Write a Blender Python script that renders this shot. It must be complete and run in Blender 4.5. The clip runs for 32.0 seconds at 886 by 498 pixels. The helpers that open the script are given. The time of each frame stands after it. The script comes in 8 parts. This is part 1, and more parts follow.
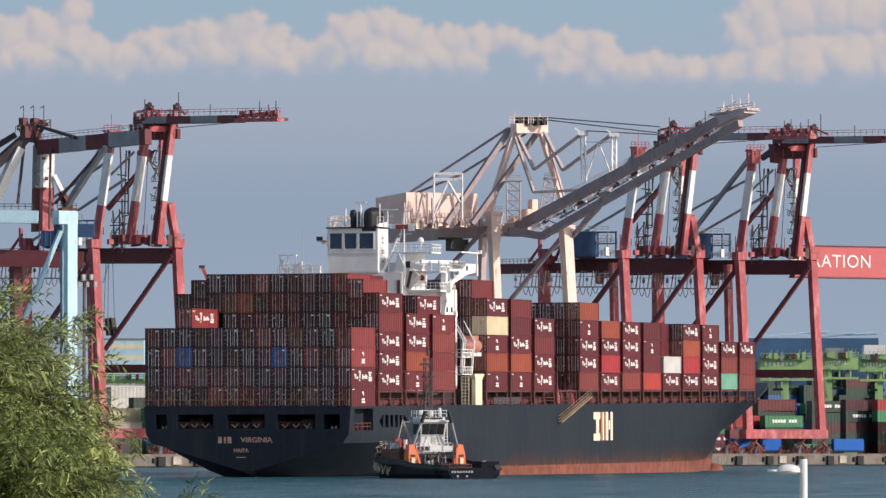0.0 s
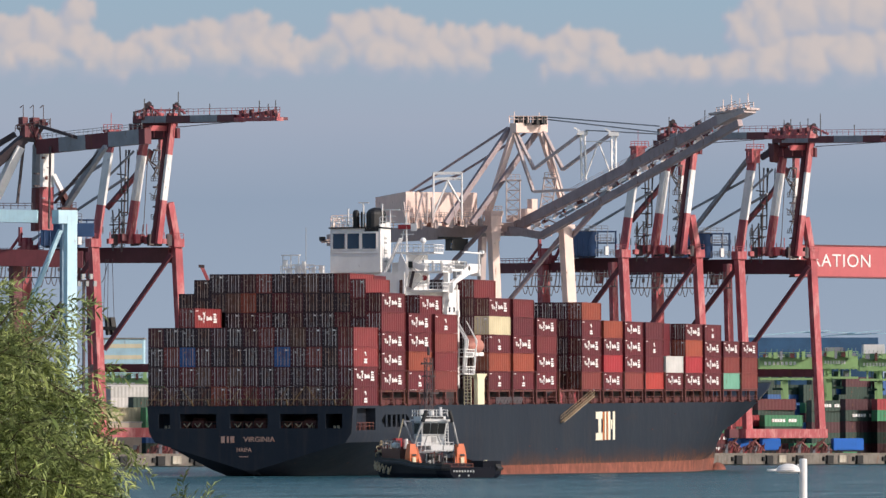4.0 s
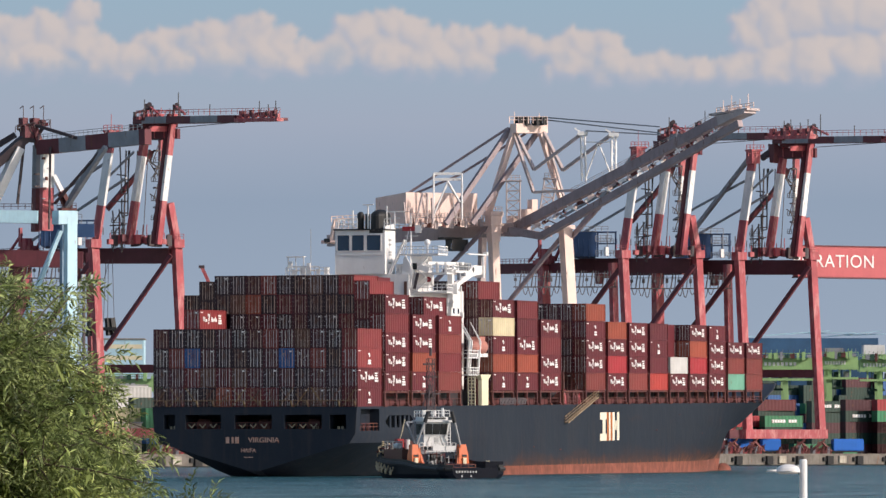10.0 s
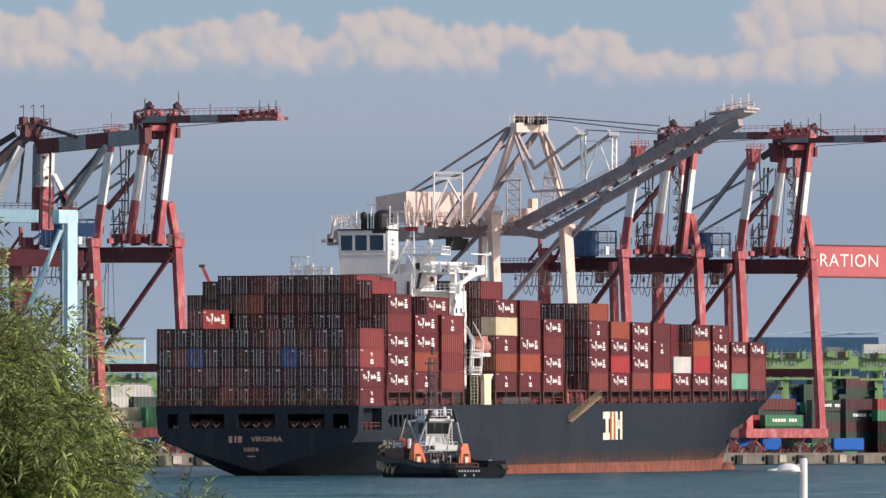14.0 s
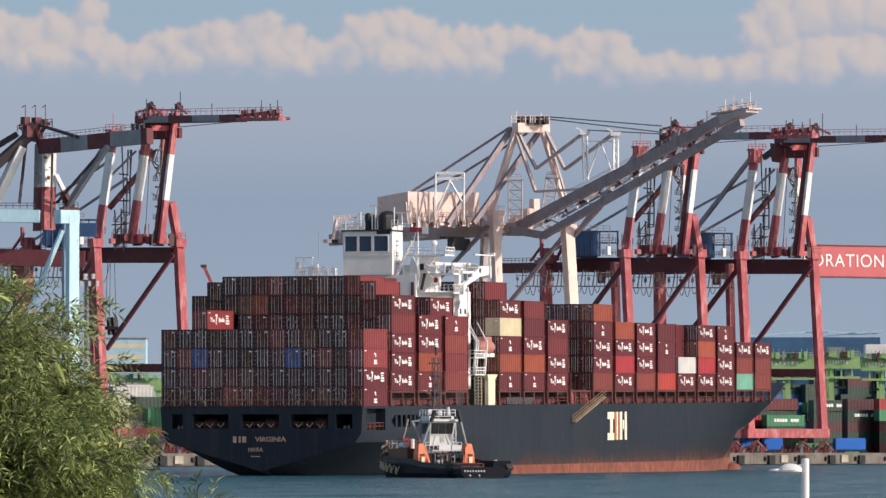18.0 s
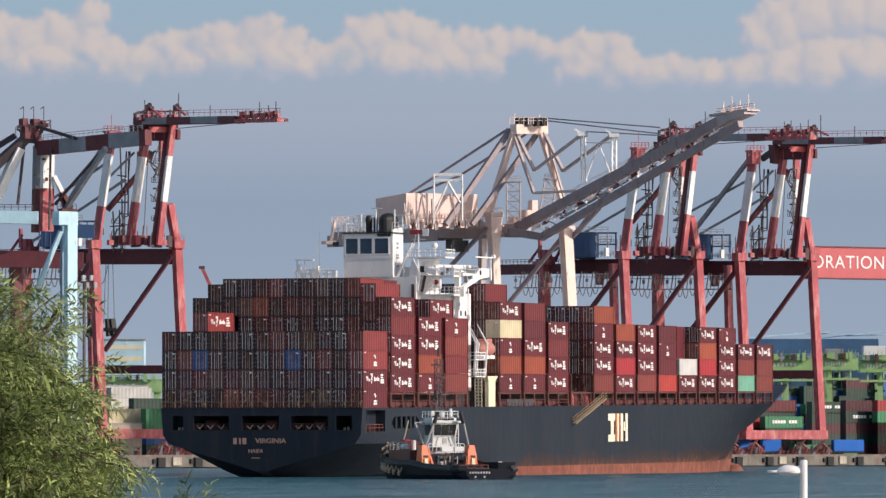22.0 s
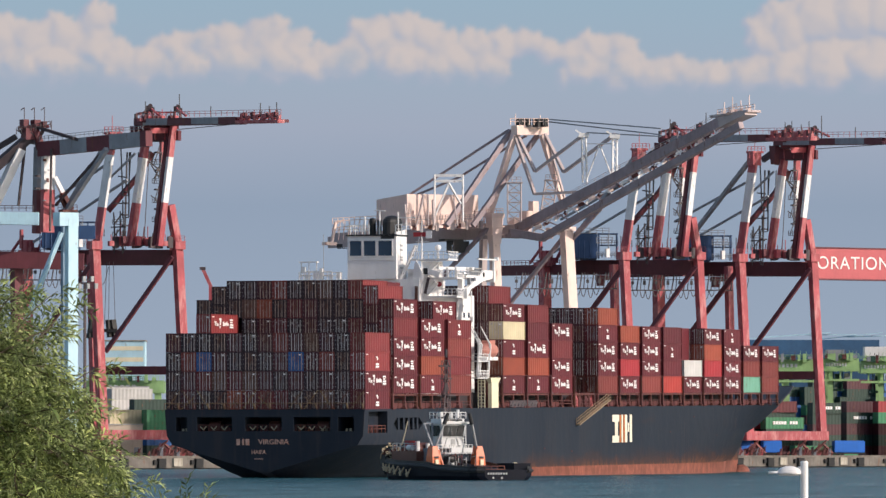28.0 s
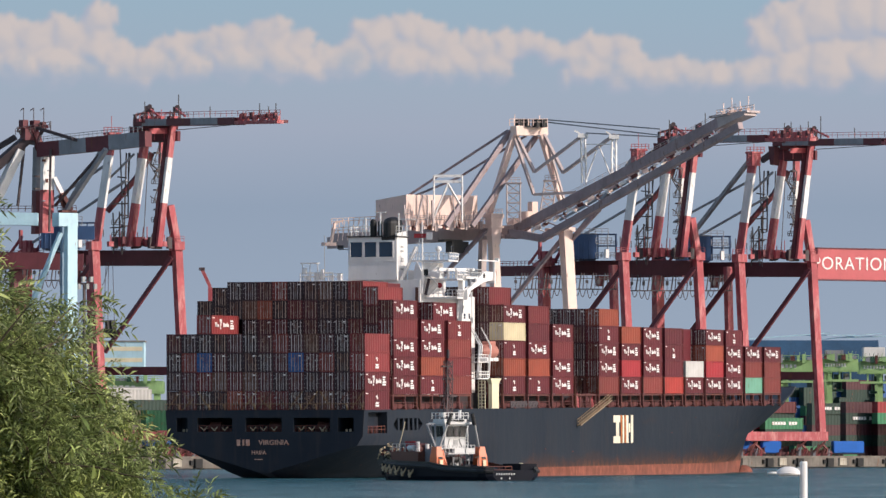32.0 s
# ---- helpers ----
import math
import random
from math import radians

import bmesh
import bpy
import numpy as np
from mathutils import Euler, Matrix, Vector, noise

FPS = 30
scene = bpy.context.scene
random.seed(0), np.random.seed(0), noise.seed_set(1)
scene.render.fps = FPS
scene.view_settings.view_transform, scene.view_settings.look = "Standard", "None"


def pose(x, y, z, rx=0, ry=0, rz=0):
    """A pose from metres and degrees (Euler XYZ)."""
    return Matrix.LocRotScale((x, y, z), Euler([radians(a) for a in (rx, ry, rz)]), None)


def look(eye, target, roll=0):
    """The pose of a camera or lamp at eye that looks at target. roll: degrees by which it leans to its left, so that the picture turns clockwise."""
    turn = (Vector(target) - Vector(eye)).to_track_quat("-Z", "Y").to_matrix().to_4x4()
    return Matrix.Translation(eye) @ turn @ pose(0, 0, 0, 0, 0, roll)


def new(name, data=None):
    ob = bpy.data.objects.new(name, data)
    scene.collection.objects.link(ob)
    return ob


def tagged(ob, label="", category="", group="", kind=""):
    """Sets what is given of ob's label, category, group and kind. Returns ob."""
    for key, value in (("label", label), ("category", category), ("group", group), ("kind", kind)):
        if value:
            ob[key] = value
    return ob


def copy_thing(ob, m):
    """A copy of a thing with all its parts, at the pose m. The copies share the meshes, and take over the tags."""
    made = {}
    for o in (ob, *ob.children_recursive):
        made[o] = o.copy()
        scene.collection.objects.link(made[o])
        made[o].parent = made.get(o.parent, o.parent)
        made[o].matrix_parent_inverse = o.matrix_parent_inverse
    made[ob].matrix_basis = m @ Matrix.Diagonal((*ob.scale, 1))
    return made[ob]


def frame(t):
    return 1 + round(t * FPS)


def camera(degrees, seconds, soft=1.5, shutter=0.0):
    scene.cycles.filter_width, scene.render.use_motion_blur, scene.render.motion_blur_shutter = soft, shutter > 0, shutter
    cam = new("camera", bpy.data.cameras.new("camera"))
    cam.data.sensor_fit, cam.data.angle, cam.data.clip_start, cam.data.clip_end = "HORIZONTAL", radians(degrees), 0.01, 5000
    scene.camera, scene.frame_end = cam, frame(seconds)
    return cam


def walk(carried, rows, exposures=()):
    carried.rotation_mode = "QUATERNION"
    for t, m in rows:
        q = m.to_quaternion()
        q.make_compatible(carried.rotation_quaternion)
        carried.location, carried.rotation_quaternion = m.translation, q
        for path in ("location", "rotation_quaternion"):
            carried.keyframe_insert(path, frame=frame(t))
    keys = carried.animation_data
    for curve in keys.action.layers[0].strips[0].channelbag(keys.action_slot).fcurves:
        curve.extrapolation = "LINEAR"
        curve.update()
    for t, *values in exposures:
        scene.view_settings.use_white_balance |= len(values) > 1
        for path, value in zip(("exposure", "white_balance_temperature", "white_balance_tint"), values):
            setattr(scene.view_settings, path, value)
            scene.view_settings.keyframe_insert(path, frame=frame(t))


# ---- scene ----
cam = camera(8.25, 32.0, soft=1.45)
# hand-held shake: seconds, upward tilt from straight down, turn to the left (degrees)
SHAKE = [
    (0, 91.8610, -0.0162), (0.5, 91.8564, -0.0081), (1, 91.8610, -0.0162), (1.5, 91.8692, -0.0058), (2, 91.8772, -0.0081),
    (2.5, 91.8749, -0.0081), (3, 91.8610, -0.0162), (3.5, 91.8530, -0.0231), (5.5, 91.8692, 0.0000), (6, 91.8692, 0.0000),
    (6.5, 91.8610, -0.0081), (7, 91.8576, -0.0208), (7.5, 91.8681, -0.0242), (8, 91.8622, -0.0324), (8.5, 91.8610, -0.0242),
    (9, 91.8610, -0.0162), (9.5, 91.8692, -0.0185), (10, 91.8610, -0.0184), (10.5, 91.8622, -0.0081), (11, 91.8610, -0.0081),
    (11.5, 91.8692, 0.0000), (12, 91.8692, 0.0000), (12.5, 91.8727, -0.0081), (13, 91.8692, -0.0081), (13.5, 91.8599, -0.0081),
    (14, 91.8530, -0.0162), (14.5, 91.8610, -0.0300), (16.5, 91.8530, 0.0000), (17, 91.8530, 0.0046), (17.5, 91.8530, 0.0000),
    (18, 91.8541, 0.0000), (18.5, 91.8645, 0.0000), (19, 91.8692, 0.0081), (19.5, 91.8692, -0.0128), (20, 91.8610, -0.0162),
    (20.5, 91.8610, -0.0197), (21, 91.8680, -0.0173), (21.5, 91.8680, -0.0093), (22, 91.8680, -0.0162), (22.5, 91.8692, -0.0162),
    (23, 91.8726, -0.0162), (23.5, 91.8841, -0.0139), (24, 91.8761, -0.0162), (24.5, 91.8829, -0.0162), (25, 91.8761, -0.0162),
    (25.5, 91.8761, -0.0081), (27.5, 91.8761, -0.0034), (28, 91.8772, -0.0093), (28.5, 91.8761, -0.0162), (29, 91.8761, -0.0242),
    (29.5, 91.8818, -0.0254), (30, 91.8830, -0.0162), (30.5, 91.8841, -0.0162), (31, 91.8829, -0.0162), (31.5, 91.8795, -0.0185),
    (32, 91.8818, -0.0162),
]
walk(cam, [(t, pose(0, 0, 4.2, rx, 0, rz)) for t, rx, rz in SHAKE])

# ---- light ----
SUN_TO = Vector((0.895, -0.36, 0.47)).normalized()
world = bpy.data.worlds.new("sky")
scene.world = world
world.use_nodes = True
wn = world.node_tree
sky = wn.nodes.new("ShaderNodeTexSky")
sky.sky_type = "NISHITA"
sky.sun_disc = False
sky.sun_elevation = math.asin(SUN_TO.z)
sky.sun_rotation = math.atan2(SUN_TO.x, SUN_TO.y)
sky.dust_density = 1.2
wn.links.new(sky.outputs["Color"], wn.nodes["Background"].inputs["Color"])
wn.nodes["Background"].inputs["Strength"].default_value = 0.132
sun_data = bpy.data.lights.new("sun", "SUN")
sun_data.energy = 3.85
sun_data.angle = radians(0.6)
sun_data.color = (1.0, 0.88, 0.79)
sun = new("sun", sun_data)
sun.matrix_world = look(SUN_TO * 500, (0, 0, 0))


# ---- materials ----
def nodes_of(name):
    m = bpy.data.materials.new(name)
    m.use_nodes = True
    nt = m.node_tree
    return m, nt, nt.nodes["Principled BSDF"]


def link(nt, a, b):
    nt.links.new(a, b)


def tex_noise(nt, scale, detail=5.0, stretch=None, rough=0.6):
    tc = nt.nodes.new("ShaderNodeTexCoord")
    mp = nt.nodes.new("ShaderNodeMapping")
    if stretch:
        mp.inputs["Scale"].default_value = stretch
    n = nt.nodes.new("ShaderNodeTexNoise")
    n.inputs["Scale"].default_value = scale
    n.inputs["Detail"].default_value = detail
    n.inputs["Roughness"].default_value = rough
    link(nt, tc.outputs["Object"], mp.inputs["Vector"])
    link(nt, mp.outputs["Vector"], n.inputs["Vector"])
    return n


def ramp(nt, src, stops):
    r = nt.nodes.new("ShaderNodeValToRGB")
    while len(r.color_ramp.elements) < len(stops):
        r.color_ramp.elements.new(0.5)
    for e, (p, c) in zip(r.color_ramp.elements, stops):
        e.position = p
        e.color = (*c, 1) if not isinstance(c, float) else (c, c, c, 1)
    link(nt, src, r.inputs["Fac"])
    return r


def mix(nt, fac, a, b, mode="MIX"):
    n = nt.nodes.new("ShaderNodeMix")
    n.data_type = "RGBA"
    n.blend_type = mode
    for sock, v in ((n.inputs[0], fac), (n.inputs[6], a), (n.inputs[7], b)):
        if hasattr(v, "is_linked"):
            link(nt, v, sock)
        else:
            sock.default_value = v if not isinstance(v, tuple) else (*v, 1)
    return n.outputs[2]


def shade(c, k):
    return tuple(min(1.0, v * k) for v in c)


def paint(name, color, rough=0.55, metal=0.0, dirt=0.3, rust=0.0, scale=0.25, bump=0.15, rnd=0.0, streak=True, rustcol=(0.16, 0.055, 0.025)):
    """Painted steel: two scales of fading, streaks of dirt that run down, patches of rust."""
    m, nt, b = nodes_of(name)
    big = tex_noise(nt, scale, 4)
    col = mix(nt, ramp(nt, big.outputs["Fac"], [(0.3, 0.0), (0.7, 1.0)]).outputs["Color"], shade(color, 1 - dirt * 0.55), shade(color, 1 + dirt * 0.35))
    st = tex_noise(nt, 1.4, 5, (1, 1, 0.12) if streak else None)
    col = mix(nt, ramp(nt, st.outputs["Fac"], [(0.5, 0.0), (0.8, dirt)]).outputs["Color"], col, shade(color, 0.45))
    if rust:
        rn = tex_noise(nt, 0.7, 7, (1, 1, 0.3) if streak else None, 0.7)
        col = mix(nt, ramp(nt, rn.outputs["Fac"], [(0.62 - rust * 0.3, 0.0), (0.74 - rust * 0.25, 1.0)]).outputs["Color"], col, rustcol)
    if rnd:
        oi = nt.nodes.new("ShaderNodeObjectInfo")
        col = mix(nt, 1.0, col, ramp(nt, oi.outputs["Random"], [(0.0, (1 - rnd, 1 - rnd, 1 - rnd)), (1.0, (1 + rnd, 1 + rnd * 0.8, 1 + rnd * 0.8))]).outputs["Color"], "MULTIPLY")
    link(nt, col, b.inputs["Base Color"])
    b.inputs["Roughness"].default_value = rough
    b.inputs["Metallic"].default_value = metal
    if bump:
        fine = tex_noise(nt, 6.0, 4)
        bp = nt.nodes.new("ShaderNodeBump")
        bp.inputs["Strength"].default_value = bump
        bp.inputs["Distance"].default_value = 0.05
        link(nt, fine.outputs["Fac"], bp.inputs["Height"])
        link(nt, bp.outputs["Normal"], b.inputs["Normal"])
    return m


def hull_paint():
    """Faded navy paint with scrapes, and rust that gathers towards the waterline."""
    m, nt, b = nodes_of("hull_paint")
    big = tex_noise(nt, 0.07, 5, (1, 1, 0.5))
    col = mix(nt, ramp(nt, big.outputs["Fac"], [(0.35, 0.0), (0.65, 1.0)]).outputs["Color"], (0.0120, 0.0172, 0.029), (0.019, 0.0245, 0.036))
    st = tex_noise(nt, 0.9, 6, (1, 1, 0.06))
    col = mix(nt, ramp(nt, st.outputs["Fac"], [(0.5, 0.0), (0.72, 0.85)]).outputs["Color"], col, (0.031, 0.030, 0.036))
    sc = tex_noise(nt, 0.25, 7, (1, 1, 0.4), 0.75)
    col = mix(nt, ramp(nt, sc.outputs["Fac"], [(0.55, 0.0), (0.7, 0.7)]).outputs["Color"], col, (0.029, 0.027, 0.033))
    tc, sp = (nt.nodes.new("ShaderNode" + k) for k in ("TexCoord", "SeparateXYZ"))
    link(nt, tc.outputs["Object"], sp.inputs[0])

    def fade(axis, v0, v1, a0, a1):
        mr = nt.nodes.new("ShaderNodeMapRange")
        link(nt, sp.outputs[axis], mr.inputs["Value"])
        for k, v in zip(("From Min", "From Max", "To Min", "To Max"), (v0, v1, a0, a1)):
            mr.inputs[k].default_value = v
        return mr.outputs[0]

    def total(*terms):
        out = terms[0]
        for t in terms[1:]:
            n = nt.nodes.new("ShaderNodeMath")
            link(nt, out, n.inputs[0])
            link(nt, t, n.inputs[1])
            out = n.outputs[0]
        return out

    low, fore = fade("Z", -6.2, -10.2, -0.12, 0.25), fade("X", 40.0, 80.0, -0.4, 0.0)
    for scale, flat, lo, hi, share, c in ((0.10, (0.35, 1, 1.3), 0.50, 0.68, 0.65, (0.045, 0.026, 0.024)), (0.45, (0.4, 1, 0.9), 0.62, 0.80, 0.65, (0.080, 0.034, 0.024)),
                                          (0.9, (1, 1, 0.07), 0.72, 0.82, 0.7, (0.17, 0.068, 0.032))):
        rn = tex_noise(nt, scale, 8, flat, 0.74)
        col = mix(nt, ramp(nt, total(rn.outputs["Fac"], low, fore), [(lo, 0.0), (hi, share)]).outputs["Color"], col, c)
    dr = tex_noise(nt, 0.6, 6, (1, 1, 0.03), 0.7)
    col = mix(nt, ramp(nt, dr.outputs["Fac"], [(0.63, 0.0), (0.73, 0.6)]).outputs["Color"], col, (0.15, 0.06, 0.03))
    link(nt, col, b.inputs["Base Color"])
    b.inputs["Roughness"].default_value = 0.6
    b.inputs["Specular IOR Level"].default_value = 0.2
    bp = nt.nodes.new("ShaderNodeBump")
    bp.inputs["Strength"].default_value = 0.25
    bp.inputs["Distance"].default_value = 0.3
    link(nt, tex_noise(nt, 0.35, 4).outputs["Fac"], bp.inputs["Height"])
    link(nt, bp.outputs["Normal"], b.inputs["Normal"])
    return m


HULL = hull_paint()
BOOT = paint("antifouling", (0.25, 0.076, 0.048), 0.8, dirt=0.95, rust=0.5, scale=0.5, streak=True, rustcol=(0.145, 0.045, 0.026))
RUST = paint("rust_red_steel", (0.105, 0.032, 0.03), 0.75, dirt=0.6, rust=0.3)
DECKRED = paint("deck_red", (0.115, 0.032, 0.034), 0.7, dirt=0.5, rust=0.2)
WHITE = paint("white_paint", (0.80, 0.78, 0.77), 0.5, dirt=0.15, rust=0.02)
TUGWHITE = paint("weathered_white", (0.66, 0.66, 0.66), 0.55, dirt=0.3, rust=0.04)
CREAM = paint("cream_paint", (0.80, 0.71, 0.50), 0.5, dirt=0.2)
BLACK = paint("soot_black", (0.012, 0.012, 0.014), 0.6, dirt=0.3)
DARK = paint("dark_steel", (0.035, 0.034, 0.036), 0.6, dirt=0.4)
GALV = paint("galvanised", (0.36, 0.36, 0.36), 0.5, dirt=0.4)
ROD = paint("lock_rod", (0.46, 0.43, 0.43), 0.5, dirt=0.4, rust=0.15)
ORANGE = paint("orange_paint", (0.66, 0.125, 0.022), 0.45, dirt=0.3)
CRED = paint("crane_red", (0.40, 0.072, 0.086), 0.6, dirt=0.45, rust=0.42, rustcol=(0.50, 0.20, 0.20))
# darker red; on portal beams, braces and mast backs it carries their shade
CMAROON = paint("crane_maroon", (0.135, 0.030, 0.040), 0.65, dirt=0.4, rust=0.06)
CWHITE = paint("crane_white", (0.80, 0.78, 0.77), 0.55, dirt=0.3, rust=0.08)
CGREY = paint("crane_grey", (0.27, 0.28, 0.31), 0.6, dirt=0.4, rust=0.08)
CDARK = paint("crane_dark", (0.07, 0.050, 0.056), 0.65, dirt=0.4)
CSERV = paint("service_grey", (0.075, 0.068, 0.072), 0.65, dirt=0.4, rust=0.1)
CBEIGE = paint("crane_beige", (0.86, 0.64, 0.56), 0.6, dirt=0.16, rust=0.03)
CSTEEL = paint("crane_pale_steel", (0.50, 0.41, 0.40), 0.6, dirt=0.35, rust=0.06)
CSIGN = paint("sign_red", (0.50, 0.085, 0.10), 0.5, dirt=0.2)
BLUEHOUSE = paint("blue_house", (0.034, 0.078, 0.185), 0.55, dirt=0.35)
LBLUE = paint("light_blue", (0.48, 0.70, 0.80), 0.5, dirt=0.25, rust=0.04)
LIME = paint("lime_green", (0.32, 0.50, 0.22), 0.55, dirt=0.35)
DGREEN = paint("dark_green", (0.018, 0.07, 0.045), 0.6, dirt=0.4, rnd=0.25)
ROOFBLUE = paint("roof_blue", (0.028, 0.085, 0.17), 0.6, dirt=0.3)
CONCRETE = paint("concrete", (0.27, 0.25, 0.22), 0.85, dirt=0.6, scale=0.4)
ASPHALT = paint("asphalt", (0.07, 0.07, 0.068), 0.9, dirt=0.4, streak=False)
RUBBER = paint("rubber", (0.015, 0.015, 0.016), 0.8, dirt=0.3)
TARP = paint("blue_tarp", (0.02, 0.16, 0.62), 0.5, dirt=0.2)
WINDOW = paint("window_glass", (0.018, 0.048, 0.105), 0.2, dirt=0.1, bump=0)
TUGGLASS = paint("tug_glass", (0.01, 0.012, 0.014), 0.35, dirt=0.1, bump=0)
TUGHULL = paint("tug_hull", (0.005, 0.007, 0.014), 0.6, dirt=0.4, scale=0.3)
TUGHULL.node_tree.nodes["Principled BSDF"].inputs["Specular IOR Level"].default_value = 0.12
ROPE = paint("rope", (0.42, 0.36, 0.26), 0.9, dirt=0.4)
# dark and black also carry the shade of the stern door ends
BOXCOL = {
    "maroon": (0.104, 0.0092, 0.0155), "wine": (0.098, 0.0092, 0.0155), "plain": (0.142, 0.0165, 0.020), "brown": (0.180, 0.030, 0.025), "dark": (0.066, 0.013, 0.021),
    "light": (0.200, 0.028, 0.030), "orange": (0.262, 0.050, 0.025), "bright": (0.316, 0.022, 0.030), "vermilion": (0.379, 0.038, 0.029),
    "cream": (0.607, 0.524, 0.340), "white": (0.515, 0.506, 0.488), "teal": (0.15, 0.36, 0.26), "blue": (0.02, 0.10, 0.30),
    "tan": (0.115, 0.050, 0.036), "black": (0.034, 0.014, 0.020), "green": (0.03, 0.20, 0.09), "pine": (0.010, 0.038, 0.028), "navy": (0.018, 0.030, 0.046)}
BOXMAT = {k: paint("container_" + k, c, 0.55, dirt=0.3, rust=0.03 if k not in ("cream", "white") else 0.0, rnd=0.12) for k, c in BOXCOL.items()}


def water_material():
    """Turbid teal harbour water: a soft body colour under a thin sheen, in long wind streaks."""
    m, nt, b = nodes_of("harbour_water")
    nt.nodes.remove(b)
    a = tex_noise(nt, 0.12, 7, (0.7, 0.3, 1), 0.7)
    c = tex_noise(nt, 0.012, 4, (1.0, 0.3, 1))
    col = ramp(nt, a.outputs["Fac"], [(0.32, (0.014, 0.066, 0.086)), (0.50, (0.028, 0.104, 0.130)), (0.68, (0.060, 0.150, 0.175))])
    col2 = mix(nt, ramp(nt, c.outputs["Fac"], [(0.35, 0.0), (0.7, 0.35)]).outputs["Color"], col.outputs["Color"], (0.004, 0.045, 0.07))
    df, gl, ms = (nt.nodes.new("ShaderNode" + k) for k in ("BsdfDiffuse", "BsdfGlossy", "MixShader"))
    link(nt, col2, df.inputs["Color"])
    gl.inputs["Roughness"].default_value = 0.17
    w1 = tex_noise(nt, 0.35, 5, (1.0, 0.5, 1), 0.7)
    bp = nt.nodes.new("ShaderNodeBump")
    bp.inputs["Strength"].default_value = 0.8
    bp.inputs["Distance"].default_value = 0.5
    link(nt, w1.outputs["Fac"], bp.inputs["Height"])
    link(nt, bp.outputs["Normal"], gl.inputs["Normal"])
    link(nt, ramp(nt, a.outputs["Fac"], [(0.35, 0.24), (0.7, 0.42)]).outputs["Color"], ms.inputs[0])
    link(nt, df.outputs[0], ms.inputs[1])
    link(nt, gl.outputs[0], ms.inputs[2])
    link(nt, ms.outputs[0], nt.nodes["Material Output"].inputs["Surface"])
    return m


WATER = water_material()


def leaf_material(name, lo, hi):
    m, nt, b = nodes_of(name)
    g = nt.nodes.new("ShaderNodeNewGeometry")
    r = ramp(nt, g.outputs["Random Per Island"], [(0.0, shade(lo, 0.55)), (0.3, lo), (0.7, hi), (1.0, shade(hi, 1.9))])
    oi = nt.nodes.new("ShaderNodeObjectInfo")
    tone = mix(nt, 1.0, r.outputs["Color"], ramp(nt, oi.outputs["Random"], [(0.0, (0.55, 0.58, 0.55)), (0.5, (0.95, 0.97, 0.9)), (1.0, (1.35, 1.28, 1.1))]).outputs["Color"], "MULTIPLY")
    link(nt, tone, b.inputs["Base Color"])
    b.inputs["Roughness"].default_value = 0.5
    tr = nt.nodes.new("ShaderNodeBsdfTranslucent")
    link(nt, tone, tr.inputs["Color"])
    ms = nt.nodes.new("ShaderNodeMixShader")
    ms.inputs[0].default_value = 0.42
    link(nt, b.outputs[0], ms.inputs[1])
    link(nt, tr.outputs[0], ms.inputs[2])
    link(nt, ms.outputs[0], nt.nodes["Material Output"].inputs["Surface"])
    return m


LEAF = leaf_material("feathery_leaf", (0.150, 0.190, 0.062), (0.320, 0.370, 0.145))
POD = leaf_material("seed_pod", (0.28, 0.34, 0.10), (0.44, 0.50, 0.19))
TREES = leaf_material("far_foliage", (0.02, 0.05, 0.02), (0.05, 0.09, 0.03))
BARK = paint("bark", (0.10, 0.075, 0.05), 0.9, dirt=0.5, scale=3)


# ---- mesh helpers ----
def box(bm, c, s, mi=0):
    r = bmesh.ops.create_cube(bm, size=1, matrix=Matrix.Translation(c) @ Matrix.Diagonal((*s, 1)))
    if mi:
        for f in {f for v in r["verts"] for f in v.link_faces}:
            f.material_index = mi


def span(bm, lo, hi, mi=0):
    box(bm, [(a + b) / 2 for a, b in zip(lo, hi)], [abs(b - a) for a, b in zip(lo, hi)], mi)


SECTION = [Vector((0, 1, 0))]  # which way the sections of upright members face


def beam(bm, p, q, w, h=None, mi=0, w2=None, h2=None):
    """A box section from p to q, w across and h high, that may taper to w2 by h2."""
    p, q = Vector(p), Vector(q)
    h = h or w
    w2, h2 = w2 or w, h2 or h
    d = (q - p).normalized()
    up = Vector((0, 0, 1)) if abs(d.z) < 0.6 else SECTION[0]
    s = d.cross(up).normalized()
    u = s.cross(d)
    vs = [bm.verts.new(o + s * (i * a / 2) + u * (j * b / 2)) for o, a, b in ((p, w, h), (q, w2, h2)) for i, j in ((-1, -1), (1, -1), (1, 1), (-1, 1))]
    for idx in ((3, 2, 1, 0), (4, 5, 6, 7), (0, 1, 5, 4), (1, 2, 6, 5), (2, 3, 7, 6), (3, 0, 4, 7)):
        bm.faces.new([vs[i] for i in idx]).material_index = mi


def tube(bm, p, q, r, r2=None, n=8, mi=0):
    p, q = Vector(p), Vector(q)
    d = q - p
    res = bmesh.ops.create_cone(bm, cap_ends=True, segments=n, radius1=r, radius2=r if r2 is None else r2, depth=d.length,
                                matrix=Matrix.Translation((p + q) / 2) @ d.to_track_quat("Z", "Y").to_matrix().to_4x4())
    if mi:
        for f in {f for v in res["verts"] for f in v.link_faces}:
            f.material_index = mi


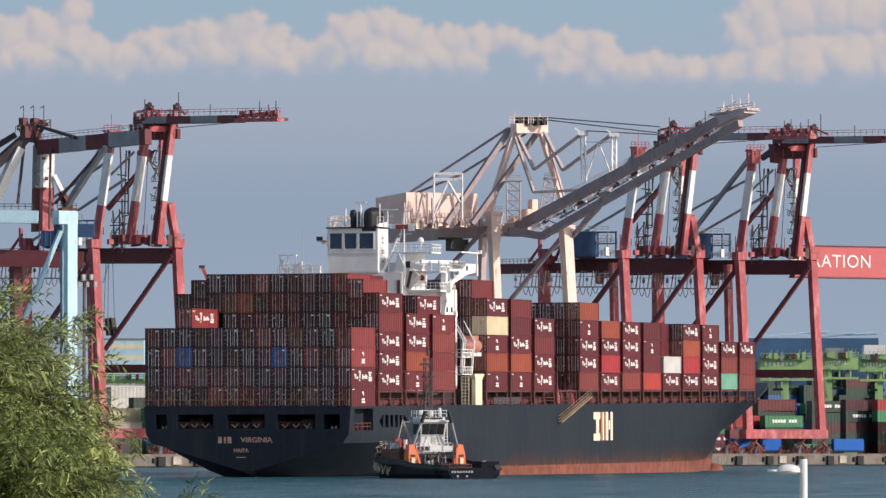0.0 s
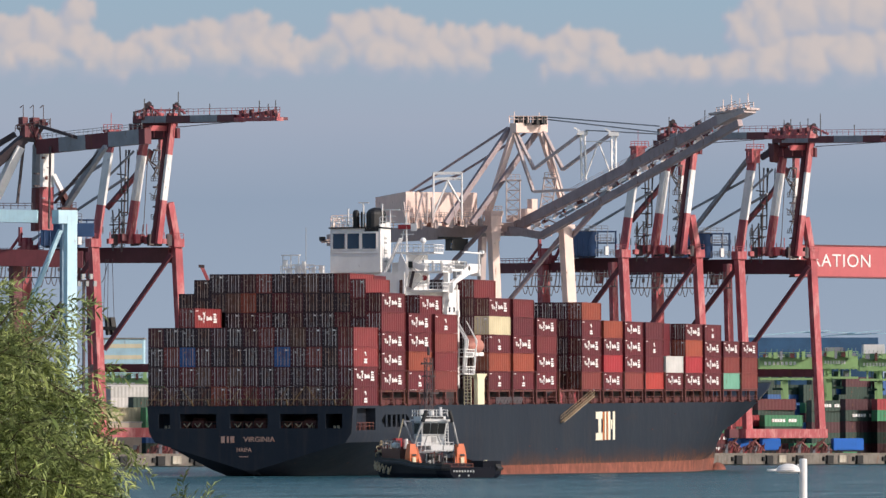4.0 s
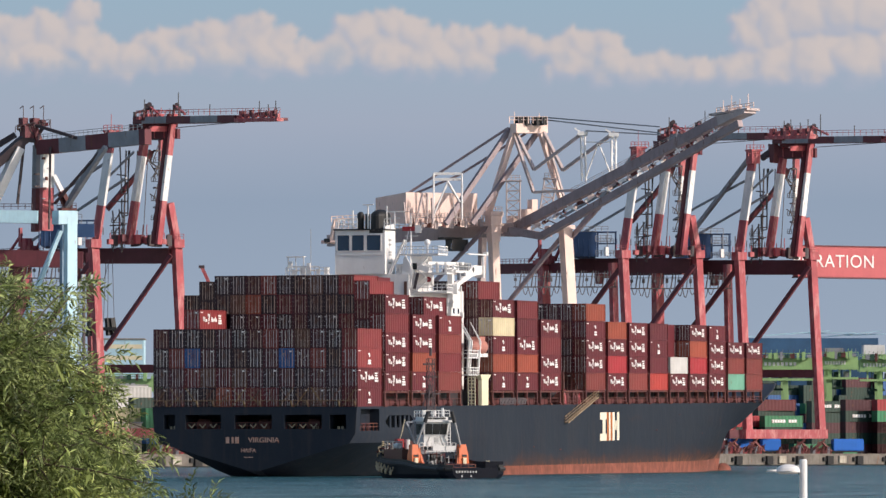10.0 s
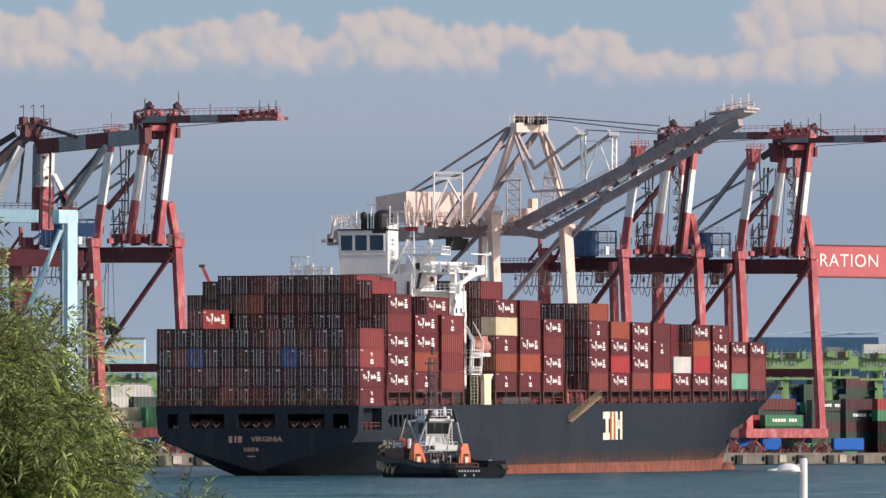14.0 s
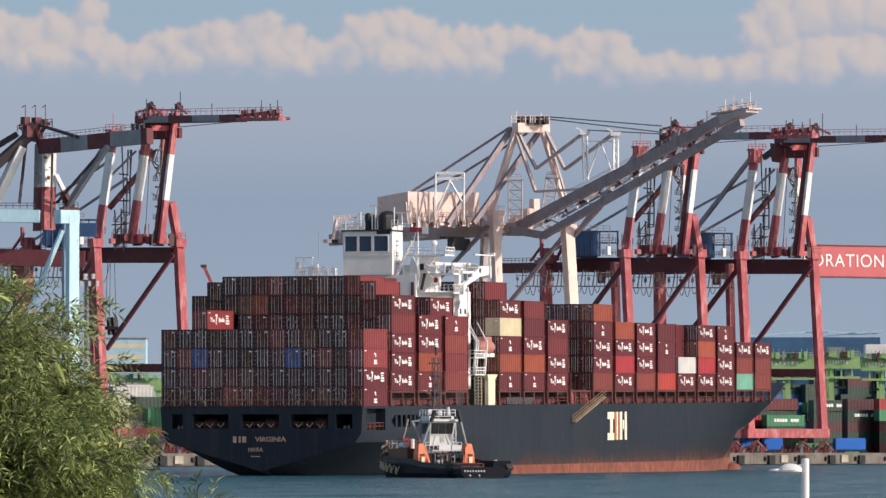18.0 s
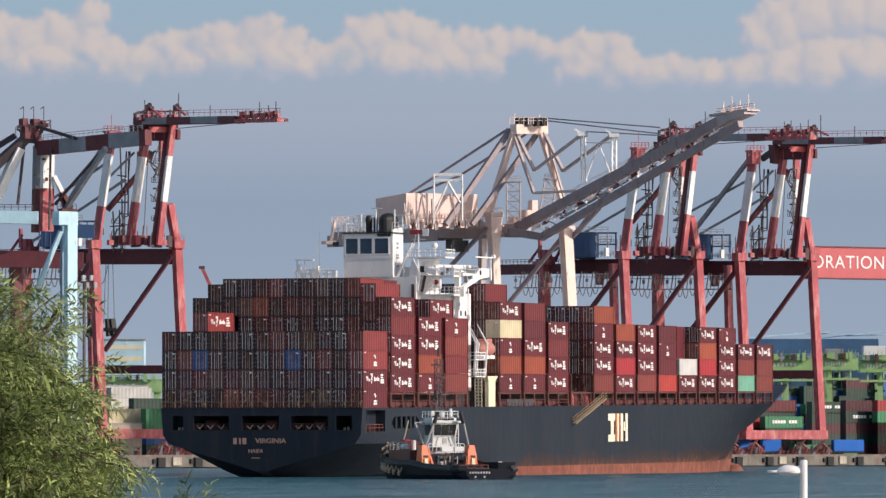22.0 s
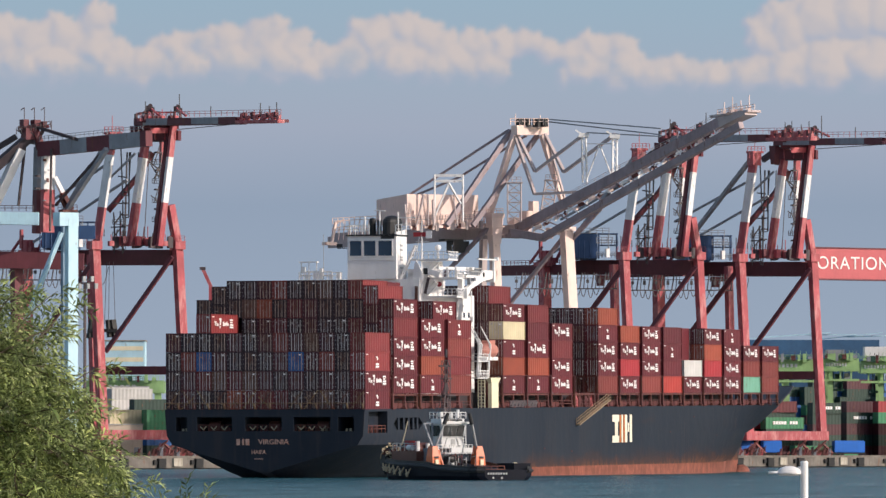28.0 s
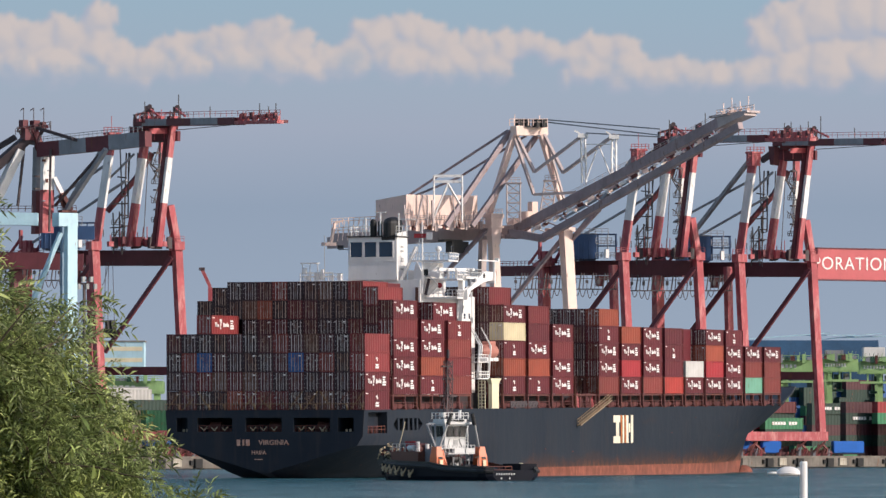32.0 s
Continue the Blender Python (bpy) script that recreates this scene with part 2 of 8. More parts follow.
def cable(bm, pts, r):
    """One square strand through a row of points."""
    pts = [Vector(p) for p in pts]
    rings = []
    for i, p in enumerate(pts):
        d = (pts[min(i + 1, len(pts) - 1)] - pts[max(i - 1, 0)]).normalized()
        s = d.cross(Vector((0, 1, 0.001))).normalized() * r
        u = d.cross(s).normalized() * r
        rings.append([bm.verts.new(p + o) for o in (s, u, -s, -u)])
    for a, b in zip(rings, rings[1:]):
        for j in range(4):
            bm.faces.new((a[j], a[(j + 1) % 4], b[(j + 1) % 4], b[j]))
    bm.faces.new(rings[0])
    bm.faces.new(rings[-1][::-1])


def rail(bm, p, q, high=1.1, step=2.0, r=0.05):
    """A hand rail with two bars and posts from p to q."""
    p, q = Vector(p), Vector(q)
    n = max(1, round((q - p).length / step))
    for k in (0.55, 1.0):
        beam(bm, p + Vector((0, 0, high * k)), q + Vector((0, 0, high * k)), r * 2)
    for i in range(n + 1):
        o = p.lerp(q, i / n)
        beam(bm, o, o + Vector((0, 0, high)), r * 2)


def lattice(bm, p, q, size, n, r):
    """A square lattice mast from p to q."""
    p, q = Vector(p), Vector(q)
    d = (q - p).normalized()
    s = d.cross(Vector((0, 1, 0.01))).normalized() * size / 2
    u = s.cross(d).normalized() * size / 2
    cs = [s + u, s - u, -s - u, -s + u]
    for c in cs:
        beam(bm, p + c, q + c, r * 2)
    for i in range(n):
        a, b = p.lerp(q, i / n), p.lerp(q, (i + 1) / n)
        for j in range(4):
            beam(bm, a + cs[j], b + cs[(j + 1) % 4], r * 1.4)
            beam(bm, b + cs[j], b + cs[(j + 1) % 4], r * 1.4)


def mesh_of(name, bm, material):
    me = bpy.data.meshes.new(name)
    bm.to_mesh(me)
    bm.free()
    for m in material if isinstance(material, (list, tuple)) else [material]:
        me.materials.append(m)
    return me


def part(name, bm, material, parent=None, label="", m=None):
    ob = new(name, bm if isinstance(bm, bpy.types.Mesh) else mesh_of(name, bm, material))
    if parent is not None:
        ob.parent = parent
    if m is not None:
        ob.matrix_basis = m
    if label:
        tagged(ob, label)
    return ob


def made(name, material, parent, label, *calls):
    """One part out of several calls of a shape function: (function, arguments...)."""
    bm = bmesh.new()
    for fn, *a in calls:
        fn(bm, *a)
    return part(name, bm, material, parent, label)


def root(name, m, label, category, group="", kind=""):
    ob = new(name)
    ob.matrix_basis = m
    return tagged(ob, label, category, group, kind)


def lettering(name, text, size, material, parent, m, thick=0.04, wide=1.0, label="", bold=0.012, gap=1.0):
    cu = bpy.data.curves.new(name, "FONT")
    cu.body = text
    cu.size = size
    cu.extrude = thick
    cu.offset = size * bold
    cu.space_character = gap
    cu.align_x, cu.align_y = "CENTER", "CENTER"
    tmp = bpy.data.objects.new(name + "_curve", cu)
    me = bpy.data.meshes.new_from_object(tmp)
    bpy.data.objects.remove(tmp)
    me.materials.append(material)
    me.transform(Matrix.Diagonal((wide, 1, 1, 1)))
    return part(name, me, None, parent, label, m)


# ---- setting: water, land, quay, sky ----
def sheet(name, lo, hi, z, material, label, category, cells=1):
    bm = bmesh.new()
    bmesh.ops.create_grid(bm, x_segments=cells, y_segments=cells, size=0.5,
                          matrix=Matrix.Translation(((lo[0] + hi[0]) / 2, (lo[1] + hi[1]) / 2, z)) @ Matrix.Diagonal((hi[0] - lo[0], hi[1] - lo[1], 1, 1)))
    ob = part(name, bm, material)
    return tagged(ob, label, category, kind="structure")


sheet("water", (-2500, -200), (2500, 4800), 0.0, WATER, "teal harbour water with small ripples", "water")

# the quay runs away to the right: a corner point and a direction
QUAY_O, QUAY_D = Vector((-62.0, 1385.0, 0)), Vector((0.70, 0.715, 0)).normalized()
QUAY_N = Vector((QUAY_D.y, -QUAY_D.x, 0))
QUAY_Z = 2.5


def quay_at(along, back=0.0, z=QUAY_Z):
    """A place on the quay, metres along its edge and back from the water."""
    p = QUAY_O + QUAY_D * along - QUAY_N * back
    return Vector((p.x, p.y, z))


QUAYSIDE = paint("stained_concrete", (0.17, 0.15, 0.13), 0.85, dirt=0.8, rust=0.12, scale=0.3)


def land():
    bm = bmesh.new()
    a, b = quay_at(-900), quay_at(2200)
    far = -QUAY_N * 4500
    top = [bm.verts.new(v) for v in (a, b, b + far, a + far)]
    low = [bm.verts.new(v.co - Vector((0, 0, 6))) for v in top]
    bm.faces.new(top)
    for i in range(4):
        bm.faces.new((top[i], low[i], low[(i + 1) % 4], top[(i + 1) % 4]))
    bmesh.ops.recalc_face_normals(bm, faces=bm.faces)
    tagged(part("ground", bm, ASPHALT), "grey paved container terminal ground", "ground", kind="structure")
    bm = bmesh.new()
    beam(bm, quay_at(-900, -0.25, 1.35), quay_at(2200, -0.25, 1.35), 0.7, 2.3)
    beam(bm, quay_at(-900, 0.4, 2.72), quay_at(2200, 0.4, 2.72), 0.5, 0.44)
    q = tagged(part("quay_wall", bm, QUAYSIDE), "weathered concrete quay wall with rubber fenders", "quay", kind="structure")
    fend, plate = bmesh.new(), bmesh.new()
    box(fend, (0, 0, 0), (2.2, 0.8, 2.1))
    box(fend, (-1.9, 0.1, 0.2), (0.9, 0.5, 1.0))
    box(plate, (0, 0, 0), (2.6, 0.5, 1.8))
    fm, pm = mesh_of("fender", fend, RUBBER), mesh_of("fender_panel", plate, paint("pale_panel", (0.42, 0.38, 0.31), 0.8, dirt=0.7, rust=0.15))
    ang = math.atan2(QUAY_D.y, QUAY_D.x)
    for i in range(44):
        p = quay_at(-60 + i * 11.5, -0.95, 1.3)
        part("fender", fm, None, q, "", Matrix.Translation(p) @ Matrix.Rotation(ang, 4, "Z"))
        if i % 5 in (0, 3):
            p = quay_at(-55 + i * 11.5, -0.85, 1.5)
            part("fender_panel", pm, None, q, "", Matrix.Translation(p) @ Matrix.Rotation(ang, 4, "Z"))


land()


def near_ground():
    bm = bmesh.new()
    span(bm, (-60, -40, -3), (60, 112, 0.9))
    tagged(part("pavement", bm, CONCRETE), "grey concrete waterfront promenade below the camera", "pavement", kind="structure")


near_ground()


def sky_backdrop():
    """Distant cloud bank: heaped puffs over haze, far behind everything."""
    nx, nz = 620, 250
    x0, x1, z0, z1 = -460.0, 460.0, -25.0, 345.0
    xs, zs = np.linspace(x0, x1, nx), np.linspace(z0, z1, nz)
    X, Z = np.meshgrid(xs, zs)
    rng = np.random.default_rng(4)
    # heaps: place along the horizon and below the top edge, radius
    heaps = [(-120, 60, 60), (-60, 80, 50), (-20, 60, 40), (40, 65, 42), (100, 57, 38), (150, 78, 38), (20, 110, 45), (90, 112, 48), (180, 118, 35), (215, 120, 30), (245, 128, 28), (150, 30, 34), (265, 110, 26), (200, 98, 38), (242, 102, 34), (578, 102, 34), (605, 84, 28),
             (290, 78, 30), (345, 72, 30), (385, 64, 32), (440, 57, 34), (470, 52, 30), (510, 77, 30), (560, 92, 28), (320, 115, 38), (400, 105, 46), (480, 108, 44), (540, 115, 35), (610, 112, 30),
             (650, 62, 42), (700, 52, 36), (740, 57, 34), (770, 82, 34), (690, 105, 45), (760, 115, 40), (620, 90, 28), (835, 77, 28), (880, 78, 34), (920, 72, 31), (800, 102, 34), (860, 115, 40),
             (960, 87, 30), (990, 92, 28), (1045, 80, 30), (1080, 76, 29), (1105, 92, 24), (1020, 115, 40), (1090, 120, 44), (1150, 132, 38), (1188, 106, 20), (1210, 128, 32), (1260, 130, 32), (1310, 128, 38),
             (1350, 72, 40), (1385, 50, 54), (1435, 28, 58), (1500, 20, 60), (1560, 20, 60), (1620, 20, 60), (1690, 40, 60), (1380, 115, 45), (1450, 112, 55), (1530, 112, 55), (1620, 110, 60)]
    puffs = []
    for hx, hz, r in heaps:
        hx, hz, r = (hx - 784) * 0.405 - 11, 327 - hz * 0.405, r * 0.405
        puffs.append((hx, hz, r * 0.95))
        for _ in range(20):
            a, d = rng.uniform(-0.7, math.pi + 0.7), r * rng.uniform(0.3, 0.95)
            puffs.append((hx + d * math.cos(a) * 1.1, hz + d * math.sin(a) * 0.85, r * rng.uniform(0.16, 0.5)))
    wx = np.array([[noise.fractal(Vector((x * 0.05, z * 0.05, 3.1)), 0.7, 2.1, 4) for x in xs[::2]] for z in zs[::2]])
    wx = np.repeat(np.repeat(wx, 2, 0), 2, 1)[:nz, :nx]
    wz = np.roll(wx, 91, 1)
    PX, PZ = X + wx * 5, Z + wz * 4
    top = np.zeros(X.shape)
    soft = np.full(X.shape, -9.0)
    for px, pz, r in puffs:
        i0, i1 = np.searchsorted(zs, (pz - r - 8, pz + r + 8))
        j0, j1 = np.searchsorted(xs, (px - r - 8, px + r + 8))
        w = (slice(i0, i1), slice(j0, j1))
        d2 = ((PX[w] - px) ** 2 + (PZ[w] - pz) ** 2) / (r * r)
        top[w] = np.maximum(top[w], (r * np.sqrt(np.maximum(0, 1 - d2)) + (22 - r) * 0.5) * (d2 < 1))
        soft[w] = np.maximum(soft[w], (1 - d2) * r / 9)

    def blurred(a, n):
        for _ in range(n):
            a = (a + np.roll(a, 1, 0) + np.roll(a, -1, 0) + np.roll(a, 1, 1) + np.roll(a, -1, 1)) / 5
        return a

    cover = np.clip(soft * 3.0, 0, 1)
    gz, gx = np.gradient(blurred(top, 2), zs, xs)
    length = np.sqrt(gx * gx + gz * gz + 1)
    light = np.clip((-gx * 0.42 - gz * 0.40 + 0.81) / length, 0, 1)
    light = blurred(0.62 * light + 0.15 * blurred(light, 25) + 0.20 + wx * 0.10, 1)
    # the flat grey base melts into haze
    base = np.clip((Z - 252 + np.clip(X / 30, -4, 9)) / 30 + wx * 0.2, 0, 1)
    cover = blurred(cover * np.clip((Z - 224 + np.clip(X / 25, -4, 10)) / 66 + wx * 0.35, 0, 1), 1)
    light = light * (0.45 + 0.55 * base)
    i = np.arange(nz - 1)[:, None] * nx + np.arange(nx - 1)[None]
    quads = np.stack([i, i + 1, i + nx + 1, i + nx], -1).reshape(-1, 4)
    me = bpy.data.meshes.new("sky_backdrop")
    me.from_pydata(np.stack([X.ravel(), np.zeros(X.size), Z.ravel()], 1).tolist(), [], quads.tolist())
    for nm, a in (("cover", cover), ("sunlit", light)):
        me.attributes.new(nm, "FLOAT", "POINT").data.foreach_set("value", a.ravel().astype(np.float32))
    m = bpy.data.materials.new("cloudy_sky")
    m.use_nodes = True
    nt = m.node_tree
    nt.nodes.remove(nt.nodes["Principled BSDF"])
    em = nt.nodes.new("ShaderNodeEmission")
    tc = nt.nodes.new("ShaderNodeTexCoord")
    sp = nt.nodes.new("ShaderNodeSeparateXYZ")
    link(nt, tc.outputs["Object"], sp.inputs[0])
    mr = nt.nodes.new("ShaderNodeMapRange")
    mr.inputs["From Min"].default_value, mr.inputs["From Max"].default_value = 0, 330
    link(nt, sp.outputs["Z"], mr.inputs["Value"])
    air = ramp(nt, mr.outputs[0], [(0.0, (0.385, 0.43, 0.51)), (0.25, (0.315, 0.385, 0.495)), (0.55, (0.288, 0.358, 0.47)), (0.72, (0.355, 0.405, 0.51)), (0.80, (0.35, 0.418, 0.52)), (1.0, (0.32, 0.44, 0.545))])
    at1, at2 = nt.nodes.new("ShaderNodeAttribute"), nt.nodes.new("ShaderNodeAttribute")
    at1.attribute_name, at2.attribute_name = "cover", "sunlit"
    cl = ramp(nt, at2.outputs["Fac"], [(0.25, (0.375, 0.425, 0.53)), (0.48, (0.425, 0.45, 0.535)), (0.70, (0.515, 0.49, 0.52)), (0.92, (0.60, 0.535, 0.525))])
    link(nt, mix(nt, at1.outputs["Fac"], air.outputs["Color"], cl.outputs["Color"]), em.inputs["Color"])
    link(nt, em.outputs[0], nt.nodes["Material Output"].inputs["Surface"])
    me.materials.append(m)
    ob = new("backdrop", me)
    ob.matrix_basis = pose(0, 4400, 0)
    for poly in me.polygons:
        poly.use_smooth = True
    return tagged(ob, "hazy blue sky with a bank of heaped clouds", "sky", kind="structure")


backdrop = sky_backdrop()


# ---- the container ship ----
# ship space: x forward from the aft face of the stern stack, y to port from the starboard edge, z up from the deck
TIER, PITCH, BOX_L, BOX_W, BOX_H, COL = 2.92, 13.85, 12.19, 2.438, 2.896, 2.475
ship = root("container_ship", pose(-13.19, 903.2, 10.4, 0, -0.558, 73.32),
            "large dark-hulled container ship stacked with red-brown containers", "ship")


def hull_mesh():
    LEV = [3.0, 0.0, -4.0, -5.4, -9.5, -10.95, -13.4, -18.0]
    st = [(-0.4, [16.08, 16.08, 15.8, 14.9, 0.9, 0.6, 0.5, 0.4]), (4, [16.1, 16.1, 16.1, 15.6, 7.4, 3.6, 2, 1]),
          (14, [16.1, 16.1, 16.1, 16.0, 9.0, 5.6, 4, 3]), (25, [16.1, 16.1, 16.1, 16.1, 11.5, 8, 6, 4]), (45, [16.1, 16.1, 16.1, 16.1, 15.4, 13.4, 12, 9]),
          (75, [16.1] * 8), (125, [16.1] * 8), (180, [16.1] * 8), (205, [16.1, 16.1, 16.1, 15.9, 15.5, 15, 14.8, 14.5]),
          (225, [16.1, 16.1, 15.2, 14.2, 12.6, 11.6, 11.4, 11]), (240, [16.1, 16.05, 13.2, 11.4, 9.4, 8.0, 7.8, 7.5]),
          (251, [16.0, 15.6, 11.2, 9.0, 6.8, 5.4, 5.0, 4.8]), (262, [14.7, 12.9, 8.6, 6.4, 4.4, 3.4, 2.9, 2.5]),
          (270.5, [12.2, 9.5, 5.9, 4.1, 2.5, 1.8, 1.3, 1.0]), (277, [8.4, 5.6, 2.6, 1.4, 0.7, 0.5, 0.4, 0.4]), (285.5, [0.7, 0.5, 0.4, 0.3, 0.2, 0.2, 0.2, 0.2])]
    RAKE = {262: 0.2, 270.5: 0.7, 277: 1.3, 285.5: 1.78}
    SHEER = {251: 0.4, 262: 2.3, 270.5: 3.5, 277: 3.5, 285.5: 3.4}
    bm = bmesh.new()
    rows = []
    for i, (u, hb) in enumerate(st):
        ring = []
        for side in (-1, 1):
            lv = list(zip(LEV, hb)) if side < 0 else list(zip(LEV, hb))[::-1]
            for w, b in lv:
                z = w if w < 3 else SHEER.get(u, 0.02)
                if w == -10.95 and u > 60:
                    z = -9.75 - (u - 75) * 0.005
                low = max(z, -5.5) + min(z + 5.5, 0) * 0.35  # the stem steepens below
                ring.append(bm.verts.new((u + RAKE.get(u, 0) * (low + 3.8) + (7.0 if u < 1 and w < -10 else 0), 16.085 + side * b, z)))
        rows.append(ring)
    n = len(rows[0])
    for a, b in zip(rows, rows[1:]):
        for j in range(n):
            k = (j + 1) % n
            f = bm.faces.new((a[j], a[k], b[k], b[j]))
            lo = max(v.co.z for v in f.verts)
            f.material_index = 1 if lo < -10.9 or (min(v.co.x for v in f.verts) > 44 and lo < -9.7) else 0
    for ring in (rows[0], rows[-1]):
        bm.faces.new(ring)
    bmesh.ops.remove_doubles(bm, verts=bm.verts, dist=0.001)
    bmesh.ops.recalc_face_normals(bm, faces=bm.faces)
    return bm


def cut(me, boxes):
    """The mesh with box-shaped openings and one six-sided opening cut into it."""
    bm = bmesh.new()
    for lo, hi in boxes:
        span(bm, lo, hi)
    ends = [[bm.verts.new((x, y, z)) for x, z in ((13.6, -2.28), (15.4, -1.35), (26.4, -1.35), (28.3, -2.28), (26.4, -3.2), (15.4, -3.2))] for y in (-1, 3)]
    bm.faces.new(ends[0])
    bm.faces.new(ends[1][::-1])
    for i in range(6):
        bm.faces.new((ends[0][i], ends[1][i], ends[1][(i + 1) % 6], ends[0][(i + 1) % 6]))
    bmesh.ops.recalc_face_normals(bm, faces=bm.faces)
    a, b = bpy.data.objects.new("cut_a", me), bpy.data.objects.new("cut_b", mesh_of("cut_b", bm, HULL))
    for o in (a, b):
        scene.collection.objects.link(o)
    md = a.modifiers.new("cut", "BOOLEAN")
    md.operation, md.solver, md.object = "DIFFERENCE", "EXACT", b
    done = bpy.data.meshes.new_from_object(a.evaluated_get(bpy.context.evaluated_depsgraph_get()))
    for o in (a, b):
        bpy.data.objects.remove(o)
    return done


HULL_CUTS = [((-4, y0, -3.3), (6.0, y1, -1.15)) for y0, y1 in ((21.3, 27.0), (13.3, 19.2), (5.5, 11.4), (1.7, 4.3))]
HULL_CUTS += [((-4, 28.6, -3.3), (2.2, 30.4, -1.15)), ((1.8, 27.6, -3.3), (24.0, 36.0, -1.15)), ((1.5, -1, -3.6), (10.6, 1.5, -0.35))]
hull_me = cut(mesh_of("hull", hull_mesh(), [HULL, BOOT]), HULL_CUTS)
for poly in hull_me.polygons:
    poly.use_smooth = True
hull_me.set_sharp_from_angle(angle=radians(42))
hull = part("hull", hull_me, None, ship, "dark navy steel hull, rusty red at the waterline")


def container_mesh(color, l=BOX_L, bars=True):
    """Corrugated steel box: frame, ribbed sides and roof, door end with recessed leaves at the aft end."""
    bm = bmesh.new()
    w, h, e = BOX_W, BOX_H, 0.14
    for x in (e / 2, l - e / 2):
        for y in (e / 2, w - e / 2):
            box(bm, (x, y, h / 2), (e, e, h))
    for y in (e / 2, w - e / 2):
        for z in (e / 2, h - e / 2):
            box(bm, (l / 2, y, z), (l, e * 0.98, e))
    for x in (e / 2, l - e / 2):
        for z in (e / 2, h - e / 2):
            box(bm, (x, w / 2, z), (e * 0.98, w, e))
    n = max(6, int(l / 0.56))
    for side in (0, 1):
        vs = []
        for i in range(n * 2 + 2):
            x = e + (l - 2 * e) * (i // 2 + (i % 2) * 0.5) / (n + 0.5)
            d = 0.045 if (i // 2) % 2 == 0 else 0.11
            if i % 2:
                d = 0.045 if (i // 2) % 2 == 0 else 0.11
            y = d if side == 0 else w - d
            vs.append((bm.verts.new((x, y, e)), bm.verts.new((x, y, h - e))))
        for a, b in zip(vs, vs[1:]):
            bm.faces.new((a[0], b[0], b[1], a[1]) if side == 0 else (b[0], a[0], a[1], b[1]))
    for x in (0.08, l - 0.08):
        box(bm, (x, w / 2, h / 2), (0.04, w - 0.2, h - 0.2))
    box(bm, (l / 2, w / 2, h - 0.06), (l - 0.2, w - 0.2, 0.04))
    return mesh_of("container", bm, BOXMAT[color])


BOXES = {k: container_mesh(k) for k in BOXCOL}


def bars_mesh(seed):
    """Lock rods in two pairs with brackets, handles, hinges and a plate or two, on a door end."""
    rng = random.Random(seed)
    bm = bmesh.new()
    for i, y in enumerate((0.34, 0.80, 1.40, 1.90)):
        y += rng.uniform(-0.03, 0.03)
        beam(bm, (-0.01, y, 0.13), (-0.01, y, BOX_H - 0.13 - rng.choice((0, 0, 0.2))), 0.075)
        zh = rng.uniform(0.8, 1.3)
        s = 0.15 if i % 2 == 0 else -0.15
        box(bm, (-0.03, y + s / 2, zh), (0.05, 0.16, 0.06))
        for z in (0.35, 1.15, 1.95, 2.6):
            box(bm, (-0.02, y, z), (0.07, 0.13, 0.06))
    beam(bm, (0.05, 1.1, 0.2), (0.05, 1.1, BOX_H - 0.2), 0.05)
    for y in (0.17, BOX_W - 0.17):
        for z in (0.5, 1.1, 1.75, 2.4):
            box(bm, (0.0, y, z), (0.04, 0.08, 0.10))
    for _ in range(rng.randint(1, 3)):
        y, z = rng.choice((0.57, 1.65, 2.1)), rng.uniform(1.5, 2.5)
        box(bm, (0.045, y, z), (0.03, rng.uniform(0.16, 0.3), rng.uniform(0.08, 0.2)))
    return mesh_of("door_gear", bm, RODS[seed % len(RODS)])


RODS = [ROD, paint("lock_rod_dull", (0.38, 0.34, 0.35), 0.55, dirt=0.5, rust=0.2), paint("lock_rod_rusty", (0.36, 0.27, 0.23), 0.6, dirt=0.5, rust=0.35)]
BARS = [bars_mesh(k) for k in range(9)]


def tag_mesh():
    bm = bmesh.new()
    box(bm, (0.02, 0.62, 2.45), (0.03, 0.34, 0.17))
    return mesh_of("number_bar", bm, WHITE)


TAG = tag_mesh()


def logo_mesh(marks):
    """White block marks on a container's side: plain shapes."""
    bm = bmesh.new()
    for x, z, a, b in marks:
        span(bm, (x - a / 2, -0.025, z - b / 2), (x + a / 2, 0.04, z + b / 2))
    return mesh_of("logo_mark", bm, WHITE)


CORNER_TAG = ((0.9, 2.5, 0.9, 0.14),)
LOGO = {
    "B": [logo_mesh(m) for m in (((1.75, 1.72, 0.6, 0.26), (1.8, 1.42, 0.26, 0.5), (2.3, 1.45, 0.3, 0.7), (2.72, 1.32, 0.28, 0.42), (3.1, 1.3, 0.34, 0.38)),
                                 ((4.1, 2.15, 0.95, 0.32), (4.3, 1.85, 0.5, 0.3), (4.12, 1.48, 0.42, 0.5)), ((4.0, 0.95, 0.34, 0.34),),
                                 ((5.5, 1.45, 0.5, 0.7), (6.1, 1.38, 0.45, 0.46), (6.65, 1.42, 0.4, 0.46), (7.1, 1.5, 0.28, 0.65), (7.55, 1.38, 0.45, 0.46)),
                                 ((9.1, 2.05, 1.3, 0.26), (9.1, 1.7, 1.1, 0.2)), ((9.2, 1.32, 1.5, 0.3), (9.2, 0.95, 1.6, 0.3)), CORNER_TAG)],
    "s": [logo_mesh(m) for m in (((5.6, 2.05, 0.7, 0.28), (5.9, 1.78, 0.4, 0.32)), ((5.8, 1.02, 1.3, 0.3),), ((5.8, 0.64, 1.5, 0.3),), CORNER_TAG)]}
BASE_Z = 2.376
